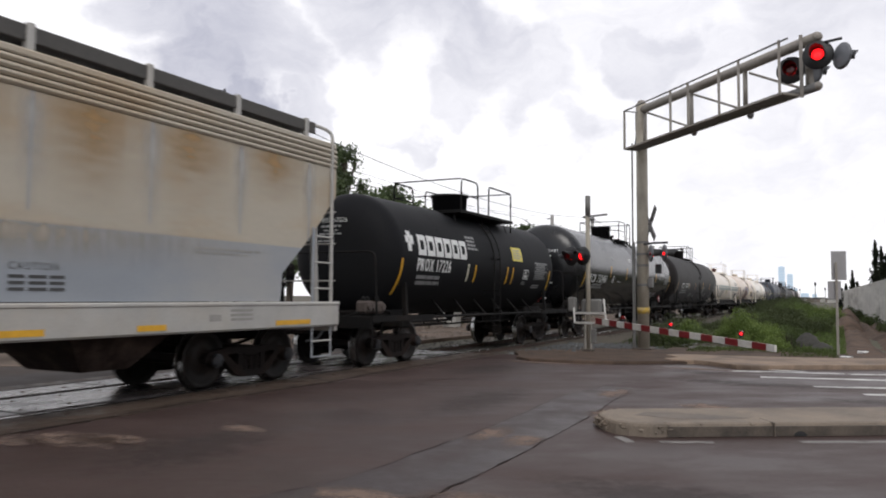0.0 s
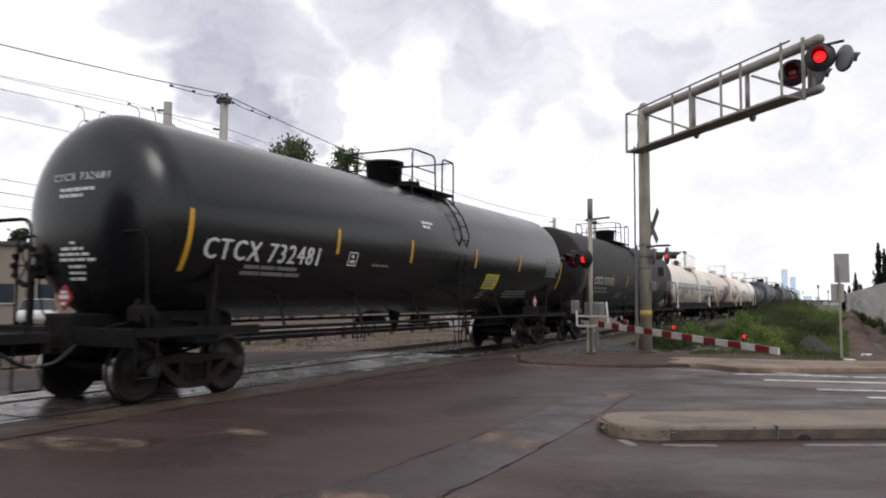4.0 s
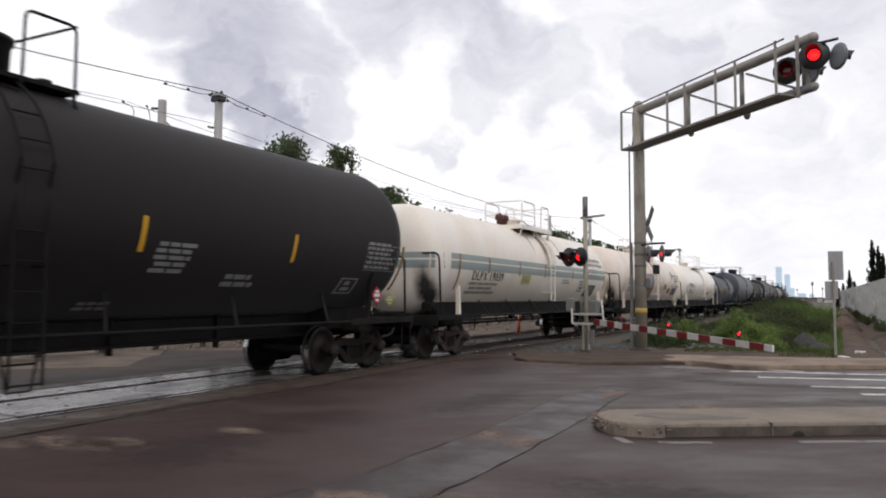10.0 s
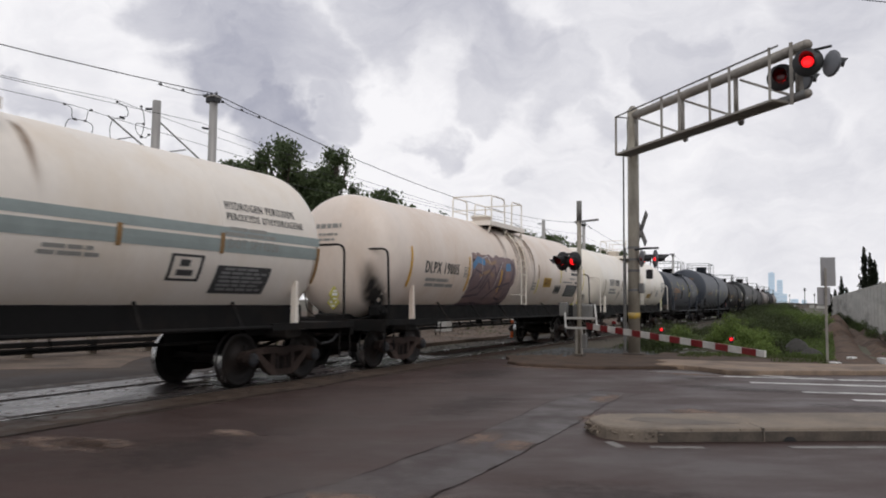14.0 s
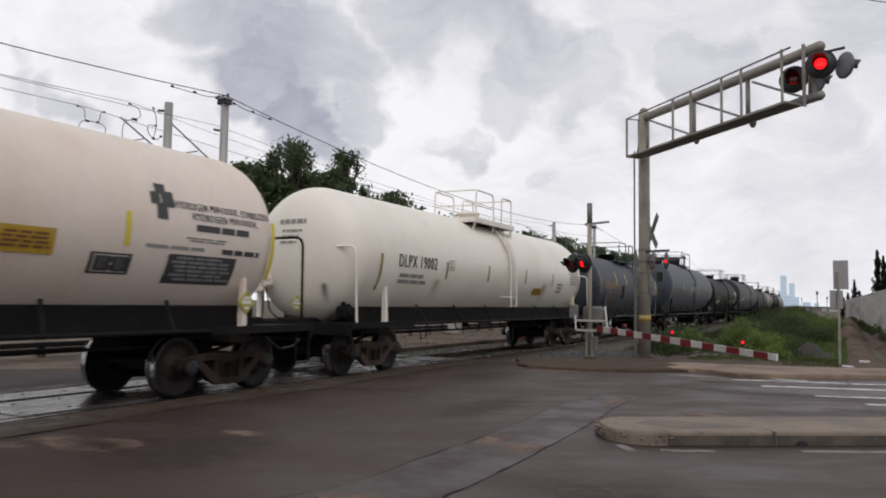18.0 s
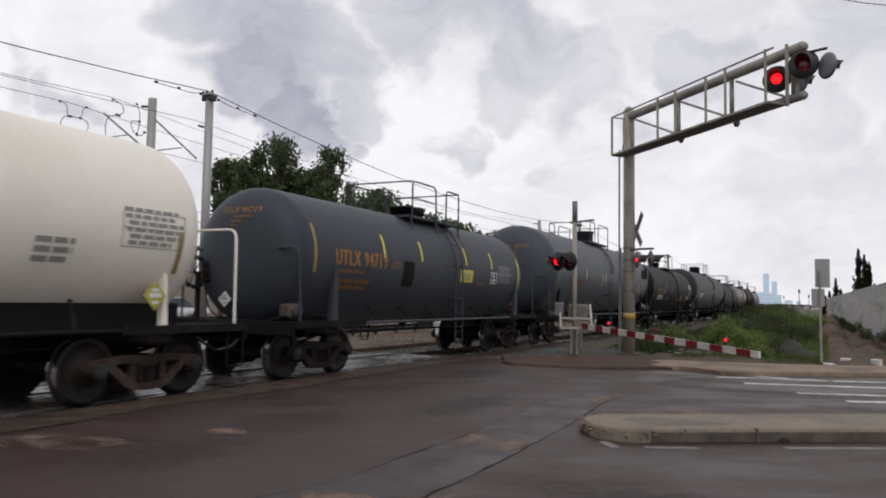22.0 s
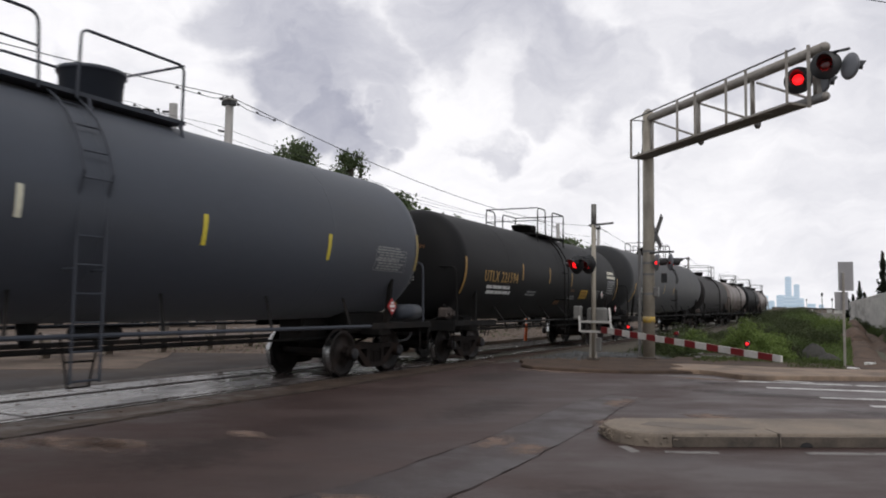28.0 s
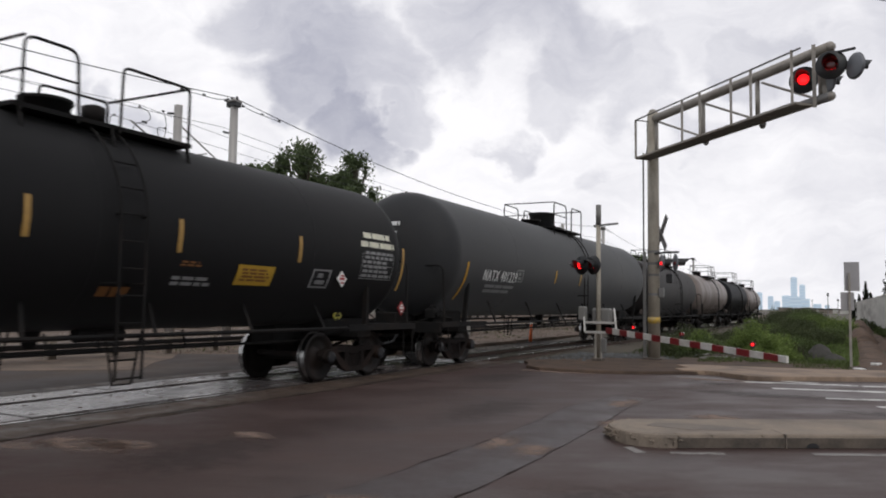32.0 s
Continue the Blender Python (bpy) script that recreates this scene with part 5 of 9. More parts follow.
def plants():
    trees = ((-37.6, 46.9, 14.6, 2.35, 11), (-39.3, 45.4, 13.0, 1.9, 15), (-40.6, 44.2, 12.3, 1.35, 16), (-34.3, 49.2, 13.7, 2.0, 12), (-36.6, 49.4, 12.2, 2.2, 13))
    for x, y, h, s, seed in trees:
        tree((x, y, -0.15), h, s, "tall broad poplar with dense dark green leaves", seed, 0.13, LEAF_TREE, 66, 210, "poplars behind the railway")
    rng = random.Random(8)
    for k in range(15):
        az = radians(-31.5 + 0.62 * k)
        dist = 92 + rng.uniform(-5, 9)
        h = dist * math.tan(radians(8.0 - 0.22 * k + rng.uniform(-0.6, 0.35))) + 1.5
        tree((dist * math.sin(az), dist * math.cos(az), -0.15), h, h * 0.26, "far poplar with dark green leaves", 40 + k, 0.24, LEAF_TREE, 34, 100, "far row of trees")
    for k in range(14):
        az = radians(-21.4 + 0.75 * k)
        dist = 120 + rng.uniform(-5, 12)
        h = dist * math.tan(radians(5.6 - 0.20 * k + rng.uniform(-0.9, 0.3))) + 1.5
        tree((dist * math.sin(az), dist * math.cos(az), -0.15), h, h * 0.33, "far round tree with dark green leaves", 70 + k, 0.30, LEAF_TREE, 32, 90, "far row of trees")
    for k in range(7):
        az = radians(-58 + 1.5 * k)
        tree((100 * math.sin(az), 100 * math.cos(az), -0.15), 7.5 + 2.2 * rng.random(), 2.6, "far round tree with dark green leaves", 90 + k, 0.25, LEAF_FAR, 24, 90, "far row of trees")
    for x, y, h, s in ((3.95, 84.6, 7.6, 0.75), (4.40, 84.2, 6.9, 0.75), (4.78, 84.0, 6.2, 0.7), (2.64, 117, 5.7, 0.65), (1.92, 120, 4.0, 0.55), (3.12, 114, 4.1, 0.8), (1.44, 126, 3.3, 0.75)):
        poplar((x, y, -0.15), h, s, int(x * 10))
    rows = (
        (-5.2, 26.0, 0.9, 0.55, LEAF_BUSH_DARK), (-4.15, 26.0, 0.95, 0.85, LEAF_BUSH_MID), (-4.9, 28.0, 1.2, 0.85, LEAF_BUSH_DARK), (-3.2, 25.2, 0.5, 0.40, LEAF_BUSH_DARK), (-3.9, 24.9, 0.5, 0.32, LEAF_BUSH_DARK), (-2.9, 24.7, 0.45, 0.30, LEAF_BUSH_DARK), (-4.6, 24.6, 0.55, 0.36, LEAF_BUSH_DARK), (-3.4, 31.0, 1.2, 0.8, LEAF_BUSH_DARK),
        (-1.75, 26.2, 0.5, 0.50, LEAF_BUSH_MID), (-1.32, 28.3, 0.42, 0.62, LEAF_BUSH_DARK), (-1.0, 25.2, 0.35, 0.20, LEAF_BUSH), (-1.9, 35.5, 1.5, 0.95, LEAF_BUSH_DARK), (-3.1, 36.5, 1.4, 1.1, LEAF_BUSH_DARK), (-0.9, 36.5, 1.1, 0.8, LEAF_BUSH_DARK), (-1.5, 32.5, 1.0, 0.6, LEAF_BUSH_MID),
        (-5.6, 34.0, 1.5, 0.8, LEAF_BUSH_DARK), (-4.6, 40.0, 1.5, 0.75, LEAF_BUSH_DARK), (-2.6, 43.0, 1.5, 0.9, LEAF_BUSH_DARK), (-0.9, 44.0, 1.2, 0.75, LEAF_BUSH_MID), (-2.2, 59.0, 1.7, 2.1, LEAF_BUSH), (-3.9, 59.0, 1.7, 1.15, LEAF_BUSH_DARK), (-0.6, 56.0, 1.2, 1.35, LEAF_FEATHER), (-1.2, 65.0, 1.4, 1.7, LEAF_BUSH), (-4.4, 52.0, 1.6, 0.95, LEAF_BUSH_DARK),
        (-2.2, 50.0, 1.4, 1.15, LEAF_BUSH_DARK), (-0.3, 50.5, 1.0, 0.95, LEAF_BUSH_MID), (-3.4, 47.0, 1.3, 0.9, LEAF_BUSH_MID), (-1.2, 40.0, 1.1, 0.7, LEAF_BUSH_DARK), (-2.7, 39.5, 1.1, 0.8, LEAF_BUSH_MID), (0.0, 41.5, 0.8, 0.45, LEAF_BUSH), (0.1, 60.0, 0.9, 1.15, LEAF_FEATHER), (-0.6, 31.0, 0.7, 0.35, LEAF_BUSH), (-0.2, 34.0, 0.7, 0.35, LEAF_BUSH), (-1.15, 26.6, 0.38, 0.5, LEAF_BUSH_DARK),
        (-5.0, 66.0, 2.2, 1.1, LEAF_BUSH_DARK), (-3.2, 74.0, 2.2, 1.4, LEAF_BUSH_MID), (-5.6, 84.0, 2.6, 1.4, LEAF_BUSH_DARK), (-3.0, 92.0, 2.4, 1.5, LEAF_BUSH_DARK), (-6.2, 104.0, 3.0, 1.6, LEAF_BUSH_DARK), (-6.8, 128.0, 3.6, 1.9, LEAF_BUSH_DARK), (-5.6, 150.0, 3.6, 2.0, LEAF_BUSH_DARK),
        (2.75, 33.0, 0.6, 0.45, LEAF_BUSH_MID), (2.6, 38.0, 0.7, 0.65, LEAF_BUSH_DARK), (2.6, 43.0, 0.7, 0.8, LEAF_BUSH_MID), (2.45, 48.0, 0.7, 0.9, LEAF_BUSH_DARK), (2.2, 56.0, 0.8, 0.9, LEAF_BUSH_MID), (1.9, 64.0, 0.8, 1.0, LEAF_BUSH_DARK), (1.5, 74.0, 0.9, 1.1, LEAF_BUSH_DARK), (2.1, 28.2, 0.4, 0.25, LEAF_BUSH_MID))
    names = {LEAF_BUSH.name: "leafy bright green shrub on the bank", LEAF_FEATHER.name: "pale yellow-green shrub on the bank", LEAF_BUSH_MID.name: "mid green shrub on the bank", LEAF_BUSH_DARK.name: "dark green low shrub on the bank"}
    for k, (x, y, s, h, m) in enumerate(rows):
        far = y > 40
        bush((x, y, -0.14), s, h, names[m.name], 100 + k, m, 0.036 if far else 0.028, 2300 if far else 3800, 12 if s > 0.7 else 6)
    for x, y, s, h, seed in ((-2.75, 27.6, 0.75, 1.45, 1), (-2.15, 27.0, 0.7, 0.95, 2), (-3.3, 28.6, 0.55, 0.9, 3), (-1.6, 25.4, 0.5, 0.5, 4), (-2.5, 25.3, 0.55, 0.5, 5), (0.15, 52.0, 0.8, 1.3, 6), (-4.3, 26.5, 0.6, 0.95, 7), (-1.9, 28.6, 0.6, 0.85, 8)):
        feather((x, y, -0.14), s, h, seed)
    # grass and weeds
    g = np.random.default_rng(4)
    n = 26000
    x = g.uniform(-6.8, 1.2, n)
    y = 22.6 + 40 * g.random(n) ** 1.8
    gap = np.array([noise.noise((a * 0.9, b * 0.5, 7)) for a, b in zip(x, y)])
    keep = (x < -0.1 + 0.012 * y) & ~((x < -5.4) & (y < 26)) & (gap > -0.12 + 0.35 * (x < -2.2) * (y < 25))
    x, y = x[keep], y[keep]
    pts = np.stack([x, y, -0.10 + 0.10 * g.random(len(x))], 1)
    tagged(piece("grass", leaf_mesh("grass", pts, 0.06, g, 0.3, 2.0), LEAF_GRASS, None), "rough green grass and weeds on the bank", "grass", kind="stuff")
    n = 3600
    x, y = g.uniform(-3.6, 0.15, n), g.uniform(20.75, 23.8, n)
    keep = np.array([noise.noise((a * 0.8, b * 0.8, 5)) + 0.25 * (b - 21.6) + 0.12 * (a + 1.5) > 0.05 for a, b in zip(x, y)])
    pts = np.stack([x[keep], y[keep], 0.05 + 0.07 * g.random(keep.sum())], 1)
    tagged(piece("grass", leaf_mesh("grass", pts, 0.045, g, 0.3, 1.7), LEAF_GRASS, None), "short green grass behind the pavement", "grass", kind="stuff")
    n = 9000
    x = g.uniform(-1.0, 0.55, n)
    y = 23.2 + 34 * g.random(n) ** 1.4
    keep = x < 0.12 + 0.010 * y
    pts = np.stack([x[keep], y[keep], -0.08 + 0.10 * g.random(keep.sum())], 1)
    tagged(piece("grass", leaf_mesh("grass", pts, 0.05, g, 0.3, 1.8), LEAF_BUSH, None), "bright green grass beside the dirt path", "grass", kind="stuff")
    x = g.uniform(-21, -13.2, 2600)
    y = g.uniform(13.5, 60, 2600)
    keep = np.array([noise.noise((a * 0.25, b * 0.18, 3)) > 0.12 for a, b in zip(x, y)])
    pts = np.stack([x[keep], y[keep], g.uniform(-0.04, 0.05, keep.sum())], 1)
    tagged(piece("weeds", leaf_mesh("weeds", pts, 0.07, g, 0.3, 1.6), LEAF_GRASS, None), "sparse weeds on the gravel strip", "weeds", kind="stuff")


def shoulder_stones():
    """Loose stones over the gravel strip beyond the freight track."""
    rng = np.random.default_rng(31)
    n = 7000
    x, y = rng.uniform(-22.5, -13.1, n), 14.5 + 45 * rng.random(n) ** 1.6
    keep = y > 18.6 - 0.75 * (-13.0 - x) + 0.4
    x, y = x[keep], y[keep]
    n = len(x)
    s = rng.uniform(0.015, 0.05, (n, 1, 1)) * rng.uniform(0.6, 1.5, (n, 5, 1))
    v = np.stack([x, y, np.full(n, -0.035)], 1)[:, None, :] + s * np.array([(1, 0, 0), (0, 1, 0), (-1, 0, 0), (0, -1, 0), (0, 0, 0.9)])[None]
    faces = [(5 * i + a, 5 * i + b, 5 * i + 4) for i in range(n) for a, b in ((0, 1), (1, 2), (2, 3), (3, 0))]
    me = bpy.data.meshes.new("gravel_stones")
    me.from_pydata(v.reshape(-1, 3).tolist(), [], faces)
    tagged(piece("gravel_stones", me, GRAVEL, None), "loose brownish stones on the gravel strip", "stones", kind="stuff")


def bank():
    """Dirt path, earth heap and the concrete wall."""
    bm = B()
    rows = []
    ys = [21.6 + 0.35 * k for k in range(60)] + [42.6 + 1.5 * k for k in range(40)]
    for y in ys:
        x0, x1 = 0.0 + 0.012 * y - 0.25 * math.exp(-(y - 22) / 3), 3.3 - 0.012 * (y - 28) + 3.0 * math.exp(-(y - 21) / 3)
        row = []
        for i in range(19):
            s = i / 18
            x = x0 + (x1 - x0) * s
            rut = -0.22 * (math.exp(-((s - 0.36) / 0.07) ** 2) + math.exp(-((s - 0.66) / 0.07) ** 2))
            edge = -0.12 if i in (0, 18) else 0.0
            row.append(bm.verts.new((x, y, 0.0 + 0.03 * min(1, (y - 21.6) / 3) + rut + edge + 0.06 * noise.noise((x * 1.3, y * 0.8, 4)) + 0.03 * noise.noise((x * 5, y * 3, 9)))))
        rows.append(row)
    for a, b in zip(rows, rows[1:]):
        for i in range(18):
            bm.faces.new((a[i], a[i + 1], b[i + 1], b[i]))
    tagged(part("dirt_path", bm, DIRT, None, "", True), "rutted bare brown dirt path beside the wall", "path", kind="structure")
    rng = random.Random(2)
    for cx, cy, r, ry, h, m, lab in ((-0.72, 27.6, 0.50, 0.9, 0.55, SLATE_HEAP, "low heap of dark slate-grey gravel"), (-0.30, 26.6, 0.40, 0.8, 0.30, SLATE_HEAP, "low spread of dark slate-grey gravel"), (0.75, 47, 0.75, 5.0, 0.75, DIRT, "low bank of brown earth"), (0.95, 62, 0.8, 7, 1.0, DIRT, "low bank of brown earth"), (2.0, 36, 0.5, 2.2, 0.3, DIRT, "low bank of brown earth")):
        bm = B()
        rings = []
        for j in range(12):
            s = j / 11
            rings.append([bm.verts.new((cx + r * (1 - s) * math.cos(k * 0.2244) * (1 + 0.2 * rng.random()), cy + ry * (1 - s) * math.sin(k * 0.2244) * (1 + 0.2 * rng.random()), -0.16 + h * (1 - (1 - s) ** 1.7) + 0.04 * rng.random())) for k in range(28)])
        for a, b in zip(rings, rings[1:]):
            for k in range(28):
                bm.faces.new((a[k], a[(k + 1) % 28], b[(k + 1) % 28], b[k]))
        bm.faces.new(rings[-1])
        tagged(part("heap", bm, m, None, "", True), lab, "heap", kind="structure")
    for x, y in ((0.29, 21.75), (0.72, 24.2), (1.55, 24.2)):
        n = 14
        ring = [(x + 0.15 * math.cos(6.283 * k / n) * rng.uniform(0.6, 1.3), y + 0.20 * math.sin(6.283 * k / n) * rng.uniform(0.6, 1.3)) for k in range(n)]
        tagged(part("litter", slab(B(), ring, -0.08, 0.075), PLACARD_WHITE, None), "scrap of white litter on the dirt", "litter")
    ob = thing("wall_noise", pose(0, 0, 0), "pale grey concrete noise wall of posts and panels", "wall", kind="structure")
    a, b = Vector((3.12, 31.2, 0)), Vector((1.14, 144, 0))
    d = (b - a).normalized()
    n = 47
    step = (b - a).length / n
    for k in range(n):
        p, q = a + d * step * k, a + d * step * (k + 1)
        hgt = 2.68
        w = Vector((d.y, -d.x, 0))
        bm = B()
        vs = []
        for s, t in ((p + d * 0.12, q - d * 0.12),):
            for pt in (s, t):
                for off in (0.0, 0.12):
                    for z in (-0.3, hgt):
                        vs.append(bm.verts.new(pt + w * off + Vector((0, 0, z))))
        for f in ((0, 1, 5, 4), (2, 6, 7, 3), (1, 3, 7, 5), (0, 4, 6, 2), (0, 2, 3, 1), (4, 5, 7, 6)):
            bm.faces.new([vs[i] for i in f])
        bmesh.ops.recalc_face_normals(bm, faces=bm.faces[:])
        part("wall_panel", bm, WALL_CONCRETE, ob)
        part("wall_post", flat(B(), p + w * 0.06 + Vector((0, 0, -0.3)), p + w * 0.06 + Vector((0, 0, hgt + 0.03)), 0.13, 0.13), WALL_CONCRETE, ob)


# ---- overhead line and things behind the train ----
def catenary():
    poles = ((-19.75, 20.55, 9.05), (-24.4, 22.15, 9.75), (-19.75, 69, 9.05), (-24.4, 71, 9.7), (-19.75, 117, 9.05), (-24.4, 119, 9.7), (-19.75, -28, 9.05), (-24.4, -27, 9.7))
    for k, (x, y, h) in enumerate(poles):
        ob = thing("catenary_pole", pose(x, y, -0.1), "tall grey steel pole carrying overhead railway wires", "pole", "overhead line poles")
        part("shaft", bar(B(), (0, 0, 0), (0, 0, h), 0.20 if k % 2 else 0.17, 16, 0.17 if k % 2 else 0.145), POLE_GREY, ob, "", True)
        part("footing", box(B(), (-0.4, -0.4, -0.1), (0.4, 0.4, 0.25), 0.03), CONCRETE, ob)
        if k % 2 == 0:
            bm = B()
            box(bm, (-0.26, -0.16, h - 0.28), (0.20, 0.16, h - 0.10), 0.02)
            part("crosspiece", bm, SIGNAL_BLACK, ob)
            for dx in (-0.32, -0.12, 0.12):
                part("insulator", turned(B(), [(h - 0.15, 0.03), (h - 0.12, 0.055), (h - 0.06, 0.035), (h - 0.02, 0.055), (h + 0.04, 0.035), (h + 0.08, 0.05), (h + 0.12, 0.02)], "Z", 10, (dx, 0, 0)), SIGNAL_BLACK, ob, "dark ribbed insulator")
            bm = pipe(B(), [(0, 0, h - 1.25), (-0.35, 0.0, h - 1.2), (-0.5, 0, h - 1.15)], 0.04, 8)
            part("side_insulator", bm, SIGNAL_BLACK, ob)
            part("head_cap", box(B(), (-0.2, -0.2, h - 0.10), (0.2, 0.2, h - 0.04), 0.01), POLE_GREY, ob)
            for sy in (-1, 1):
                bm = pipe(B(), [(0.0, sy * 0.1, h + 0.02), (0.0, sy * 0.8, h - 0.20), (0.0, sy * 2.6, h - 0.27)], 0.014, 5, 0.3)
                part("jumper", bm, WIRE, ob, "short jumper strand beside the pole's head")
                for yy in (0.45, 1.5, 2.5):
                    part("clamp", box(B(), (-0.04, sy * yy - 0.06, h - 0.15 - 0.055 * yy), (0.04, sy * yy + 0.06, h - 0.07 - 0.055 * yy), 0.02), SIGNAL_BLACK, ob)
        else:
            bm = B()
            pipe(bm, [(0, 0, h - 0.35), (-0.5, -0.1, h - 0.30)], 0.05, 8)
            part("insulator", bm, SIGNAL_BLACK, ob)
            bm = B()
            bar(bm, (0, -0.1, h - 2.25), (-3.0, 0.1, h - 0.30), 0.040, 8)
            bar(bm, (-1.35, 0.0, h - 1.40), (-3.0, 0.05, h - 1.40), 0.025, 8)
            bar(bm, (0, 0.1, h - 0.80), (2.0, 0.55, h - 2.55), 0.035, 8)
            bar(bm, (0, 0, h - 2.20), (1.4, 0.3, h - 2.10), 0.025, 8)
            part("cantilever_bracket", bm, GALV_DARK, ob, "slanting steel brackets")
    wires = (
        (-19.75, 9.02, 1.25, 0.017), (-24.9, 9.36, 0.9, 0.010), (-27.4, 9.40, 0.5, 0.012), (-27.4, 8.24, 0.05, 0.012), (-20.3, 7.98, 0.7, 0.009), (-33, 6.8, 0.3, 0.015), (-33, 6.2, 0.3, 0.018), (-33, 5.6, 0.3, 0.012))
    for k, (x, z, sag, r) in enumerate(wires):
        pts = []
        y0s = (-28, 20.55, 69, 117, 165)
        for a, b in zip(y0s, y0s[1:]):
            for i in range(14):
                s = i / 14
                pts.append((x, a + (b - a) * s, z - 4 * sag * s * (1 - s)))
        pts.append((x, 165, z))
        tagged(part("overhead_wire", pipe(B(), pts, r, 5), WIRE, None), "thin dark overhead wire strung between poles", "wire", "overhead wires")
    # a utility wire high over the near street
    tagged(part("utility_wire", pipe(B(), [(-22, 22, 17.95), (0.42, 22, 9.75), (1.23, 22, 9.45), (26, 22, 2.3)], 0.012, 5), WIRE, None), "thin dark utility wire high over the street", "wire", "overhead wires")
    # loops of jumper cable on the contact line
    def loop(label, *runs):
        ob = thing("jumper_cable", pose(0, 0, 0), label, "cable", "jumper cables")
        for x, pts in runs:
            part("loop", pipe(B(), [(x, y, z) for y, z in pts], 0.016, 5, 0.22), WIRE, ob)
            for y, z in (pts[0], pts[-1]):
                part("clamp", box(B(), (x - 0.03, y - 0.06, z - 0.04), (x + 0.03, y + 0.06, z + 0.04), 0.012), SIGNAL_BLACK, ob)
    loop("looped dark jumper cable between two overhead wires", (-27.4, [(20.14, 9.36), (20.50, 9.30), (20.48, 8.86), (20.66, 8.84)]), (-27.4, [(20.62, 8.85), (21.20, 8.88), (21.22, 9.3), (21.40, 9.40)]),
         (-27.4, [(20.52, 8.25), (20.16, 8.40), (20.34, 8.80), (20.62, 8.84)]), (-27.4, [(21.12, 8.88), (21.52, 8.80), (21.50, 8.45), (21.22, 8.25)]))
    loop("curved jumper cable hanging beside the pole", (-24.9, [(20.62, 9.28), (21.10, 9.20), (21.20, 8.85), (20.82, 8.72)]), (-24.9, [(20.95, 8.70), (20.45, 8.60), (20.30, 8.2), (20.36, 7.75)]))
    loop("double loop of jumper cable hanging beside the pole", (-24.9, [(21.95, 8.68), (21.52, 8.66), (21.58, 8.28), (21.86, 8.12)]), (-24.9, [(21.80, 9.38), (21.98, 9.05), (21.98, 8.55), (21.86, 8.14)]), (-24.9, [(21.86, 8.12), (22.1, 8.12), (22.25, 8.3)]))


def parked_car(x, y, turn, paint, label):
    ob = thing("car", pose(x, y, 0.0, 0, 0, turn), label, "car", "parked cars")
    bm = box(B(), (-2.2, -0.86, 0.28), (2.2, 0.86, 0.88), 0.16)
    part("body", bm, paint, ob, "", True)
    bm = B()
    low = [bm.verts.new(p) for p in ((-1.5, -0.78, 0.86), (1.2, -0.78, 0.86), (1.2, 0.78, 0.86), (-1.5, 0.78, 0.86))]
    top = [bm.verts.new(p) for p in ((-1.1, -0.62, 1.42), (0.5, -0.62, 1.42), (0.5, 0.62, 1.42), (-1.1, 0.62, 1.42))]
    bm.faces.new(top)
    for i in range(4):
        bm.faces.new((low[i], low[(i + 1) % 4], top[(i + 1) % 4], top[i]))
    part("cabin_glass", bm, GLASS_DARK, ob, "dark windows")
    part("roof", box(B(), (-1.12, -0.64, 1.40), (0.52, 0.64, 1.46), 0.02), paint, ob)
    for wx in (-1.35, 1.35):
        for wy in (-0.80, 0.80):
            w = part("wheel", bar(B(), (wx, wy - 0.1, 0.31), (wx, wy + 0.1, 0.31), 0.31, 16), SIGNAL_BLACK, ob)
            part("rim", bar(B(), (wx, wy - 0.105, 0.31), (wx, wy + 0.105, 0.31), 0.17, 12), GALV, w)


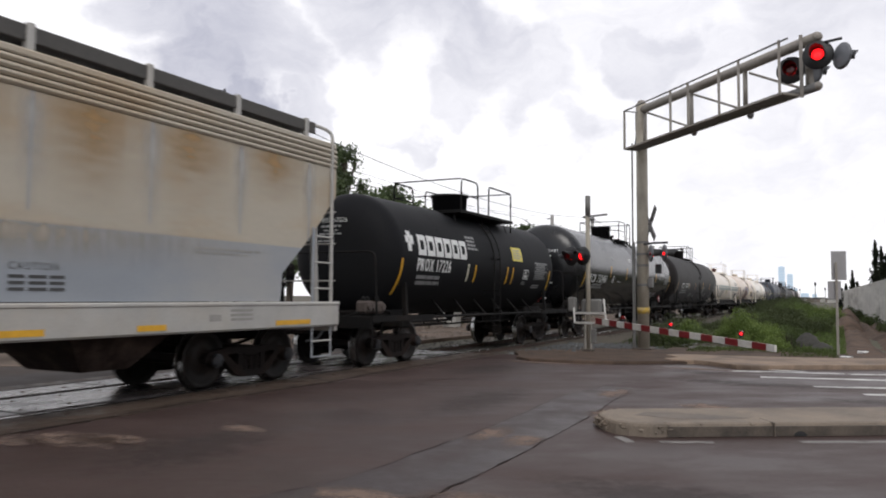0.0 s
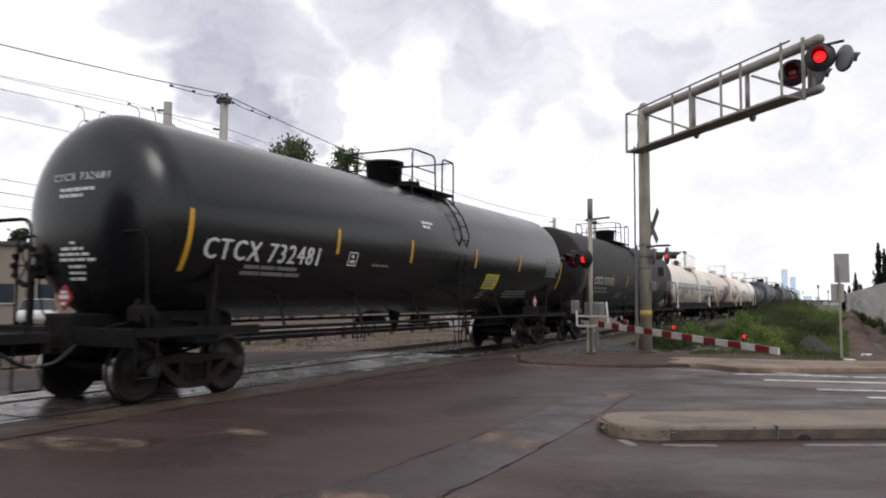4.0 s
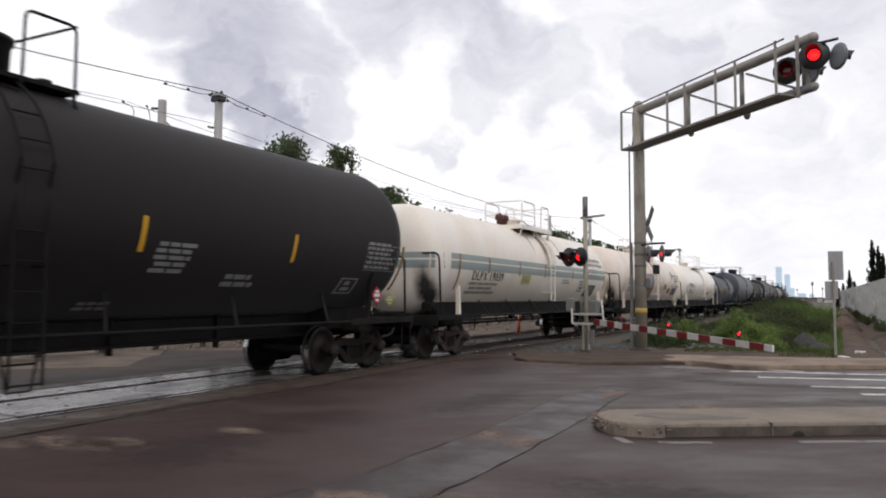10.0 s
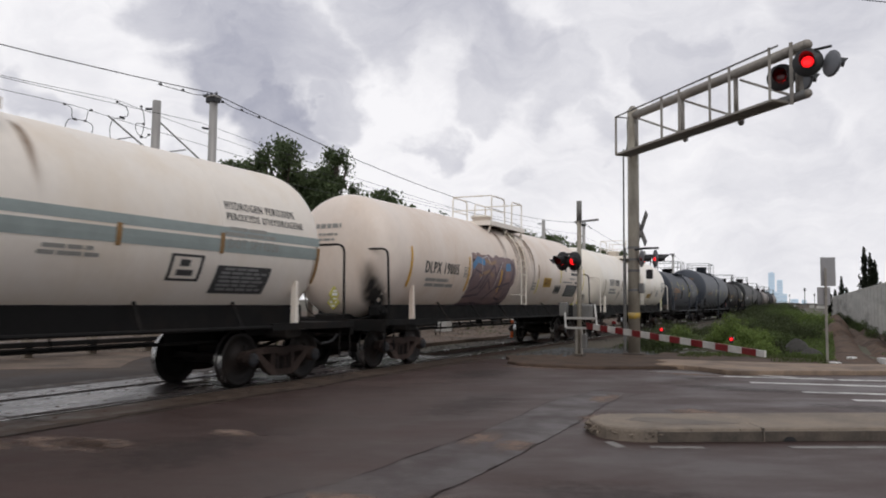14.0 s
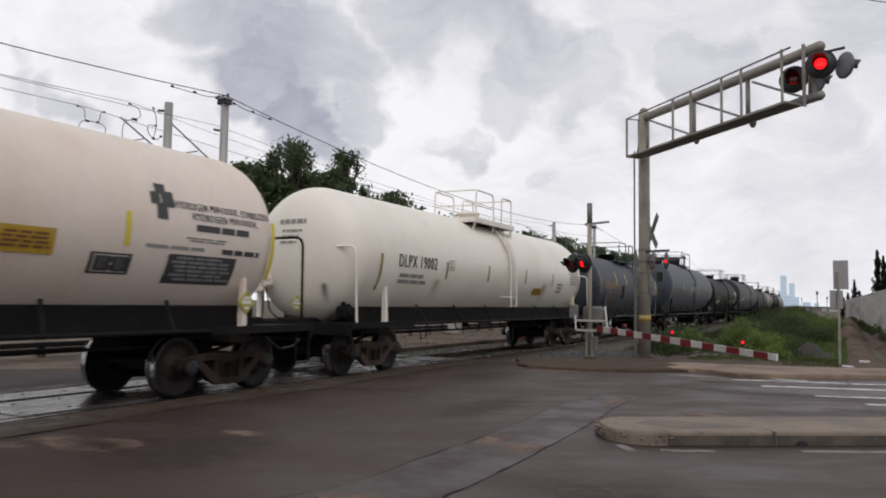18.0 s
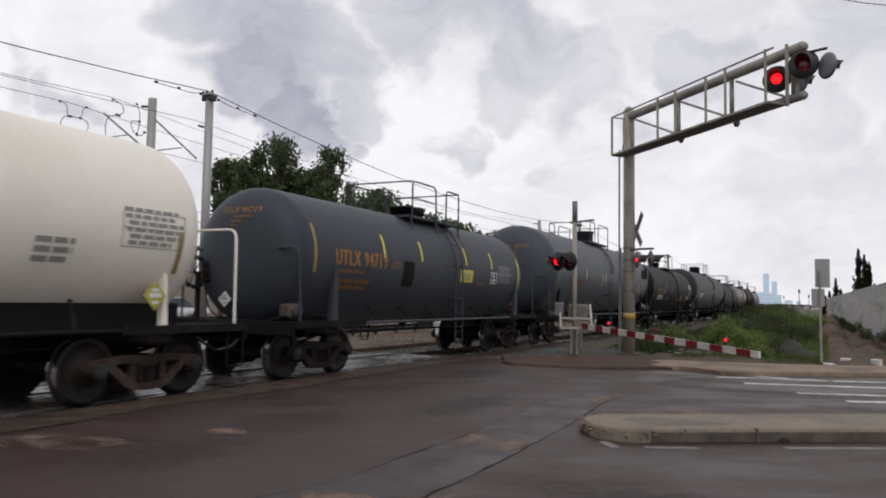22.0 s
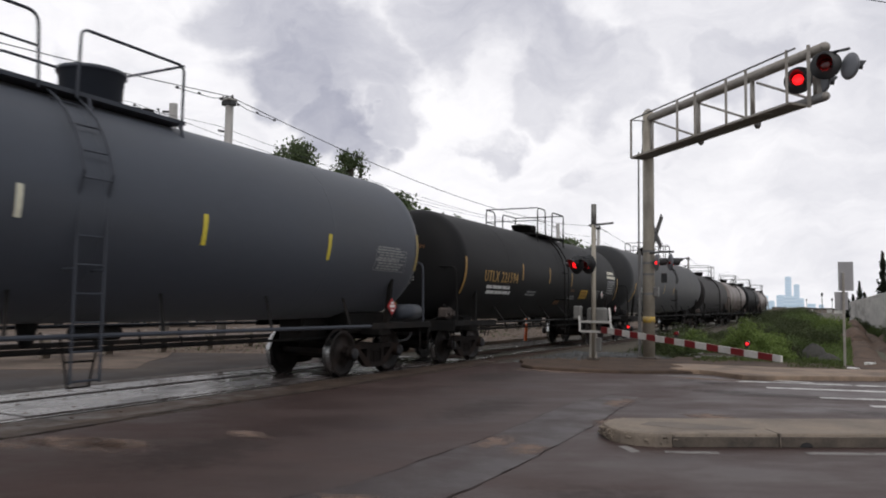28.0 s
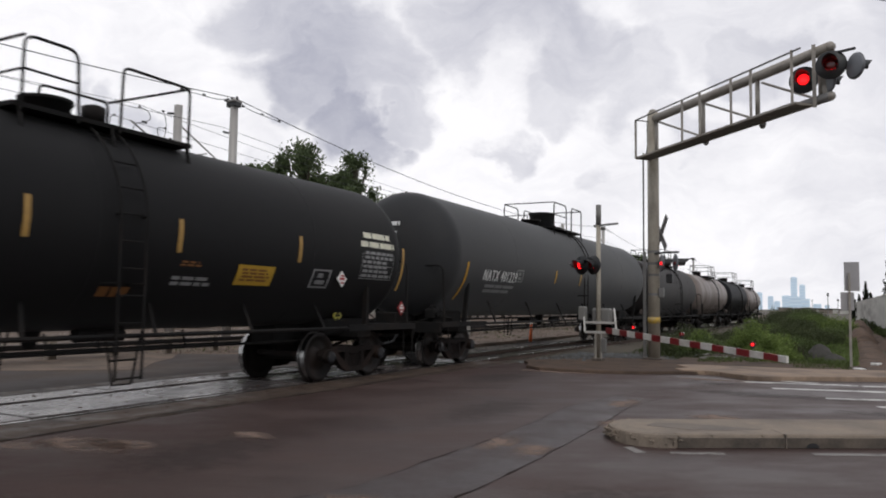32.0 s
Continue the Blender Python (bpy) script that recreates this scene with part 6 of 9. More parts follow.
def behind():
    ob = thing("building", pose(-39.1, 31.1, 0, 0, 0, 51.5), "long beige flat-roofed building beyond the tracks", "building")
    part("wall", box(B(), (-6.3, 0, -0.2), (6.3, 7, 4.5), 0.02), BUILDING, ob)
    part("roof", box(B(), (-6.5, -0.2, 4.5), (6.5, 7.2, 4.74), 0.02), ROOF_DARK, ob)
    for x in (-4.2, -2.1, 0.0, 2.1, 4.2):
        part("pilaster", box(B(), (x - 0.12, -0.10, -0.2), (x + 0.12, 0.02, 4.48), 0.01), BUILDING, ob)
    for x in (-5.7, -3.6, 2.7):
        w = part("window", box(B(), (x, -0.04, 1.2), (x + 0.9, 0.02, 2.3), 0.01), GLASS_DARK, ob)
        part("sill", box(B(), (x - 0.06, -0.10, 1.12), (x + 0.96, 0.02, 1.2)), WHITE_PAINT, w)
    part("door", box(B(), (0.6, -0.05, -0.1), (1.5, 0.02, 2.0), 0.01), ROOF_DARK, ob)
    ob = thing("building", pose(-62, 30, 0, 0, 0, 60), "long low dark building far beyond the tracks", "building")
    part("wall", box(B(), (-16, -4, -0.2), (11, 4, 3.1), 0.02), BUILDING, ob)
    part("roof", box(B(), (-16.3, -4.3, 3.1), (11.3, 4.3, 3.5), 0.02), ROOF_DARK, ob)
    for x, y, turn, m, lab in ((-37.2, 25.6, 140, CAR_WHITE, "white parked car beside the beige building"), (-35.0, 28.6, 145, CAR_BLUE, "dark blue parked car beside the beige building"), (-33.6, 30.6, 50, CAR_WHITE, "white parked car beside the beige building"), (-36.0, 35.0, 50, CAR_WHITE, "white parked car behind the tracks")):
        parked_car(x, y, turn, m, lab)
    ob = thing("marker_post", pose(-11.95, 30.6, -0.05, 0, 3, 0), "slim orange plastic marker post with a white top", "marker post")
    part("body", turned(B(), [(0.0, 0.075), (0.5, 0.06), (0.98, 0.05), (1.0, 0.03)], "Z", 14), CONE_ORANGE, ob, "", True)
    part("collar", turned(B(), [(0.78, 0.060), (0.93, 0.057)], "Z", 14), PLACARD_WHITE, ob)
    part("foot", box(B(), (-0.16, -0.16, -0.02), (0.16, 0.16, 0.03), 0.01), SIGNAL_BLACK, ob)
    ob = thing("relay_cabinet", pose(-17.2, 34.5, -0.03), "small pale equipment cabinet on the gravel", "cabinet")
    part("body", box(B(), (-0.35, -0.3, 0), (0.35, 0.3, 0.8), 0.02), WHITE_PAINT, ob)
    part("lid", box(B(), (-0.4, -0.35, 0.8), (0.4, 0.35, 0.86), 0.01), CABINET, ob)


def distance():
    """The city's towers and rooftops on the skyline; the towers' haze is painted in."""
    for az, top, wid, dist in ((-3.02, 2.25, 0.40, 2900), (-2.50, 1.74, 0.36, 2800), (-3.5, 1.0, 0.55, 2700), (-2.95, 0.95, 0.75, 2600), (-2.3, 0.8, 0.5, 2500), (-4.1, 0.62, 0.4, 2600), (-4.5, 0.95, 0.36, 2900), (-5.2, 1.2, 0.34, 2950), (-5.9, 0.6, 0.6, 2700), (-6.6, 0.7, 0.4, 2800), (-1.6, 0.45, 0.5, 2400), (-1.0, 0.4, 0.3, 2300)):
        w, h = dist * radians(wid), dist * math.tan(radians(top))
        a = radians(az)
        ob = thing("city_tower", pose(dist * math.sin(a), dist * math.cos(a), -1, 0, 0, -az), "glass tower on the skyline, painted haze blue", "tower", "city towers")
        part("shaft", box(B(), (-w / 2, -w / 3, 0), (w / 2, w / 3, h)), TOWER_HAZE, ob)
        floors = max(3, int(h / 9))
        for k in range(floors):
            part("floor_band", box(B(), (-w / 2 - 0.2, -w / 3 - 0.3, h * (k + 0.55) / floors), (w / 2 + 0.2, -w / 3, h * (k + 0.9) / floors)), TOWER_HAZE_PALE, ob)
        part("roof", box(B(), (-w / 4, -w / 5, h), (w / 4, w / 5, h * 1.02)), TOWER_HAZE_PALE, ob)
    rng = random.Random(6)
    for k in range(14):
        az = radians(-3.6 + 0.42 * k)
        dist = 420 + 40 * (k % 3)
        ob = thing("far_house", pose(dist * math.sin(az), dist * math.cos(az), -0.2), "small pale low building far down the line", "building", "far low buildings")
        w, h = rng.uniform(3, 7), rng.uniform(1.4, 2.4)
        part("wall", box(B(), (-w / 2, -3, 0), (w / 2, 3, h)), WALL_CONCRETE if k % 2 else BUILDING, ob)
        part("roof", box(B(), (-w / 2 - 0.3, -3.3, h), (w / 2 + 0.3, 3.3, h + 0.5)), ROOF_DARK, ob)
    for az, top, dist in ((-0.95, 1.25, 160), (-0.35, 0.85, 210), (-1.9, 0.75, 300)):
        a = radians(az)
        h = 1.5 + dist * math.tan(radians(top))
        ob = thing("lamp_post", pose(dist * math.sin(a), dist * math.cos(a), -0.2), "far thin signal post down the line", "post")
        part("shaft", bar(B(), (0, 0, 0), (0, 0, h), 0.07, 8), GALV_DARK, ob)
        part("head", box(B(), (-0.18, -0.1, h - 0.7), (0.18, 0.1, h - 0.1), 0.04), SIGNAL_BLACK, ob)


def cloud_bank():
    """The overcast in front of the camera: a far curved sheet of glowing cloud that drifts slowly."""
    m = bpy.data.materials.new("cloud_sheet")
    m.use_nodes = True
    nt = m.node_tree
    nt.nodes.clear()
    make, link = nt.nodes.new, nt.links.new
    out = make("ShaderNodeOutputMaterial")
    em = make("ShaderNodeEmission")
    link(em.outputs[0], out.inputs[0])
    tc = make("ShaderNodeTexCoord")
    mp = make("ShaderNodeMapping")
    mp.inputs["Scale"].default_value = (1 / 3500, 1 / 3500, 1.25 / 3500)
    link(tc.outputs["Object"], mp.inputs["Vector"])
    warp = make("ShaderNodeTexNoise")
    warp.inputs["Scale"].default_value, warp.inputs["Detail"].default_value, warp.inputs["Roughness"].default_value = 6, 7, 0.52
    link(mp.outputs[0], warp.inputs["Vector"])
    wsub = make("ShaderNodeVectorMath")
    wsub.operation = "SUBTRACT"
    wsub.inputs[1].default_value = (0.5, 0.5, 0.5)
    link(warp.outputs["Color"], wsub.inputs[0])
    wmul = make("ShaderNodeVectorMath")
    wmul.operation = "SCALE"
    wmul.inputs["Scale"].default_value = 0.26
    link(wsub.outputs[0], wmul.inputs[0])
    wadd = make("ShaderNodeVectorMath")
    wadd.operation = "ADD"
    link(mp.outputs[0], wadd.inputs[0])
    link(wmul.outputs[0], wadd.inputs[1])
    # dark masses: turn, height (degrees), size, depth
    dark = None
    for az, el, size, amount in CLOUDS:
        a, e = radians(az), radians(el)
        vd = make("ShaderNodeVectorMath")
        vd.operation = "DISTANCE"
        link(wadd.outputs[0], vd.inputs[0])
        vd.inputs[1].default_value = (math.sin(a) * math.cos(e), math.cos(a) * math.cos(e), 1.25 * math.sin(e))
        mr = make("ShaderNodeMapRange")
        mr.interpolation_type = "SMOOTHSTEP"
        mr.inputs["From Min"].default_value, mr.inputs["From Max"].default_value = size * 1.02, size * 0.55
        mr.inputs["To Max"].default_value = amount
        link(vd.outputs["Value"], mr.inputs["Value"])
        if dark is None:
            dark = mr.outputs[0]
        else:
            mm = make("ShaderNodeMath")
            mm.operation = "MAXIMUM"
            link(dark, mm.inputs[0])
            link(mr.outputs[0], mm.inputs[1])
            dark = mm.outputs[0]
    soft = make("ShaderNodeTexNoise")
    soft.inputs["Scale"].default_value, soft.inputs["Detail"].default_value = 5, 6
    link(mp.outputs[0], soft.inputs["Vector"])
    sm = make("ShaderNodeMapRange")
    sm.inputs["From Min"].default_value, sm.inputs["From Max"].default_value, sm.inputs["To Max"].default_value = 0.40, 0.70, 0.30
    link(soft.outputs[0], sm.inputs["Value"])
    wisp = make("ShaderNodeTexNoise")
    wisp.inputs["Scale"].default_value, wisp.inputs["Detail"].default_value, wisp.inputs["Roughness"].default_value = 16, 8, 0.6
    flat_mp = make("ShaderNodeMapping")
    flat_mp.inputs["Scale"].default_value = (1, 1, 2.4)
    link(wadd.outputs[0], flat_mp.inputs["Vector"])
    link(flat_mp.outputs[0], wisp.inputs["Vector"])
    wm = make("ShaderNodeMapRange")
    wm.inputs["From Min"].default_value, wm.inputs["From Max"].default_value, wm.inputs["To Min"].default_value, wm.inputs["To Max"].default_value = 0.35, 0.68, -0.05, 0.09
    link(wisp.outputs[0], wm.inputs["Value"])
    both = make("ShaderNodeMath")
    both.operation = "ADD"
    link(sm.outputs[0], both.inputs[0])
    link(wm.outputs[0], both.inputs[1])
    tot = make("ShaderNodeMath")
    tot.operation = "ADD"
    tot.use_clamp = True
    link(dark, tot.inputs[0])
    link(both.outputs[0], tot.inputs[1])
    mx = make("ShaderNodeMix")
    mx.data_type = "RGBA"
    link(tot.outputs[0], mx.inputs[0])
    mx.inputs[6].default_value, mx.inputs[7].default_value = (1.02, 1.01, 1.04, 1), (0.430, 0.440, 0.530, 1)
    link(mx.outputs[2], em.inputs["Color"])
    em.inputs["Strength"].default_value = 1.0
    bm = B()
    rows = []
    for j in range(16):
        e = radians(-1.5 + 36 * j / 15)
        rows.append([bm.verts.new((3500 * math.sin(radians(a)) * math.cos(e), 3500 * math.cos(radians(a)) * math.cos(e), 3500 * math.sin(e))) for a in range(-80, 31, 3)])
    for a, b in zip(rows, rows[1:]):
        for i in range(len(a) - 1):
            bm.faces.new((a[i], a[i + 1], b[i + 1], b[i]))
    ob = part("backdrop", bm, m, None, "", True)
    return tagged(ob, "bright overcast sky with drifting grey cloud", "sky", kind="structure")


CLOUDS = ((-41.0, 16.5, 0.090, 0.62), (-38.6, 13.2, 0.070, 0.78), (-35.8, 12.4, 0.060, 0.72), (-41.5, 20.5, 0.090, 0.50), (-36.5, 18.0, 0.100, 0.55), (-33.2, 15.0, 0.055, 0.50), (-43.4, 14.2, 0.040, 0.5), (-25.5, 12.0, 0.045, 0.45), (-29.5, 20, 0.08, 0.40),
          (-20, 18.5, 0.10, 0.5), (-24, 22, 0.12, 0.42), (-15, 17, 0.09, 0.42), (-22, 15, 0.05, 0.35), (-51.5, 13.0, 0.045, 0.42), (-55, 13.5, 0.05, 0.34), (-54, 9, 0.05, 0.25), (-9, 21, 0.12, 0.3), (-12, 13, 0.05, 0.3), (-3, 9, 0.06, 0.12), (-46, 8, 0.05, 0.2),
          (4, 19, 0.12, 0.30), (-2, 15, 0.10, 0.24), (9, 13, 0.13, 0.22), (-6, 17, 0.06, 0.40), (1, 10, 0.07, 0.14), (12, 20, 0.10, 0.28), (-17, 9, 0.04, 0.22))

# ---- the train ----
WHEEL_R = 0.483
AXLE_Z = 0.462          # the rail head lies a little below the panels
WHEELSETS = []
CARS = []


def shared(name, bm, mats):
    me = bpy.data.meshes.new(name)
    bm.to_mesh(me)
    bm.free()
    for m in mats:
        me.materials.append(m)
    return me


def wheelset_mesh():
    bm = B()
    for s in (-1, 1):
        prof = [(-0.09, 0.10), (-0.085, 0.16), (-0.035, 0.19), (-0.02, 0.36), (-0.065, 0.385), (-0.068, WHEEL_R - 0.012), (0.045, WHEEL_R - 0.004), (0.05, WHEEL_R + 0.025), (0.07, WHEEL_R + 0.022), (0.07, 0.39), (0.03, 0.37), (0.02, 0.2), (0.05, 0.15), (0.06, 0.09)]
        turned(bm, [(s * (0.755 - p), r) for p, r in prof], "X", 28)
    bar(bm, (-1.02, 0, 0), (1.02, 0, 0), 0.085, 12)
    for f in bm.faces:
        c = f.calc_center_median()
        rad = math.hypot(c.y, c.z)
        f.material_index = 1 if rad > WHEEL_R - 0.02 and abs(f.normal.x) < 0.5 else 0
        f.smooth = rad < 0.43
    # small rim marks that show the turning
    for s in (-1, 1):
        box(bm, (s * 0.826 - 0.004, 0.22, -0.03), (s * 0.826 + 0.004, 0.30, 0.03))
    return shared("wheelset", bm, (WHEEL_STEEL, TREAD))


def side_frame_mesh(material):
    """A cast side frame: arched top, sloping tension members, columns, and journal boxes."""
    bm = B()

    def plate(pts, x0, x1):
        a = [bm.verts.new((x0, y, z)) for y, z in pts]
        b = [bm.verts.new((x1, y, z)) for y, z in pts]
        bm.faces.new(a)
        bm.faces.new(b[::-1])
        for i in range(len(pts)):
            bm.faces.new((a[i], b[i], b[(i + 1) % len(pts)], a[(i + 1) % len(pts)]))
    for s in (-1, 1):
        plate([(0, 0.64), (s * 0.45, 0.66), (s * 1.02, 0.60), (s * 1.10, 0.50), (s * 1.08, 0.42), (s * 0.98, 0.50), (s * 0.80, 0.53), (s * 0.45, 0.55), (0, 0.53)][::s], -0.07, 0.07)
        plate([(s * 0.78, 0.54), (s * 0.62, 0.55), (s * 0.22, 0.26), (0, 0.25), (0, 0.14), (s * 0.27, 0.15), (s * 0.42, 0.22)][::s], -0.065, 0.065)
        plate([(s * 0.22, 0.54), (s * 0.33, 0.54), (s * 0.33, 0.24), (s * 0.22, 0.22)][::s], -0.06, 0.06)
        bar(bm, (-0.02, s * 0.89, 0.457), (0.12, s * 0.89, 0.457), 0.115, 14)
        bar(bm, (0.12, s * 0.89, 0.457), (0.15, s * 0.89, 0.457), 0.075, 10)
        box(bm, (-0.08, s * 0.89 - 0.13, 0.44), (0.08, s * 0.89 + 0.13, 0.58), 0.02)
    for y in (-0.11, 0.0, 0.11):
        bar(bm, (0.0, y, 0.25), (0.0, y, 0.50), 0.045, 8)
    box(bm, (-0.12, -0.2, 0.47), (0.06, 0.2, 0.60), 0.03)
    bmesh.ops.recalc_face_normals(bm, faces=bm.faces[:])
    return shared("side_frame", bm, (material,))


WHEELSET = wheelset_mesh()
SIDE_FRAME = side_frame_mesh(TRUCK_STEEL)
SIDE_FRAME_RUSTY = side_frame_mesh(TRUCK_RUST)
bm0 = turned(B(), [(0.11, 0.118), (0.150, 0.112), (0.158, 0.085), (0.165, 0.05), (0.167, 0.01)], "X", 16)
for k0 in range(3):
    bar(bm0, (0.150, 0.075 * math.cos(k0 * 2.094), 0.075 * math.sin(k0 * 2.094)), (0.178, 0.075 * math.cos(k0 * 2.094), 0.075 * math.sin(k0 * 2.094)), 0.016, 6)
BEARING_CAP = shared("bearing_cap", bm0, (BEARING,))
bm0 = B()
box(bm0, (-0.95, -0.20, 0.42), (0.95, 0.20, 0.66), 0.04)
box(bm0, (-0.5, -1.15, 0.48), (0.5, -1.05, 0.56))
BOLSTER = shared("bolster", bm0, (TRUCK_STEEL,))
bm0 = B()
box(bm0, (-0.11, -0.75, 0.77), (0.11, 0.05, 0.99), 0.03)
box(bm0, (-0.17, -0.98, 0.74), (0.17, -0.72, 1.02), 0.05)
COUPLER = shared("coupler", bm0, (TRUCK_STEEL,))
bm0 = B()
for s0 in (-1, 1):
    box(bm0, (-0.62, s0 * 0.42 - 0.06, 0.30), (0.62, s0 * 0.42 + 0.06, 0.42), 0.02)
    for q0 in (-1, 1):
        box(bm0, (q0 * 0.76 - 0.06, s0 * 0.41 - 0.05, 0.26), (q0 * 0.76 + 0.06, s0 * 0.41 + 0.05, 0.62), 0.02)
        flat(bm0, (q0 * 0.12, s0 * 0.44, 0.36), (q0 * 0.12, s0 * 0.02, 0.74), 0.05, 0.09)
    bar(bm0, (0.2, s0 * 0.45, 0.62), (0.2, s0 * 1.3, 0.78), 0.03, 6)
BRAKE_RIGGING = shared("brake_rigging", bm0, (TRUCK_STEEL,))
SPRING = shared("spring", turned(B(), [(0.245, 0.01), (0.25, 0.066)] + [(0.26 + 0.021 * k, 0.066 if k % 2 else 0.048) for k in range(11)] + [(0.48, 0.066), (0.485, 0.01)], "Z", 10), (TRUCK_STEEL,))


def truck(parent, y, rusty=False):
    ob = piece("truck", BOLSTER, None, parent, "four-wheeled cast steel truck")
    ob.location = (0, y, 0)
    piece("brake_rigging", BRAKE_RIGGING, None, ob)
    for s in (-1, 1):
        f = piece("side_frame", SIDE_FRAME_RUSTY if rusty else SIDE_FRAME, None, ob)
        f.matrix_local = pose(s * 0.99, 0, 0, 0, 0, 0 if s > 0 else 180)
        for q in (-1, 1):
            piece("bearing_cap", BEARING_CAP, None, ob, "blue-grey bolted bearing cap").matrix_local = pose(s * 0.99, q * 0.89, AXLE_Z, 0, 0, 0 if s > 0 else 180)
        for q in (-0.16, 0.0, 0.16):
            piece("spring", SPRING, None, ob).location = (s * 0.99, q, 0)
        w = piece("wheelset", WHEELSET, None, ob)
        w.location = (0, s * 0.89, AXLE_Z)
        WHEELSETS.append(w)
    return ob


def head_drop(R, k):
    """How far a dished head falls back at this share (squared) of its radius: a flat crown and a tight knuckle."""
    return R * 0.50 * (1 - (1 - min(0.9999, k) ** 1.35) ** (1 / 2.3))


def car_thing(name, front, rear, label, category):
    """An empty rail car whose couplers meet at front and rear along the train."""
    ob = thing(name, pose(TRACK_X, 0, 0), label, category, "cars of the train")
    CARS.append((ob, (front + rear) / 2))
    return ob, (rear - front) / 2


def on_tank(R, z0, y, z, lift=0.006, side=1):
    """A place on the tank's near side at height z."""
    k = max(-0.999, min(0.999, (z - z0) / R))
    a = math.asin(k)
    return Vector((side * (R + lift) * math.cos(a), y, z0 + (R + lift) * math.sin(a)))


def decal(parent, tank, y0, y1, z0, z1, material, name="marking", label="", lean=0.0, lift=0.006):
    """A painted patch that follows the tank's curve."""
    R, zc = tank
    bm = B()
    n = max(2, int(abs(z1 - z0) / 0.12) + 1)
    rows = []
    for i in range(n + 1):
        z = z0 + (z1 - z0) * i / n
        s = lean * (z - z0)
        rows.append([bm.verts.new(on_tank(R, zc, y + s, z, lift)) for y in (y0, y1)])
    for a, b in zip(rows, rows[1:]):
        bm.faces.new((a[0], a[1], b[1], b[0]))
    return part(name, bm, material, parent, label)


FONT_CACHE = {}


def glyphs(body):
    if body not in FONT_CACHE:
        cu = bpy.data.curves.new("words", "FONT")
        cu.body, cu.size, cu.resolution_u, cu.space_character = body, 1.0, 2, 1.2
        tmp = bpy.data.objects.new("words", cu)
        scene.collection.objects.link(tmp)
        me = bpy.data.meshes.new_from_object(tmp)
        bpy.data.objects.remove(tmp)
        bpy.data.curves.remove(cu)
        FONT_CACHE[body] = ([v.co.copy() for v in me.vertices], [tuple(p.vertices) for p in me.polygons])
        bpy.data.meshes.remove(me)
    return FONT_CACHE[body]


def words(parent, tank, body, y0, y1, z0, z1, material, name="lettering", label="", lift=0.008, bold=0.0):
    """Lettering wrapped on the tank's near side, filling y0..y1 and z0..z1."""
    vs, fs = glyphs(body)
    xa, xb = min(v.x for v in vs), max(v.x for v in vs)
    ya, yb = min(v.y for v in vs), max(v.y for v in vs)
    verts, faces = [], []
    for dy in ((0,) if not bold else (-bold, 0, bold)):
        i = len(verts)
        for v in vs:
            verts.append(on_tank(tank[0], tank[1], y0 + (v.x - xa) / (xb - xa) * (y1 - y0) + dy, z0 + (v.y - ya) / (yb - ya) * (z1 - z0), lift + 0.0006 * (dy + bold) / (bold or 1)))
        faces += [tuple(i + k for k in f) for f in fs]
    me = bpy.data.meshes.new(name)
    me.from_pydata(verts, [], faces)
    return piece(name, me, material, parent, label)


def small_print(parent, tank, y0, y1, z0, z1, lines, material, rng, words_per=3):
    """Lines of lettering too small to read, as plain bars."""
    R, zc = tank
    bm = B()
    h = (z1 - z0) / (lines * 1.6)
    for k in range(lines):
        z = z1 - (k + 0.8) * (z1 - z0) / lines
        y = y0 + rng.uniform(0, 0.1) * (y1 - y0)
        end = y1 - rng.uniform(0, 0.25) * (y1 - y0)
        while y < end - 0.02:
            w = min((y1 - y0) / words_per * rng.uniform(0.5, 1.1), end - y)
            bm.faces.new([bm.verts.new(on_tank(R, zc, a, b)) for a, b in ((y, z), (y + w, z), (y + w, z + h), (y, z + h))])
            y += w + 0.035
    return part("small_print", bm, material, parent, "lines of small print")


def placard(parent, at, size, material, label="", tilt=0.0, face=None, mark=None):
    """A diamond hazard placard with an inner mark; face 'end' looks along the train."""
    holder = B()
    s = size / 2
    if face == "end":
        pts = [(0, 0, -s), (s, 0, 0), (0, 0, s), (-s, 0, 0)]
        off = Vector((0, -0.012, 0))
    else:
        pts = [(0, 0, -s), (0, s, 0), (0, 0, s), (0, -s, 0)]
        off = Vector((0.012, 0, 0))
    a = [holder.verts.new(Vector(p) + off) for p in pts]
    b = [holder.verts.new(Vector(p) - off) for p in pts]
    holder.faces.new(a)
    holder.faces.new(b[::-1])
    for i in range(4):
        holder.faces.new((a[i], b[i], b[(i + 1) % 4], a[(i + 1) % 4]))
    bmesh.ops.recalc_face_normals(holder, faces=holder.faces[:])
    ob = part("placard", holder, material, parent, label or "diamond hazard placard")
    ob.location = at
    ob.rotation_euler = (0, tilt, 0)
    bm = B()
    for k, (w, z) in enumerate(((0.55, 0.05), (0.35, 0.42), (0.3, -0.45))):
        h = 0.16 if k == 0 else 0.12
        if face == "end":
            q = [(-w * s, -0.016, (z - h) * s), (w * s, -0.016, (z - h) * s), (w * s, -0.016, (z + h) * s), (-w * s, -0.016, (z + h) * s)]
        else:
            q = [(0.016, -w * s, (z - h) * s), (0.016, w * s, (z - h) * s), (0.016, w * s, (z + h) * s), (0.016, -w * s, (z + h) * s)]
        bm.faces.new([bm.verts.new(p) for p in q])
    part("placard_mark", bm, mark or PLACARD_WHITE, ob)
    return ob


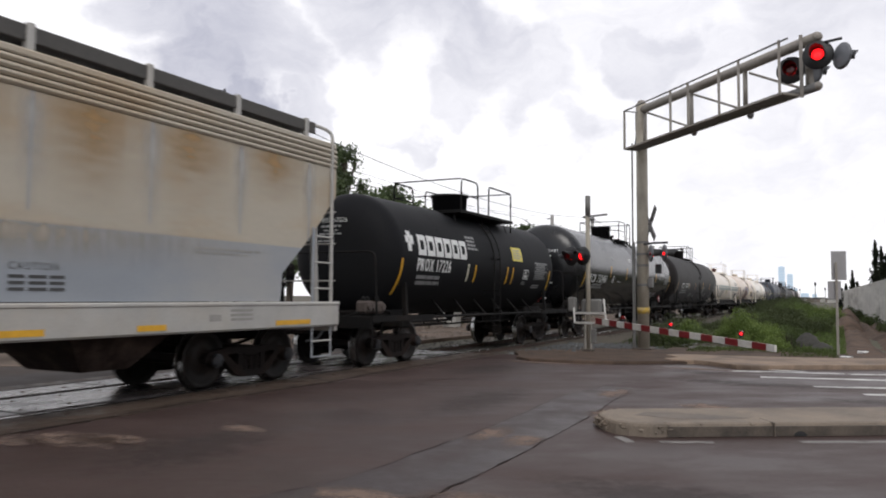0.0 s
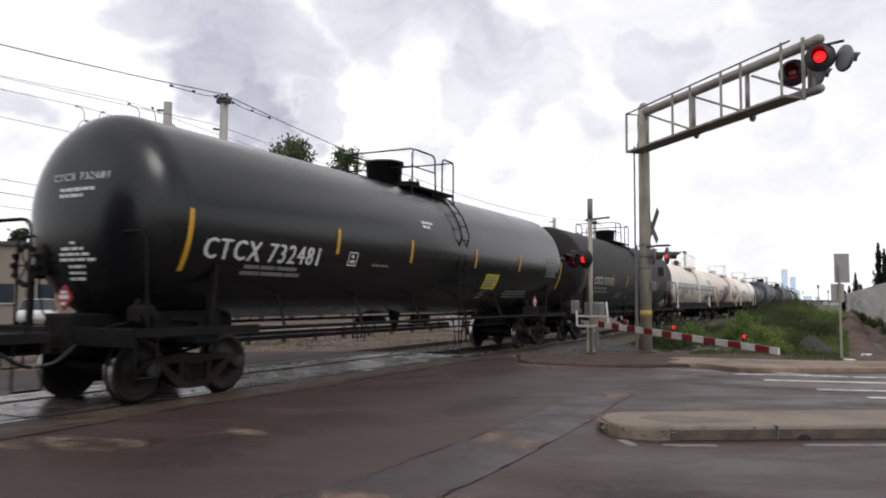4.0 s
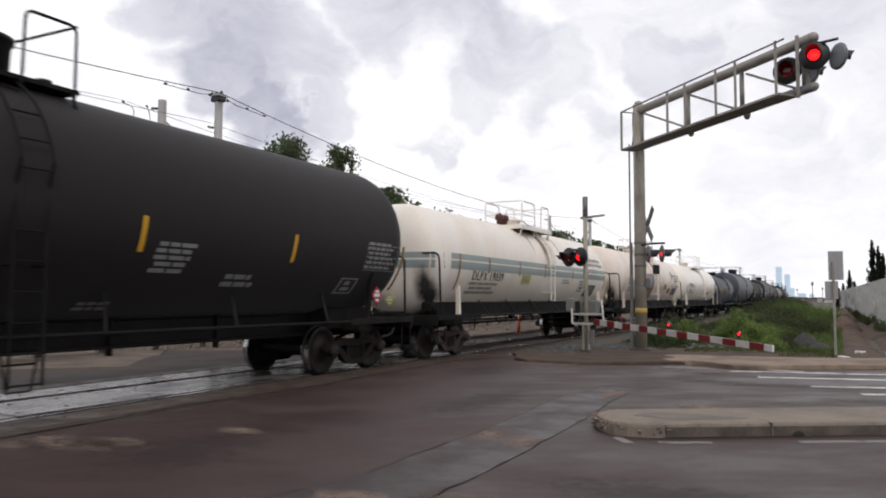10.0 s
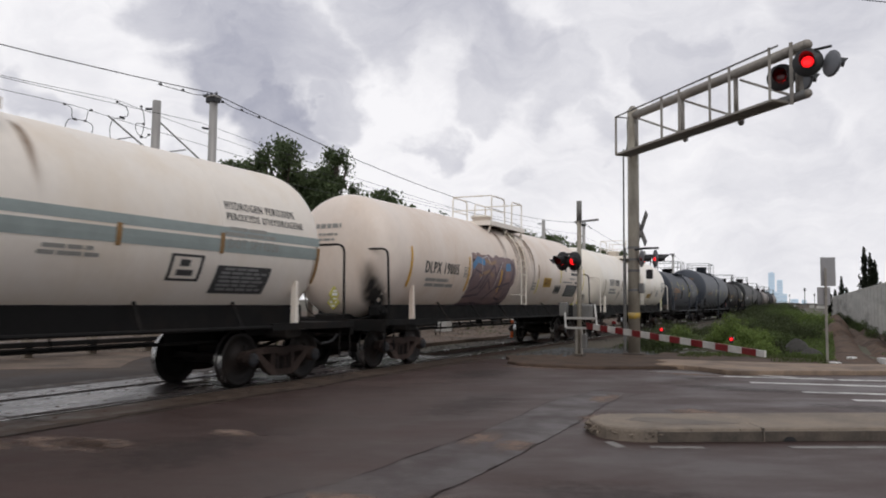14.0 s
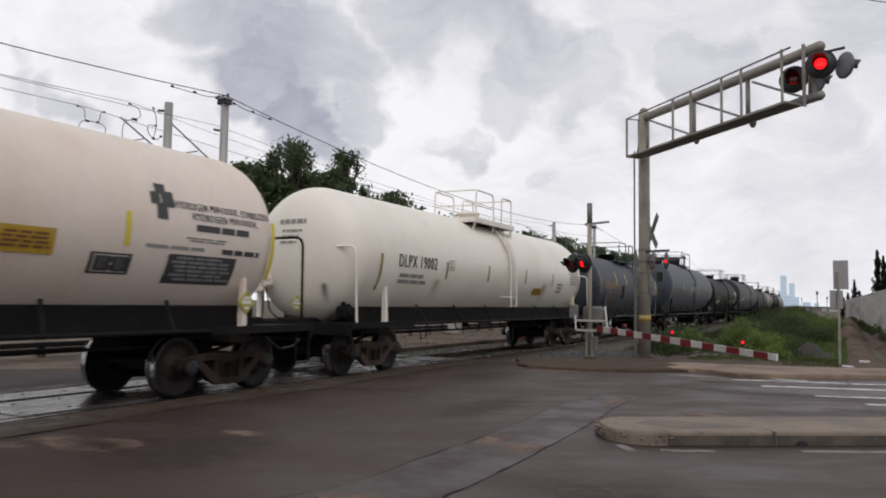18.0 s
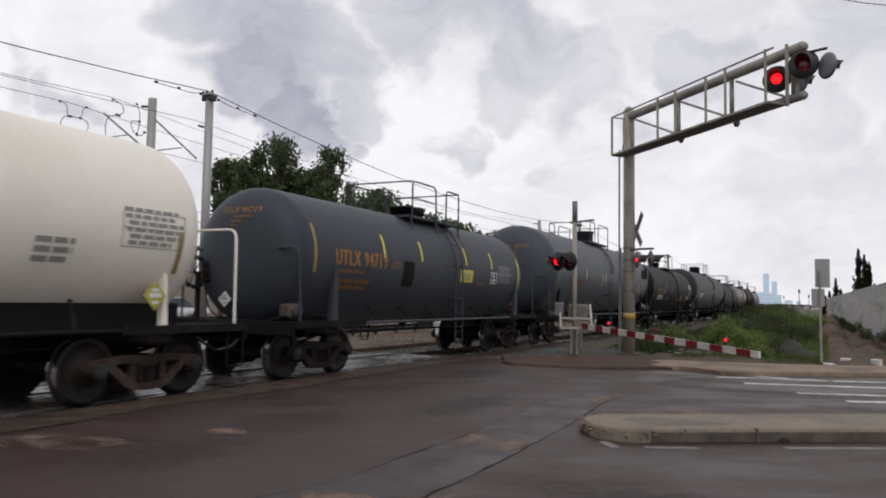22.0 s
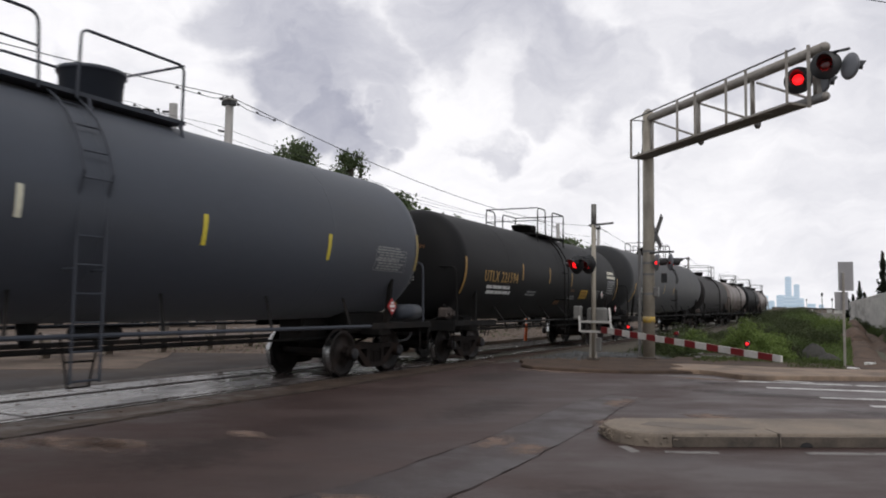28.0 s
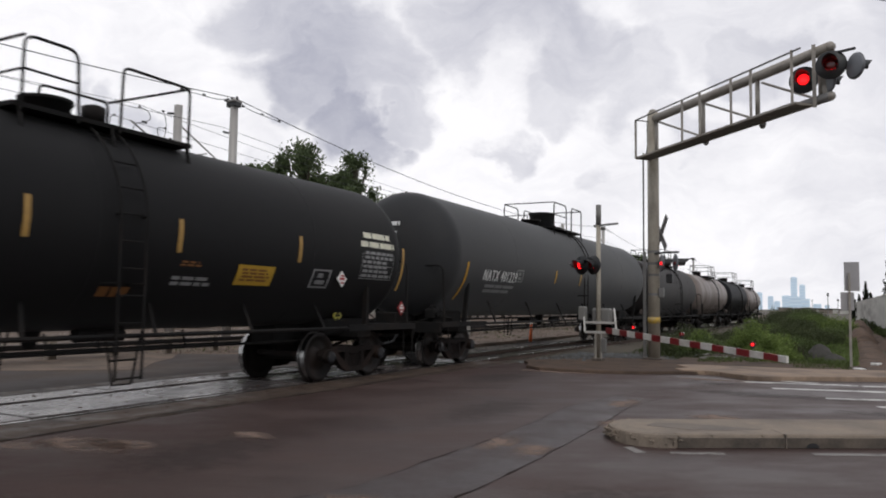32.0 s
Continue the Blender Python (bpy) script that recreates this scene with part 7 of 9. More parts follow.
def tank_car(front, rear, inset, R, z0, paint, label, seed, dome="manway", rails="black", top_rails=(-1.0, 0.2, 0.8, 2.0), dome_y=0.1, fitting=-1.1,
             leg=0.45, black_belly=False, valves=False, brake=True, tip=0.72, tail=None, cast=False, hand=True, deck=False, end_rails=None):
    """A tank car: inset is the way from coupler to truck centre. Returns what its markings need."""
    rng = random.Random(seed)
    ob, half = car_thing("tank_car", front, rear, label, "tank car")
    fit = SILL_BLACK if rails == "black" else (TANK_WHITE if rails == "white" else TANK_GREY)
    end, back, depth = half - tip, half - (tip if tail is None else tail), R * 0.50
    prof = [(-end + head_drop(R, u * u), max(0.02, R * u)) for u in (0.0, 0.2, 0.4, 0.55, 0.68, 0.78, 0.86, 0.92, 0.955, 0.978, 0.992, 0.9985, 1.0)]
    full = prof + [(y, R) for y in (-end + depth + 0.03, -half * 0.5, -half * 0.1, half * 0.1, half * 0.5, back - depth - 0.03)] + [(back - y - end, r) for y, r in prof[::-1]]
    bm = turned(B(), full, "Y", 56, (0, 0, z0))
    tank = part("tank", bm, paint, ob, "", True)
    # weld seams
    ring = (end - depth)
    for k in (-1, 0, 1):
        y = ring * k * 0.62
        part("weld_seam", turned(B(), [(y - 0.012, R - 0.01), (y - 0.009, R + 0.0025), (y + 0.009, R + 0.0025), (y + 0.012, R - 0.01)], "Y", 48, (0, 0, z0)), paint, ob, "", True)
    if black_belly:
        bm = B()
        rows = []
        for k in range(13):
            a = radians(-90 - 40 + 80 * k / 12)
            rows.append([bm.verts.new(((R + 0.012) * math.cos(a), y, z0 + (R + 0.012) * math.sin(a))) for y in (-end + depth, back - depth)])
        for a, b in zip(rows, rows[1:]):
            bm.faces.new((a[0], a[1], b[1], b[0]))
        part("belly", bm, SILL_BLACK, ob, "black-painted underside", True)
        part("skirt", box(B(), (-0.98, -half + 1.6, 0.98), (0.98, half - 1.6, 1.42), 0.03), SILL_BLACK, ob, "deep black side sill")
    base = 1.05
    # stub sills, bolsters and cradle
    for s in (-1, 1):
        bm = B()
        y0, y1 = s * (half - 0.55), s * (half - inset - 1.6)
        box(bm, (-0.30, min(y0, y1), 0.70), (0.30, max(y0, y1), z0 - R + 0.12), 0.03)
        part("stub_sill", bm, SILL_BLACK, ob)
        part("cradle", box(B(), (-0.85, s * (half - inset) - 0.75, 0.86), (0.85, s * (half - inset) + 0.75, z0 - R * 0.9), 0.04), SILL_BLACK, ob)
        part("body_bolster", box(B(), (-1.30, s * (half - inset) - 0.22, 0.80), (1.30, s * (half - inset) + 0.22, 1.06), 0.04), SILL_BLACK, ob)
        lw = 0.12 if rails == "grey" and dome == "low" else 0.06
        for q in (-1, 1):
            bm = B()
            yb = s * (half - inset)
            top = on_tank(R, z0, yb, z0 - R * leg, 0.0, q)
            vs = [(q * 1.34, yb - lw, 0.98), (q * 1.34, yb + lw, 0.98), (top.x + q * 0.02, yb + lw * 0.5, top.z), (top.x + q * 0.02, yb - lw * 0.5, top.z)]
            a = [bm.verts.new(v) for v in vs]
            b = [bm.verts.new((v[0] - q * 0.10, v[1], v[2])) for v in vs]
            bm.faces.new(a)
            bm.faces.new(b[::-1])
            for i in range(4):
                bm.faces.new((a[i], b[i], b[(i + 1) % 4], a[(i + 1) % 4]))
            bmesh.ops.recalc_face_normals(bm, faces=bm.faces[:])
            part("bolster_web", bm, SILL_BLACK if rails == "black" or paint is TANK_SLATE else paint, ob)
        # end platform with its guard rail
        bm = B()
        ya, yb = s * (half - 0.62), s * (half - 1.55)
        box(bm, (-1.50, min(ya, yb), 1.02), (1.50, max(ya, yb), 1.08), 0.01)
        for q in (-1, 1):
            box(bm, (q * 1.50 - 0.03, min(ya, s * (half - inset - 0.9)), 0.98), (q * 1.50 + 0.03, max(ya, s * (half - inset - 0.9)), 1.10))
        box(bm, (-1.5, ya - 0.03, 0.84), (1.5, ya + 0.03, 1.10), 0.01)
        part("end_platform", bm, SILL_BLACK, ob)
        yr, rz = s * (half - 0.85), z0 + 0.12 if rails == "white" else 2.46
        for q in (-1, 1):
            bm = pipe(B(), [(q * 0.55, yr, rz), (q * 1.42, yr, rz), (q * 1.46, yr - s * 0.03, 1.08)], 0.024, 6, 0.18)
            part("end_handrail", bm, end_rails or fit, ob)
        bm = pipe(B(), [(-0.6, yr, rz), (0.6, yr, rz)], 0.022, 6)
        part("end_handrail", bm, end_rails or fit, ob)
        for q in (-1, 1):
            bm = pipe(B(), [(q * 1.48, s * (half - 0.68), 1.0), (q * 1.48, s * (half - 0.68), 0.42), (q * 1.48, s * (half - 1.05), 0.42), (q * 1.48, s * (half - 1.05), 1.0)], 0.016, 5, 0.05)
            part("step", bm, SILL_BLACK, ob)
        c = piece("coupler", COUPLER, None, ob, "cast steel knuckle coupler")
        c.matrix_local = pose(0, s * (half - 0.02), 0, 0, 0, 180 if s > 0 else 0) @ pose(0, 0.92, 0)
        bm = pipe(B(), [(0.35, s * (half - 0.62), 0.86), (0.42, s * (half - 0.25), 0.62), (0.30, s * (half - 0.02), 0.58)], 0.028, 6, 0.15)
        part("brake_hose", bm, SIGNAL_BLACK, ob)
    # side rails along the car
    if hand:
        for q in (-1, 1):
            bm = pipe(B(), [(q * 1.50, -half + inset + 0.9, 1.04), (q * 1.50, half - inset - 0.9, 1.04)], 0.032, 8)
            part("side_rail", bm, TANK_GREY if rails == "grey" else SILL_BLACK, ob, "long pipe rail along the car's side")
            n = 6
            for k in range(n):
                y = (half - inset - 1.6) * (2 * k / (n - 1) - 1)
                top = on_tank(R, z0, y, z0 - R * 0.72, 0.0, q)
                part("rail_strut", flat(B(), (q * 1.48, y, 1.04), (top.x, y + 0.25, top.z), 0.05, 0.02), SILL_BLACK, ob)
    # brake gear under the tank
    bm = B()
    box(bm, (-0.35, -1.2, 0.95), (0.15, -0.5, 1.08), 0.04)
    bar(bm, (0.25, 0.6, 1.0), (0.25, 1.4, 1.0), 0.10, 12)
    for k in range(7):
        bar(bm, (0.55, -2.4 + 0.8 * k, 0.78), (0.45, -2.4 + 0.8 * k, 1.05), 0.018, 5)
    bar(bm, (0.55, -half + inset, 0.78), (0.55, half - inset, 0.78), 0.025, 6)
    turned(bm, [(0.82, 0.07), (0.90, 0.10), (z0 - R + 0.06, 0.16)], "Z", 14, (0, 0.1, 0))
    part("brake_gear", bm, SILL_BLACK, ob, "dark valves and brake cylinders")
    # walkway and fittings on top
    top = z0 + R
    py = dome_y
    if dome == "open":
        bm = B()
        part("grating", box(B(), (-1.10, py - 1.72, top - 0.16), (1.10, py + 1.12, top - 0.13)), DECK_RUST, ob, "rusty steel grating")
        for y in (py - 1.73, py + 1.13):
            box(bm, (-1.12, y - 0.025, top - 0.20), (1.12, y + 0.025, top - 0.06))
        for x in (-1.12, 1.12):
            box(bm, (x - 0.03, py - 1.75, top - 0.20), (x + 0.03, py + 1.15, top - 0.06))
        for q in (-1, 1):
            for y in (py - 1.6, py - 0.3, py + 1.0):
                flat(bm, (q * 1.1, y, top - 0.16), (q * 1.0, y, z0 + math.sqrt(max(0.01, R * R - 1.0)) - 0.02), 0.07, 0.03)
        part("top_platform", bm, fit, ob, "grated platform on top of the tank")
        bm = turned(B(), [(top - 0.05, 0.30), (top + 0.22, 0.30), (top + 0.24, 0.36), (top + 0.30, 0.36), (top + 0.34, 0.1)], "Z", 20, (0, py + 0.2, 0))
        part("manway", bm, fit, ob, "round bolted manway", True)
        if valves:
            for dy in (-1.5, -1.05):
                bm = turned(B(), [(top - 0.1, 0.10), (top + 0.12, 0.09), (top + 0.14, 0.14), (top + 0.28, 0.14), (top + 0.33, 0.09), (top + 0.36, 0.03)], "Z", 12, (0.25, py + dy, 0))
                part("valve", bm, VALVE_RED, ob, "red-brown valve", True)
        w, wf = 1.05, 0.25
    else:
        bm = B()
        hgt = 0.56 if dome == "manway" else 0.30
        rad = 0.52 if deck else 0.46 if dome == "manway" else 0.34
        turned(bm, [(top - 0.12, rad * 0.93), (top + hgt - 0.06, rad), (top + hgt - 0.06, rad * 1.08), (top + hgt, rad * 1.08), (top + hgt + 0.03, rad * 0.6), (top + hgt + 0.03, 0.03)], "Z", 26, (0, py, 0))
        part("valve_housing", bm, paint if dome == "manway" else SILL_BLACK, ob, "round valve housing with a flat lid", True)
        if fitting:
            bm = turned(B(), [(top - 0.1, 0.28), (top + 0.14, 0.30), (top + 0.14, 0.36), (top + 0.20, 0.36), (top + 0.22, 0.05)], "Z", 18, (0, py + fitting, 0))
            part("manway", bm, SILL_BLACK, ob, "dark bolted manway lid", True)
        for k in range(8 if fitting else 0):
            a = k * 0.785
            part("lid_bolt", bar(B(), (0.33 * math.cos(a), py + fitting + 0.33 * math.sin(a), top + 0.16), (0.33 * math.cos(a), py + fitting + 0.33 * math.sin(a), top + 0.27), 0.022, 6), SILL_BLACK, ob)
        bm = turned(B(), [(top - 0.1, 0.11), (top + 0.12, 0.12), (top + 0.14, 0.17), (top + 0.34, 0.17), (top + 0.38, 0.06)] if dome == "low" else [(top - 0.1, 0.10), (top + 0.2, 0.12), (top + 0.22, 0.05)], "Z", 12, (0.1, py + (0.7 if dome == "low" else 0.95), 0))
        part("relief_valve", bm, SILL_BLACK, ob, "", True)
        bm = B()
        for q in (-1, 1):
            box(bm, (q * 0.72 - 0.2, top_rails[0] - 0.1, top - 0.12), (q * 0.72 + 0.2, top_rails[3] + 0.1, top - 0.06))
            if deck:
                box(bm, (q * 0.80 - 0.38, top_rails[0] - 0.1, top - 0.13), (q * 0.80 + 0.38, top_rails[3] + 0.1, top - 0.05))
            for y in (top_rails[0], (top_rails[0] + top_rails[3]) / 2, top_rails[3]):
                flat(bm, (q * 0.9, y, top - 0.09), (q * 1.0, y, z0 + math.sqrt(max(0.01, R * R - 1.0)) - 0.04), 0.05, 0.02)
        part("walkway", bm, fit, ob, "grated walkway along the top")
        w, wf = (1.14, 0.95) if deck else (0.95, 0.95)
    t0 = top + (-0.13 if dome == "open" else -0.07)
    hr = 0.86
    l0, l1, h0, h1 = top_rails
    for x in (w, -wf):
        bm = pipe(B(), [(x, l0, t0 - 0.1), (x, l0, t0 + hr), (x, l1, t0 + hr), (x, l1 + 0.05, t0 - 0.1)], 0.022, 6, 0.16)
        part("top_handrail", bm, fit, ob, "bent pipe handrail")
        bm = pipe(B(), [(x, h0, t0 - 0.1), (x, h0 + 0.02, t0 + hr), (x, h1, t0 + hr), (x, h1, t0 - (0.35 if x > 0 or wf > 0.5 else 0.1))], 0.022, 6, 0.12)
        part("top_handrail", bm, fit, ob, "bent pipe handrail")
        part("middle_rail", pipe(B(), [(x, l0, t0 + hr * 0.5), (x, l1, t0 + hr * 0.5)], 0.017, 6), fit, ob)
    part("cross_rail", pipe(B(), [(w, l0, t0 + hr), (-wf, l0, t0 + hr)], 0.02, 6), fit, ob)
    part("cross_rail", pipe(B(), [(w, h1, t0 + hr), (-wf, h1, t0 + hr)], 0.02, 6), fit, ob)
    part("cross_rail", pipe(B(), [(w, l0, t0 + hr * 0.5), (-wf, l0, t0 + hr * 0.5)], 0.017, 6), fit, ob)
    ly = (l1 + h0) / 2 + (0.10 if dome == "open" else 0.15)
    # side ladder over the tank's shoulder and straight down
    lx = min(R + 0.10, 1.58)
    low, gap = (1.42, 0.46) if rails == "white" else (0.46, 0.36)
    for q in (-1, 1):
        rail = None
        for dy in (-0.21, 0.21):
            pts = [on_tank(R, z0, ly + dy, z0 + R * math.sin(radians(a)), 0.10, q) for a in range(62, 9, -10)]
            pts += [(q * lx, ly + dy, z0 + 0.05), (q * lx, ly + dy, low)]
            rail = part("ladder_rail", pipe(B(), pts, 0.020, 5), fit, ob, "rail of a narrow side ladder")
        z = low + 0.03
        while z < z0 + R * 0.86:
            x = lx if z < z0 + 0.1 else on_tank(R, z0, 0, z, 0.10, q).x
            part("rung", bar(B(), (q * abs(x), ly - 0.21, z), (q * abs(x), ly + 0.21, z), 0.014, 5), fit, rail)
            z += gap
        for z in (z0 + 0.1, z0 - R * 0.55):
            p = on_tank(R, z0, 0, z, 0.0, q)
            for dy in (-0.21, 0.21):
                part("ladder_bracket", bar(B(), (p.x, ly + dy, z), (q * lx, ly + dy, z), 0.02, 5), fit, ob)
        bm = pipe(B(), [(q * 1.46, ly - 0.28, 1.04), (q * 1.46, ly - 0.15, 0.40), (q * 1.46, ly + 0.15, 0.40), (q * 1.46, ly + 0.28, 1.04)], 0.018, 5)
        bar(bm, (q * 1.46, ly - 0.21, 0.72), (q * 1.46, ly + 0.21, 0.72), 0.016, 5)
        part("step", bm, SILL_BLACK, ob, "hanging step under the ladder")
    if brake:
        yb = -half + 0.78
        bm = B()
        pts = [(-0.98 + 0.29 * math.cos(k * 0.5236), yb - 0.08, 2.0 + 0.29 * math.sin(k * 0.5236)) for k in range(13)]
        pipe(bm, pts, 0.022, 6)
        for k in range(3):
            a = k * 1.047
            bar(bm, (-0.98 - 0.29 * math.cos(a), yb - 0.08, 2.0 - 0.29 * math.sin(a)), (-0.98 + 0.29 * math.cos(a), yb - 0.08, 2.0 + 0.29 * math.sin(a)), 0.012, 5)
        for k in range(12):
            a = k * 0.5236
            bar(bm, (-0.98 + 0.29 * math.cos(a), yb - 0.12, 2.0 + 0.29 * math.sin(a)), (-0.98 + 0.29 * math.cos(a), yb - 0.04, 2.0 + 0.29 * math.sin(a)), 0.045, 7)
        wheel = part("brake_wheel", bm, fit if rails == "white" else SILL_BLACK, ob, "spoked hand brake wheel")
        part("brake_stand", flat(B(), (-0.98, yb + 0.02, 1.08), (-0.98, yb + 0.02, 2.0), 0.09, 0.06), fit if rails == "white" else SILL_BLACK, ob)
        part("brake_case", box(B(), (-0.88, yb - 0.04, 1.80), (-0.66, yb + 0.10, 2.22), 0.05), fit if rails == "white" else SILL_BLACK, ob, "hand brake gear case")
        part("chain_rod", pipe(B(), [(-0.80, yb + 0.02, 1.8), (-0.7, yb + 0.02, 1.3), (-0.3, yb + 0.1, 1.0)], 0.016, 5, 0.1), SILL_BLACK, ob)
        iron = CAST_PALE if cast or dome == "low" else SILL_BLACK
        bm = box(B(), (0.80, yb + 0.26, 1.14), (1.10, yb + 0.60, 1.42), 0.05)
        if cast:
            box(bm, (0.80, yb + 0.60, 1.16), (1.08, yb + 0.78, 1.38), 0.03)
            box(bm, (0.80, yb + 0.78, 1.13), (1.12, yb + 1.02, 1.40), 0.06)
        casting = part("brake_valve", bm, iron, ob, "grimy brake valve casting")
        for dy in (0.36, 0.52, 0.90)[:3 if cast else 2]:
            part("cap", turned(B(), [(1.39, 0.055), (1.48, 0.05), (1.50, 0.03), (1.52, 0.01)], "Z", 10, (0.95, yb + dy, 0)), SILL_BLACK, casting)
            part("flange", bar(B(), (1.08, yb + dy, 1.28), (1.15, yb + dy, 1.28), 0.07, 10), iron, casting)
        part("air_pipe", pipe(B(), [(0.9, yb + 0.25, 1.16), (0.9, yb + 0.02, 1.14), (0.45, yb - 0.04, 0.98)], 0.022, 6, 0.1), SILL_BLACK, ob)
        part("air_pipe", pipe(B(), [(0.95, yb + 1.0, 1.2), (0.95, yb + 1.5, 1.16), (0.6, yb + 1.9, 1.02)], 0.022, 6, 0.1), SILL_BLACK, ob)
    for s in (-1, 1):
        truck(ob, s * (half - inset), rails == "white")
    return ob, (R, z0), rng


def grid_panel(ob, tank, y0, y1, z0, z1, ink):
    """A thin painted frame with a few inner bars."""
    dy, dz = (y1 - y0), (z1 - z0)
    t = 0.09
    for a, b, c, d in ((0, 1, 0, t), (0, 1, 1 - t, 1), (0, t, t, 1 - t), (1 - t, 1, t, 1 - t), (0.25, 0.75, 0.2, 0.42), (0.3, 0.6, 0.55, 0.8)):
        decal(ob, tank, y0 + dy * a, y0 + dy * b, z0 + dz * c, z0 + dz * d, ink, "stencil_mark", "bar of a framed stencil")


def head_print(ob, tank, end, rows, material, seed):
    """Lines of small lettering on the front head, following its curve: (x0, x1, z, height)."""
    R, zc = tank
    rng = random.Random(seed)
    for x0, x1, z, h in rows:
        bm = B()
        x = x0
        while x < x1 - 0.02:
            w = min(rng.uniform(0.08, 0.2), x1 - x)
            vs = []
            for a, b in ((x, z), (x + w, z), (x + w, z + h), (x, z + h)):
                k = min(0.98, ((a / R) ** 2 + ((b - zc) / R) ** 2))
                vs.append(bm.verts.new((a, -end + head_drop(R, k) - 0.010, b)))
            bm.faces.new(vs)
            x += w + 0.03
        part("head_print", bm, material, ob, "line of small print on the tank's head")


def head_words(ob, tank, end, body, x0, x1, z0, z1, material):
    """Lettering across the front head, following its curve."""
    R, zc = tank
    vs, fs = glyphs(body)
    xa, xb = min(v.x for v in vs), max(v.x for v in vs)
    ya, yb = min(v.y for v in vs), max(v.y for v in vs)
    verts = []
    for v in vs:
        x, z = x0 + (v.x - xa) / (xb - xa) * (x1 - x0), z0 + (v.y - ya) / (yb - ya) * (z1 - z0)
        verts.append((x, -end + head_drop(R, min(0.98, (x / R) ** 2 + ((z - zc) / R) ** 2)) - 0.010, z))
    me = bpy.data.meshes.new("lettering")
    me.from_pydata(verts, [], fs)
    piece("lettering", me, material, ob, "stencilled lettering on the tank's head")


def spray(ob, tank, y0, y1, z0, z1):
    """A graffiti panel: a ragged coloured ground with outlined swirls."""
    R, zc = tank
    rng = random.Random(21)
    bm = B()
    n, m = 26, 10
    rows = []
    for j in range(m + 1):
        row = []
        for i in range(n + 1):
            y, z = y0 + (y1 - y0) * i / n, z0 + (z1 - z0) * j / m
            if i in (0, n):
                y += rng.uniform(-0.12, 0.12) + (0.35 * (j / m) if i == 0 else 0)
            if j in (0, m):
                z += rng.uniform(-0.05, 0.05)
            row.append(bm.verts.new(on_tank(R, zc, y, z, 0.016 if z < zc - 0.8 else 0.008)))
        rows.append(row)
    for a, b in zip(rows, rows[1:]):
        for i in range(n):
            bm.faces.new((a[i], a[i + 1], b[i + 1], b[i]))
    part("graffiti", bm, GRAFFITI[0], ob, "mauve graffiti ground")

    def stroke(pts, width, m, lift):
        bm = B()
        line = []
        for a, b, c in zip(pts, pts[1:], pts[2:] + [pts[-1]]):
            for k in range(6):
                s = k / 6
                line.append((a[0] * (1 - s) + b[0] * s, a[1] * (1 - s) + b[1] * s))
        line.append(pts[-1])
        prev = None
        for i, (y, z) in enumerate(line):
            q = line[min(i + 1, len(line) - 1)]
            p = line[max(i - 1, 0)]
            d = Vector((q[0] - p[0], q[1] - p[1])).normalized()
            a, b = (y - d.y * width, z + d.x * width), (y + d.y * width, z - d.x * width)
            now = (bm.verts.new(on_tank(R, zc, *a, lift)), bm.verts.new(on_tank(R, zc, *b, lift)))
            if prev:
                bm.faces.new((prev[0], now[0], now[1], prev[1]))
            prev = now
        part("graffiti_stroke", bm, m, ob)
    L, Hh = y1 - y0, z1 - z0

    def at(*pts):
        return [(y0 + L * a, z0 + Hh * b) for a, b in pts]
    for pts, w, m in ((at((0.05, 0.75), (0.15, 0.9), (0.3, 0.85)), 0.09, 2), (at((0.78, 0.80), (0.9, 0.82)), 0.11, 2), (at((0.3, 0.9), (0.45, 0.85), (0.55, 0.9)), 0.05, 3), (at((0.2, 0.6), (0.4, 0.7), (0.5, 0.6)), 0.05, 3),
                      (at((0.02, 0.45), (0.12, 0.7), (0.28, 0.62), (0.22, 0.4), (0.1, 0.3)), 0.028, 1), (at((0.28, 0.35), (0.36, 0.6), (0.5, 0.82), (0.56, 0.6), (0.66, 0.86)), 0.035, 1), (at((0.02, 0.2), (0.3, 0.25), (0.4, 0.55), (0.5, 0.35)), 0.03, 1),
                      (at((0.7, 0.2), (0.76, 0.45), (0.9, 0.5), (0.97, 0.3), (0.85, 0.15), (0.7, 0.2)), 0.03, 1), (at((0.45, 0.15), (0.6, 0.4), (0.72, 0.42), (0.75, 0.75)), 0.03, 1), (at((0.95, 0.5), (0.98, 0.8), (0.9, 0.92)), 0.05, 1),
                      (at((0.25, 0.5), (0.24, 0.93), (0.36, 0.98), (0.42, 0.85)), 0.016, 4), (at((0.55, 0.3), (0.62, 0.7), (0.7, 0.9)), 0.016, 4), (at((0.0, 0.05), (0.3, 0.08), (0.6, 0.03), (0.98, 0.1)), 0.05, 1)):
        stroke(pts, w, GRAFFITI[m], 0.018 if min(p[1] for p in pts) < zc - 0.75 else 0.012)


def stain(ob, tank, y, width, z0, z1, material, lift=0.005):
    """A drip down the tank's near side."""
    R, zc = tank
    bm = B()
    rows = []
    for i in range(13):
        a = math.asin((z0 - zc) / R) + (math.asin(min(0.99, (z1 - zc) / R)) - math.asin((z0 - zc) / R)) * i / 12
        p = Vector(((R + lift) * math.cos(a), 0, zc + (R + lift) * math.sin(a)))
        rows.append([bm.verts.new((p.x, y + s * width / 2, p.z)) for s in (-1, 0, 1)])
    for a, b in zip(rows, rows[1:]):
        for i in (0, 1):
            bm.faces.new((a[i], a[i + 1], b[i + 1], b[i]))
    part("drip_stain", bm, material, ob, "drip stain down the tank's side", True)


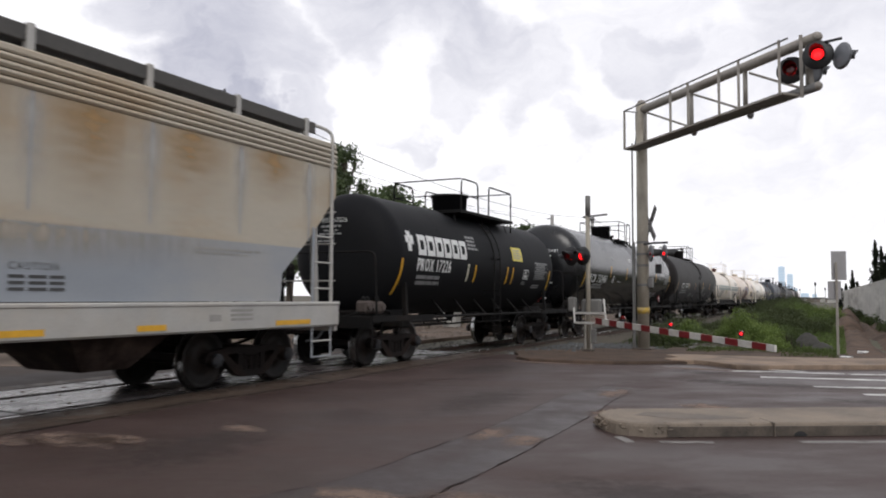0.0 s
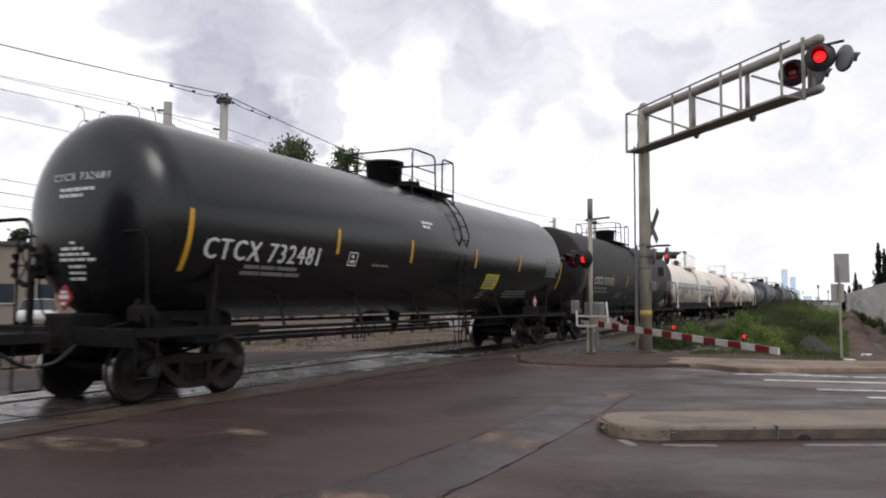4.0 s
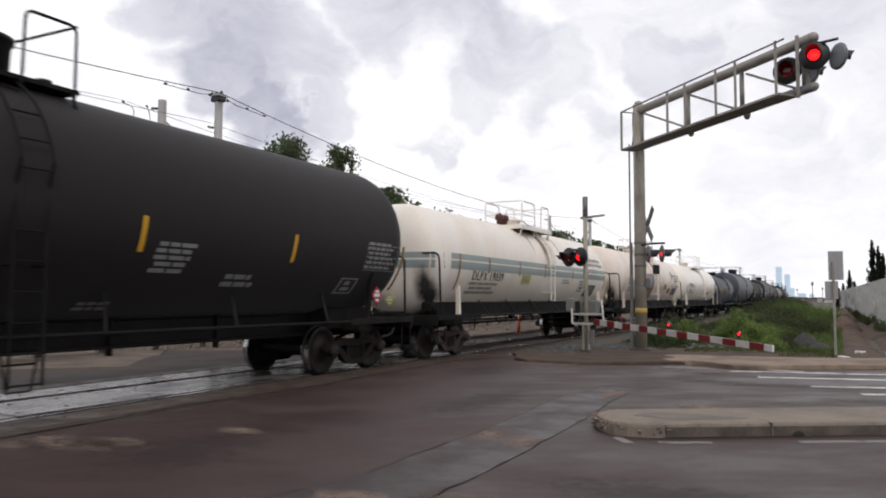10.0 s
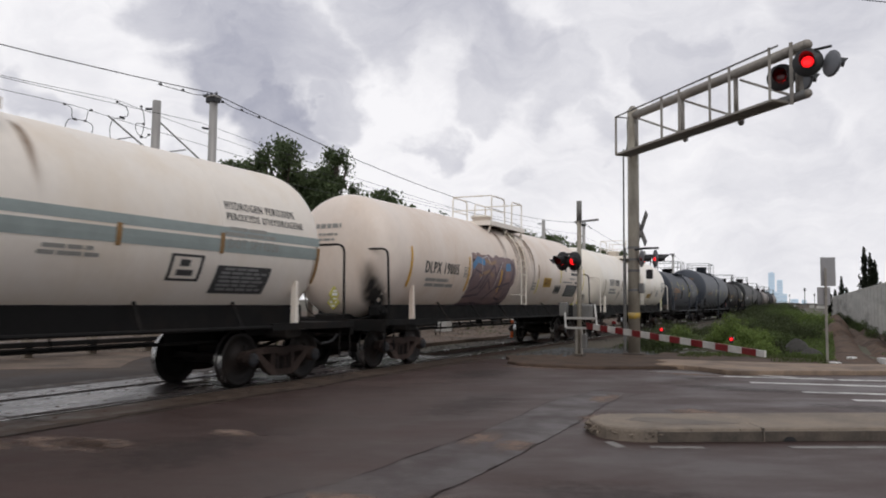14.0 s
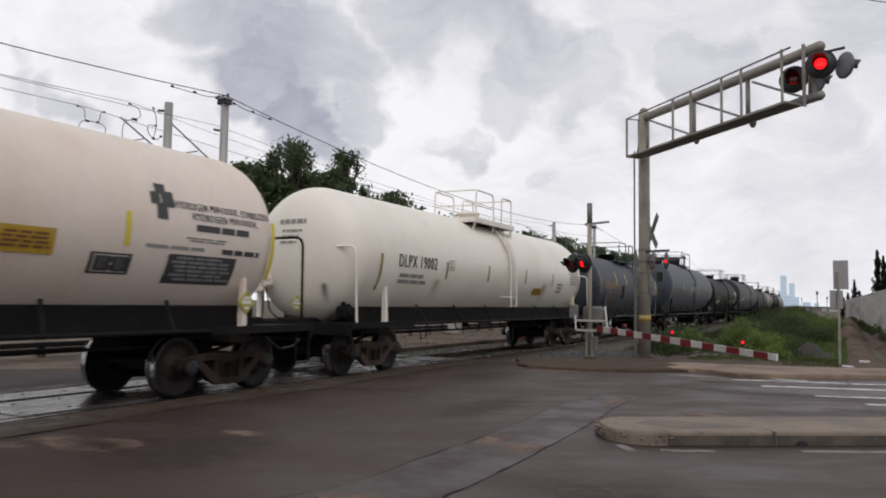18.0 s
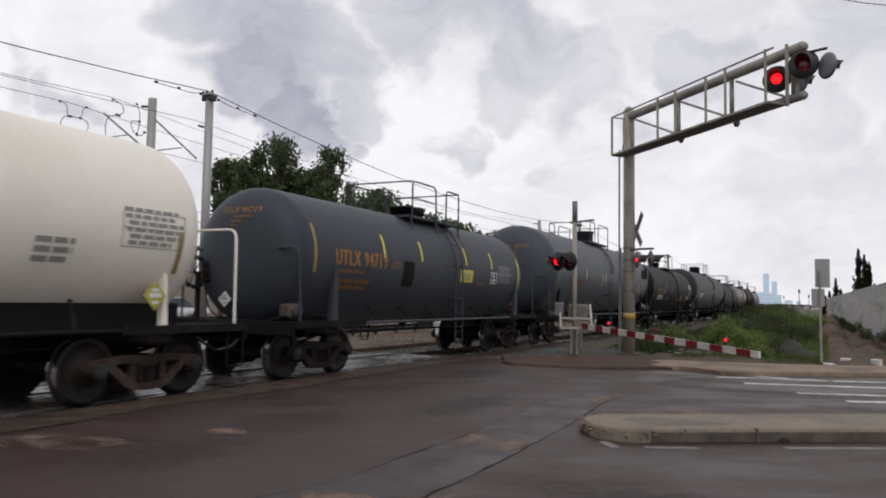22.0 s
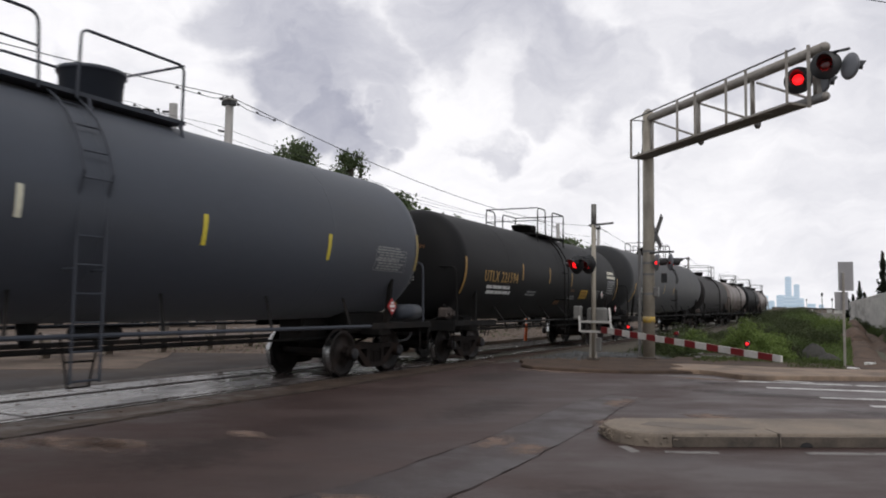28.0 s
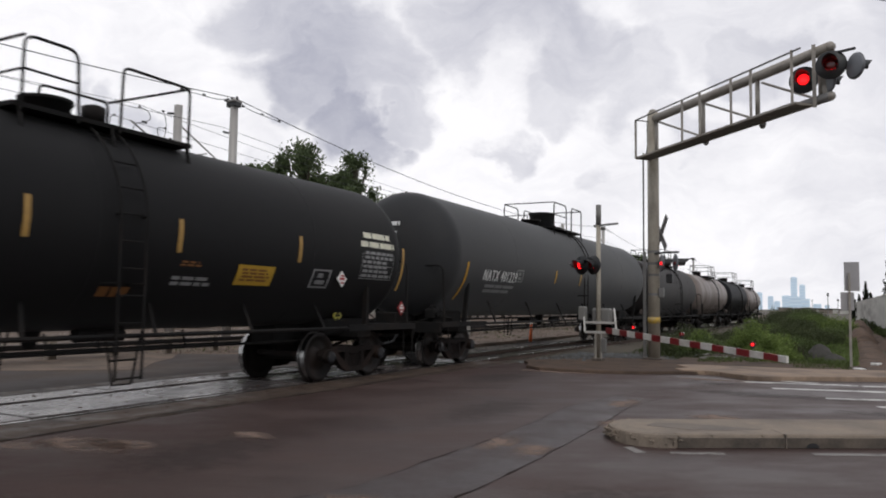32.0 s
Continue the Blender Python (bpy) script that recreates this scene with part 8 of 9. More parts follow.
def head_stain(ob, tank, end, x0, x1, z0, z1, material, lift=0.008):
    """A smear on the front head; it fades along the head's width by its own shape."""
    R, zc = tank
    bm = B()
    rows = []
    for i in range(13):
        row = []
        for j in range(9):
            x, z = x0 + (x1 - x0) * j / 8, z0 + (z1 - z0) * i / 12
            k = min(0.985, (x / R) ** 2 + ((z - zc) / R) ** 2)
            row.append(bm.verts.new((x, -end + head_drop(R, k) - lift, z)))
        rows.append(row)
    for a, b in zip(rows, rows[1:]):
        for j in range(8):
            bm.faces.new((a[j], a[j + 1], b[j + 1], b[j]))
    part("head_stain", bm, material, ob, "dark smear on the tank's head", True)


def marks(ob, tank, rng, rows, half):
    """Lettering, strips, stickers and panels on the near side, by place along the car and height."""
    for kind, *v in rows:
        if kind == "S":
            y, z0, z1, m = v
            decal(ob, tank, y - 0.045, y + 0.045, z0, z1, m, "reflector", "upright reflective strip", lift=0.010)
        elif kind == "T":
            vs = glyphs(v[5])[0]
            xa, xb = min(p.x for p in vs), max(p.x for p in vs)
            done = 0
            for w in v[5].split(" "):
                lead = max(p.x for p in glyphs(v[5][:done] + "l")[0]) - max(p.x for p in glyphs("l")[0]) + min(p.x for p in glyphs(w)[0]) if done else xa
                tail = max(p.x for p in glyphs(v[5][:done] + w)[0])
                k = (v[1] - v[0]) / (xb - xa)
                words(ob, tank, w, v[0] + (lead - xa) * k, v[0] + (tail - xa) * k, v[2], v[3], v[4], bold=0.012 if v[3] - v[2] > 0.2 else 0.004)
                done += len(w) + 1
        elif kind == "P":
            small_print(ob, tank, v[0], v[1], v[2], v[3], v[5], v[4], rng)
        elif kind == "B":
            small_print(ob, tank, v[0] + 0.02, v[1] - 0.02, v[2] + 0.02, v[3], v[5], v[4], rng, 6)
            for a, b, lo, hi in ((v[0], v[1], v[2], v[2] + 0.012), (v[0], v[1], v[3] - 0.075, v[3] - 0.063), (v[0], v[1], (v[2] + v[3]) / 2 - 0.02, (v[2] + v[3]) / 2 - 0.008),
                                 (v[0], v[0] + 0.012, v[2], v[3] - 0.063), (v[1] - 0.012, v[1], v[2], v[3] - 0.063), (v[0] * 0.5 + v[1] * 0.5, v[0] * 0.5 + v[1] * 0.5 + 0.01, v[2], v[3] - 0.063)):
                decal(ob, tank, a, b, lo, hi, v[4], "table_rule", "thin rule of a stencilled table", lift=0.007)
        elif kind == "K":
            decal(ob, tank, *v, "sticker", "plain coloured panel", lift=0.012)
            if v[4] is LETTER_BLACK:
                small_print(ob, (tank[0] + 0.012, tank[1]), v[0] + 0.06, v[1] - 0.04, v[2] + 0.03, v[3] - 0.02, 6, LETTER_GREY, rng, 4)
            if v[4] not in (SILL_BLACK, LETTER_BLACK):
                small_print(ob, (tank[0] + 0.01, tank[1]), v[0] + 0.06, v[1] - 0.06, v[2] + 0.05, v[3] - 0.05, 4, LETTER_RUST if v[4] is STICKER_AMBER else LETTER_FAINT, rng)
        elif kind == "F":
            grid_panel(ob, tank, *v)
        elif kind == "D":
            p = on_tank(tank[0], tank[1], v[0], v[1], 0.05)
            placard(ob, p, 0.30, v[2], mark=PLACARD_RED if v[2] is PLACARD_WHITE else SILL_BLACK)
        elif kind == "Z":
            decal(ob, tank, -half + 1.45, half - 1.75, v[0], v[1], v[2], "colour_band", "grey-green painted band", lift=0.004)
            head_stain(ob, tank, half - 0.72, 0.0, 1.40, v[0], v[1], v[2], 0.004)
        elif kind == "G":
            spray(ob, tank, *v[:4])
        elif kind == "E":
            y0, y1, z0, z1, m = v
            dy, dz = y1 - y0, z1 - z0
            for a, b, c, d in ((0.3, 0.7, 0.0, 0.45), (0.1, 0.45, 0.4, 0.75), (0.5, 0.95, 0.35, 0.8), (0.3, 0.7, 0.7, 1.0)):
                decal(ob, tank, y0 + dy * a, y0 + dy * b, z0 + dz * c, z0 + dz * d, m, "emblem", "plain emblem shape", lift=0.006 + 0.002 * a)
        elif kind == "L":
            y0, y1, z0, z1, m = v
            w = (y1 - y0) / 6
            for k in range(6):
                a, b = y0 + w * k, y0 + w * (k + 0.86)
                for ya, yb, lo, hi in ((0, 1, 0, 0.27), (0, 1, 0.73, 1), (0, 0.27, 0.27, 0.73), (0.73, 1, 0.27, 0.73)):
                    decal(ob, tank, a + (b - a) * ya, a + (b - a) * yb, z0 + (z1 - z0) * lo, z0 + (z1 - z0) * hi, m, "logo_block", "plain white logo block")


def hopper():
    ob, half = car_thing("hopper_car", -86.4, -67.95, "pale grey covered hopper car with rust-stained upper side", "hopper car")
    c = (-86.4 - 67.95) / 2
    ye, yl = -68.72 - c, -70.35 - c
    w = 1.55

    def wash(q, y0, y1, z0, z1, m, name, lab):
        bm = B()
        x = q * (w + 0.004 + 0.001 * (name == "pale_wash"))
        bm.faces.new([bm.verts.new(p) for p in ((x, y0, z0), (x, y1, z0), (x, y1, z1), (x, y0, z1))])
        part(name, bm, m, ob, lab)
    # body shell: side sheets with sloped ends
    for name, pts, m, lab in (("side_upper", [(-ye, 3.40), (-ye, 3.92), (ye, 3.92), (ye, 3.40), (yl + 1.0, 2.72), (yl + 0.62, 2.36), (-yl - 0.62, 2.36), (-yl - 1.0, 2.72)], HOPPER_RUST, "rust-stained upper side"),
                              ("side_lower", [(-yl - 0.62, 2.36), (yl + 0.62, 2.36), (yl + 0.1, 1.9), (yl + 0.05, 1.42), (-yl - 0.05, 1.42), (-yl - 0.1, 1.9)], HOPPER_GREY, "pale grey lower side")):
        bm = B()
        a = [bm.verts.new((w, y, z)) for y, z in pts]
        b = [bm.verts.new((-w, y, z)) for y, z in pts]
        bm.faces.new(a)
        bm.faces.new(b[::-1])
        for i in range(len(pts)):
            bm.faces.new((a[i], b[i], b[(i + 1) % len(pts)], a[(i + 1) % len(pts)]))
        bmesh.ops.recalc_face_normals(bm, faces=bm.faces[:])
        part(name, bm, m, ob, lab)
    # corrugated eave: stacked ribs
    for k in range(4):
        bm = box(B(), (-w - 0.03, -ye - 0.02, 3.93 + 0.093 * k), (w + 0.03, ye + 0.02, 3.93 + 0.093 * k + 0.075), 0.028)
        part("eave_rib", bm, HOPPER_RUST, ob, "rusty corrugated eave rib")
    bm = B()
    pts = [(-w, 4.30), (w, 4.30), (w - 0.55, 4.46), (-w + 0.55, 4.46)]
    a = [bm.verts.new((x, -ye, z)) for x, z in pts]
    b = [bm.verts.new((x, ye, z)) for x, z in pts]
    bm.faces.new(a)
    bm.faces.new(b[::-1])
    for i in range(4):
        bm.faces.new((a[i], b[i], b[(i + 1) % 4], a[(i + 1) % 4]))
    bmesh.ops.recalc_face_normals(bm, faces=bm.faces[:])
    part("roof", bm, HOPPER_SILL, ob, "pale roof sheet")
    for q in (-1, 1):
        part("running_board", box(B(), (q * 1.42 - 0.04, -ye + 0.3, 4.52), (q * 1.42 + 0.04, ye - 0.55, 4.72), 0.01), GRATE, ob, "dark roof running board seen edge-on")
        part("running_board_deck", box(B(), (q * 1.12 - 0.28, -ye + 0.3, 4.56), (q * 1.12 + 0.28, ye - 0.55, 4.60)), GRATE, ob)
        for k in range(10):
            y = -68.95 - c - 0.6 - 1.78 * k
            part("board_bracket", box(B(), (q * 1.44 - 0.05, y - 0.05, 4.40), (q * 1.44 + 0.05, y + 0.05, 4.75), 0.01), HOPPER_SILL, ob)
            part("side_seam", box(B(), (q * w - 0.02, y - 0.012, 2.5), (q * w + 0.007, y + 0.012, 3.92), 0.003), HOPPER_GREY, ob)
        for k in range(9):
            y = -68.95 - c - 0.6 - 1.78 * (k + 0.5)
            wash(q, y - 1.15 - 0.2 * (k % 2), y + 1.05, 2.95 - 0.25 * (k % 3), 4.0, STAIN_EAVE, "eave_rust", "orange rust run below the eave")
            wash(q, y + 0.65, y + 1.15, 2.3, 3.93, STAIN_PALE, "pale_wash", "pale washed strip at a seam")
        wash(q, -ye + 1.5, ye - 1.5, 1.75, 2.39, STAIN_BEIGE, "beige_wash", "beige dirt washed down the grey side")
        part("roof_lip", box(B(), (q * 1.50 - 0.06, -ye, 4.30), (q * 1.50 + 0.06, ye, 4.40), 0.02), HOPPER_RUST, ob, "pale roof edge")
        # side sill
        part("side_sill", box(B(), (q * 1.60 - 0.06, -half + 0.75, 0.96), (q * 1.60 + 0.06, half - 0.75, 1.40), 0.03), HOPPER_SILL, ob, "pale side sill")
        part("sill_lip", box(B(), (q * 1.60 - 0.07, -half + 0.75, 1.34), (q * 1.60 + 0.075, half - 0.75, 1.41), 0.02), HOPPER_SILL, ob)
    for y0, y1 in ((-70.53, -69.60), (-73.36, -72.87), (-75.6, -74.70), (-78.2, -77.5), (-81, -80.2)):
        part("reflector", box(B(), (1.66, y0 - c, 1.02), (1.668, y1 - c, 1.10)), STRIPE_YELLOW, ob, "yellow reflective strip")

    def mark(y0, y1, z0, z1, m, x=w + 0.006, name="marking"):
        bm = B()
        bm.faces.new([bm.verts.new(p) for p in ((x, y0 - c, z0), (x, y1 - c, z0), (x, y1 - c, z1), (x, y0 - c, z1))])
        part(name, bm, m, ob)
    for k in range(3):
        for y0, y1 in ((-75.1, -74.9), (-74.85, -74.62), (-74.58, -74.38)):
            mark(y0, y1, 1.55 + 0.075 * k, 1.59 + 0.075 * k, LETTER_BLACK, name="small_print")
    for k in range(9):
        mark(-72.29 + 0.165 * k, -72.16 + 0.165 * k, 2.20, 2.235, LETTER_FAINT, name="small_print")
        if k < 7:
            mark(-72.25 + 0.165 * k, -72.12 + 0.165 * k, 2.14, 2.165, LETTER_FAINT, name="small_print")
    for k in range(3):
        mark(-71.6, -71.1, 1.12 + 0.07 * k, 1.16 + 0.07 * k, LETTER_FAINT, 1.664, "small_print")
    mark(-72.05, -71.8, 1.12, 1.22, LETTER_FAINT, 1.664, "small_print")
    vs, fs = glyphs("CAUTION")
    xa, xb = min(v.x for v in vs), max(v.x for v in vs)
    ya, yb = min(v.y for v in vs), max(v.y for v in vs)
    me = bpy.data.meshes.new("lettering")
    me.from_pydata([(w + 0.006, -75.1 - c + (v.x - xa) / (xb - xa) * 0.62, 1.80 + (v.y - ya) / (yb - ya) * 0.09) for v in vs], [], fs)
    piece("lettering", me, LETTER_BLACK, ob, "black stencilled word")
    for s in (-1, 1):
        # end frame, ladders and platform
        for q in (-1, 1):
            bm = B()
            y0 = s * (half - 0.955)
            pipe(bm, [(q * 1.25, s * (ye - 0.5), 4.75), (q * 1.56, s * (ye - 0.15), 4.62), (q * 1.58, y0, 4.30), (q * 1.60, y0, 0.98)], 0.034, 8, 0.2)
            part("end_post", bm, HOPPER_SILL, ob, "bent pipe end post")
            bm = B()
            bar(bm, (q * 1.60, y0 - s * 0.56, 0.98), (q * 1.60, y0 - s * 0.56, 2.75), 0.024, 6)
            pipe(bm, [(q * 1.60, y0 - s * 0.56, 0.98), (q * 1.60, y0 - s * 0.56, 0.42), (q * 1.60, y0, 0.42), (q * 1.60, y0, 0.98)], 0.02, 6)
            ladder = part("side_ladder", bm, HOPPER_GREY, ob, "grey steel side ladder")
            for k in range(5):
                part("rung", bar(B(), (q * 1.60, y0 - s * 0.56, 0.70 + 0.475 * k), (q * 1.60, y0, 0.70 + 0.475 * k), 0.018, 6), HOPPER_SILL, ladder)
            part("end_corner_post", flat(B(), (q * 1.2, s * (half - 0.9), 1.0), (q * 1.2, s * (half - 1.0), 3.0), 0.1, 0.1), HOPPER_SILL, ob)
        part("end_deck", box(B(), (-1.6, s * (half - 1.9) - 0.95, 1.02), (1.6, s * (half - 1.9) + 1.1, 1.10), 0.01), HOPPER_SILL, ob)
        part("end_beam", box(B(), (-1.6, s * (half - 0.78) - 0.04, 0.86), (1.6, s * (half - 0.78) + 0.04, 1.24), 0.01), HOPPER_SILL, ob)
        for z in (1.8, 2.5, 3.1):
            part("end_rung", pipe(B(), [(-1.2, s * (half - 0.82), z), (1.58, s * (half - 0.82), z)], 0.016, 6), HOPPER_SILL, ob)
        part("sill", box(B(), (-0.23, s * (half - 2.0) - 1.5, 0.72), (0.23, s * (half - 2.0) + 1.45, 1.05), 0.02), SILL_BLACK, ob)
        cp = piece("coupler", COUPLER, None, ob, "cast steel knuckle coupler")
        cp.matrix_local = pose(0, s * (half - 0.02), 0, 0, 0, 180 if s > 0 else 0) @ pose(0, 0.92, 0)
        truck(ob, s * (half - 2.45))
    for y in (-4.2, -1.4, 1.4, 4.2):
        bm = B()
        a = [bm.verts.new(p) for p in ((-1.3, y - 1.3, 1.42), (1.3, y - 1.3, 1.42), (1.3, y + 1.3, 1.42), (-1.3, y + 1.3, 1.42))]
        b = [bm.verts.new(p) for p in ((-0.6, y - 0.4, 0.42), (0.6, y - 0.4, 0.42), (0.6, y + 0.4, 0.42), (-0.6, y + 0.4, 0.42))]
        bm.faces.new(b[::-1])
        for i in range(4):
            bm.faces.new((a[i], a[(i + 1) % 4], b[(i + 1) % 4], b[i]))
        bmesh.ops.recalc_face_normals(bm, faces=bm.faces[:])
        part("discharge_bay", bm, TRUCK_RUST, ob, "dark sloping discharge bay")


# ---- all the cars, front to back ----
def train():
    hopper()
    ob, tank, rng = tank_car(-67.95, -53.85, 2.38, 1.42, 2.48, TANK_BLACK, "short black tank car with white lettering and yellow strips", 1, "manway", top_rails=(-1.5, -0.45, 0.31, 2.0), dome_y=0.05, fitting=0, deck=True, tip=1.36, cast=True)
    marks(ob, tank, rng, (
        ("S", -5.05, 1.56, 2.37, STRIPE_YELLOW), ("E", -4.94, -4.51, 2.55, 3.01, LETTER_WHITE), ("L", -4.32, -1.65, 2.48, 2.96, LETTER_WHITE),
        ("T", -4.33, -2.63, 2.11, 2.41, LETTER_WHITE, "PROX 17226"), ("P", -4.30, -2.79, 1.77, 2.04, LETTER_GREY, 2), ("P", -1.62, -0.92, 2.74, 3.14, LETTER_GREY, 4),
        ("S", -1.59, 1.93, 2.38, STRIPE_LIGHT), ("S", -1.13, 1.91, 2.37, STRIPE_YELLOW), ("S", 1.12, 1.91, 2.40, STRIPE_YELLOW),
        ("S", 1.54, 1.91, 2.40, STRIPE_YELLOW), ("K", 1.50, 2.30, 2.60, 3.01, STICKER_YELLOW), ("F", 2.41, 2.84, 2.07, 2.37, LETTER_WHITE), ("P", 2.40, 2.75, 1.90, 2.02, LETTER_GREY, 2), ("P", 3.35, 4.20, 1.80, 1.93, LETTER_GREY, 2),
        ("B", 3.37, 4.58, 2.09, 2.65, LETTER_GREY, 8), ("S", 4.80, 1.62, 2.40, STRIPE_YELLOW)), 7.05)
    head_words(ob, tank, 5.69, "PROX 17226", -0.46, 0.31, 3.17, 3.28, LETTER_WHITE)
    head_print(ob, tank, 5.69, ((-0.38, 0.16, 3.06, 0.05), (-0.30, 0.13, 2.97, 0.04), (-0.43, 0.19, 2.89, 0.04), (-0.43, -0.2, 2.82, 0.035), (-0.45, 0.04, 2.73, 0.045)), LETTER_GREY, 3)
    placard(ob, (1.2, 4.87, 1.5), 0.36, PLACARD_WHITE, "pale hazard placard", mark=PLACARD_RED)
    ob, tank, rng = tank_car(-53.85, -34.25, 2.20, 1.60, 2.77, TANK_GLOSS, "long glossy black tank car with white lettering", 2, "manway", top_rails=(-0.7, 0.45, 0.85, 1.5), dome_y=-0.45, fitting=1.1)
    marks(ob, tank, rng, (
        ("S", -8.30, 1.92, 2.84, STRIPE_YELLOW), ("T", -7.96, -5.12, 2.13, 2.45, LETTER_WHITE, "CTCX 732481"), ("P", -7.18, -5.17, 1.89, 2.09, LETTER_GREY, 2),
        ("S", -4.60, 2.37, 2.85, STRIPE_YELLOW), ("F", -4.19, -3.88, 2.17, 2.44, LETTER_WHITE), ("S", -1.79, 2.34, 2.84, STRIPE_YELLOW),
        ("S", 1.60, 2.35, 2.84, STRIPE_YELLOW), ("S", 4.69, 2.36, 2.85, STRIPE_YELLOW), ("S", 8.49, 1.90, 2.82, STRIPE_YELLOW),
        ("P", -1.28, -0.71, 3.15, 3.34, LETTER_WHITE, 2), ("P", -3.32, -2.67, 2.18, 2.26, LETTER_GREY, 1), ("K", 2.45, 3.35, 1.82, 2.23, STICKER_YELLOW),
        ("P", 2.52, 3.07, 1.56, 1.78, LETTER_GREY, 3), ("P", 4.18, 6.49, 1.58, 1.82, LETTER_GREY, 3), ("B", 7.05, 8.26, 2.27, 2.89, LETTER_GREY, 8)), 9.80)
    head_words(ob, tank, 9.08, "CTCX 732481", -0.45, 0.70, 3.24, 3.35, LETTER_WHITE)
    head_print(ob, tank, 9.08, ((-0.27, 0.45, 3.08, 0.05), (-0.27, 0.23, 2.99, 0.05), (-0.02, 0.12, 2.30, 0.04), (-0.22, 0.26, 2.21, 0.045), (-0.27, 0.40, 2.13, 0.045), (-0.27, 0.49, 2.05, 0.045), (-0.08, 0.27, 1.95, 0.045), (-0.08, 0.25, 1.86, 0.04), (-0.10, 0.23, 1.77, 0.045)), LETTER_WHITE, 3)
    placard(ob, (1.3, 6.71, 1.47), 0.40, PLACARD_RED, "red hazard placard", mark=PLACARD_WHITE)
    placard(ob, (-0.10, -9.07, 1.52), 0.38, PLACARD_RED, "red and white hazard placard", face="end", mark=PLACARD_WHITE)
    ob, tank, rng = tank_car(-34.25, -14.30, 2.20, 1.60, 2.76, TANK_BROWN, "long dull brown-black tank car with white lettering", 3, "manway", top_rails=(-1.4, -0.45, 0.3, 1.05), dome_y=0.22, fitting=0)
    marks(ob, tank, rng, (
        ("S", -8.27, 1.82, 2.64, STRIPE_BROWN), ("T", -6.92, -4.27, 2.17, 2.47, LETTER_WHITE, "CTCX 715577"), ("P", -6.76, -4.48, 1.81, 2.09, LETTER_GREY, 2),
        ("S", -4.23, 2.14, 2.60, STRIPE_YELLOW), ("F", -4.12, -3.76, 2.14, 2.42, LETTER_GREY), ("S", -1.72, 2.14, 2.61, STRIPE_YELLOW),
        ("S", 1.73, 2.14, 2.63, STRIPE_YELLOW), ("S", 5.03, 2.14, 2.62, STRIPE_YELLOW), ("P", -2.86, -1.76, 1.65, 1.88, LETTER_GREY, 3),
        ("P", -0.92, -0.35, 1.61, 1.75, LETTER_GREY, 2), ("P", 1.98, 2.81, 1.85, 2.32, LETTER_GREY, 5), ("P", 3.53, 4.31, 1.67, 1.91, LETTER_GREY, 2),
        ("P", 1.19, 1.81, 1.32, 1.46, LETTER_GREY, 2), ("B", 7.35, 8.56, 2.08, 2.67, LETTER_GREY, 6), ("F", 6.77, 7.37, 1.60, 1.91, LETTER_GREY),
        ("S", 8.77, 1.69, 2.64, STRIPE_BROWN)), 9.97)
    part("brake_rigging", box(B(), (-0.34, -1.4, 0.77), (0.34, 6.3, 1.18), 0.03), SILL_BLACK, ob, "grimy black brake rigging under the belly")
    part("brake_lever", flat(B(), (0.3, -5.6, 0.82), (0.3, -1.4, 0.86), 0.10, 0.14), SILL_BLACK, ob, "long black brake lever")
    part("brake_cylinder", bar(B(), (0.3, -4.15, 0.86), (0.3, -3.35, 0.86), 0.20, 18), SILL_BLACK, ob, "round black brake cylinder")
    part("air_tank", bar(B(), (0.1, -6.4, 0.92), (0.1, -5.3, 0.92), 0.24, 18), SILL_BLACK, ob, "round black air tank")
    for y in (0.3, 2.2, 4.4):
        part("rigging_hanger", flat(B(), (0.36, y, 0.64), (0.36, y, 1.3), 0.10, 0.05), SILL_BLACK, ob)
    head_words(ob, tank, 9.25, "CTCX 715577", -0.06, 0.75, 3.08, 3.20, LETTER_GREY)
    head_print(ob, tank, 9.25, ((0.06, 0.60, 2.91, 0.05), (0.06, 0.45, 2.81, 0.05)), LETTER_GREY, 3)
    placard(ob, (1.32, 8.12, 1.56), 0.42, PLACARD_RED, "red hazard placard")
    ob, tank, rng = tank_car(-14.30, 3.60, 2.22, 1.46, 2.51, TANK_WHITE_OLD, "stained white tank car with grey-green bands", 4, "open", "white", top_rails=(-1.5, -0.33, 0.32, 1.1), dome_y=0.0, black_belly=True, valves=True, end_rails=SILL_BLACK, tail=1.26)
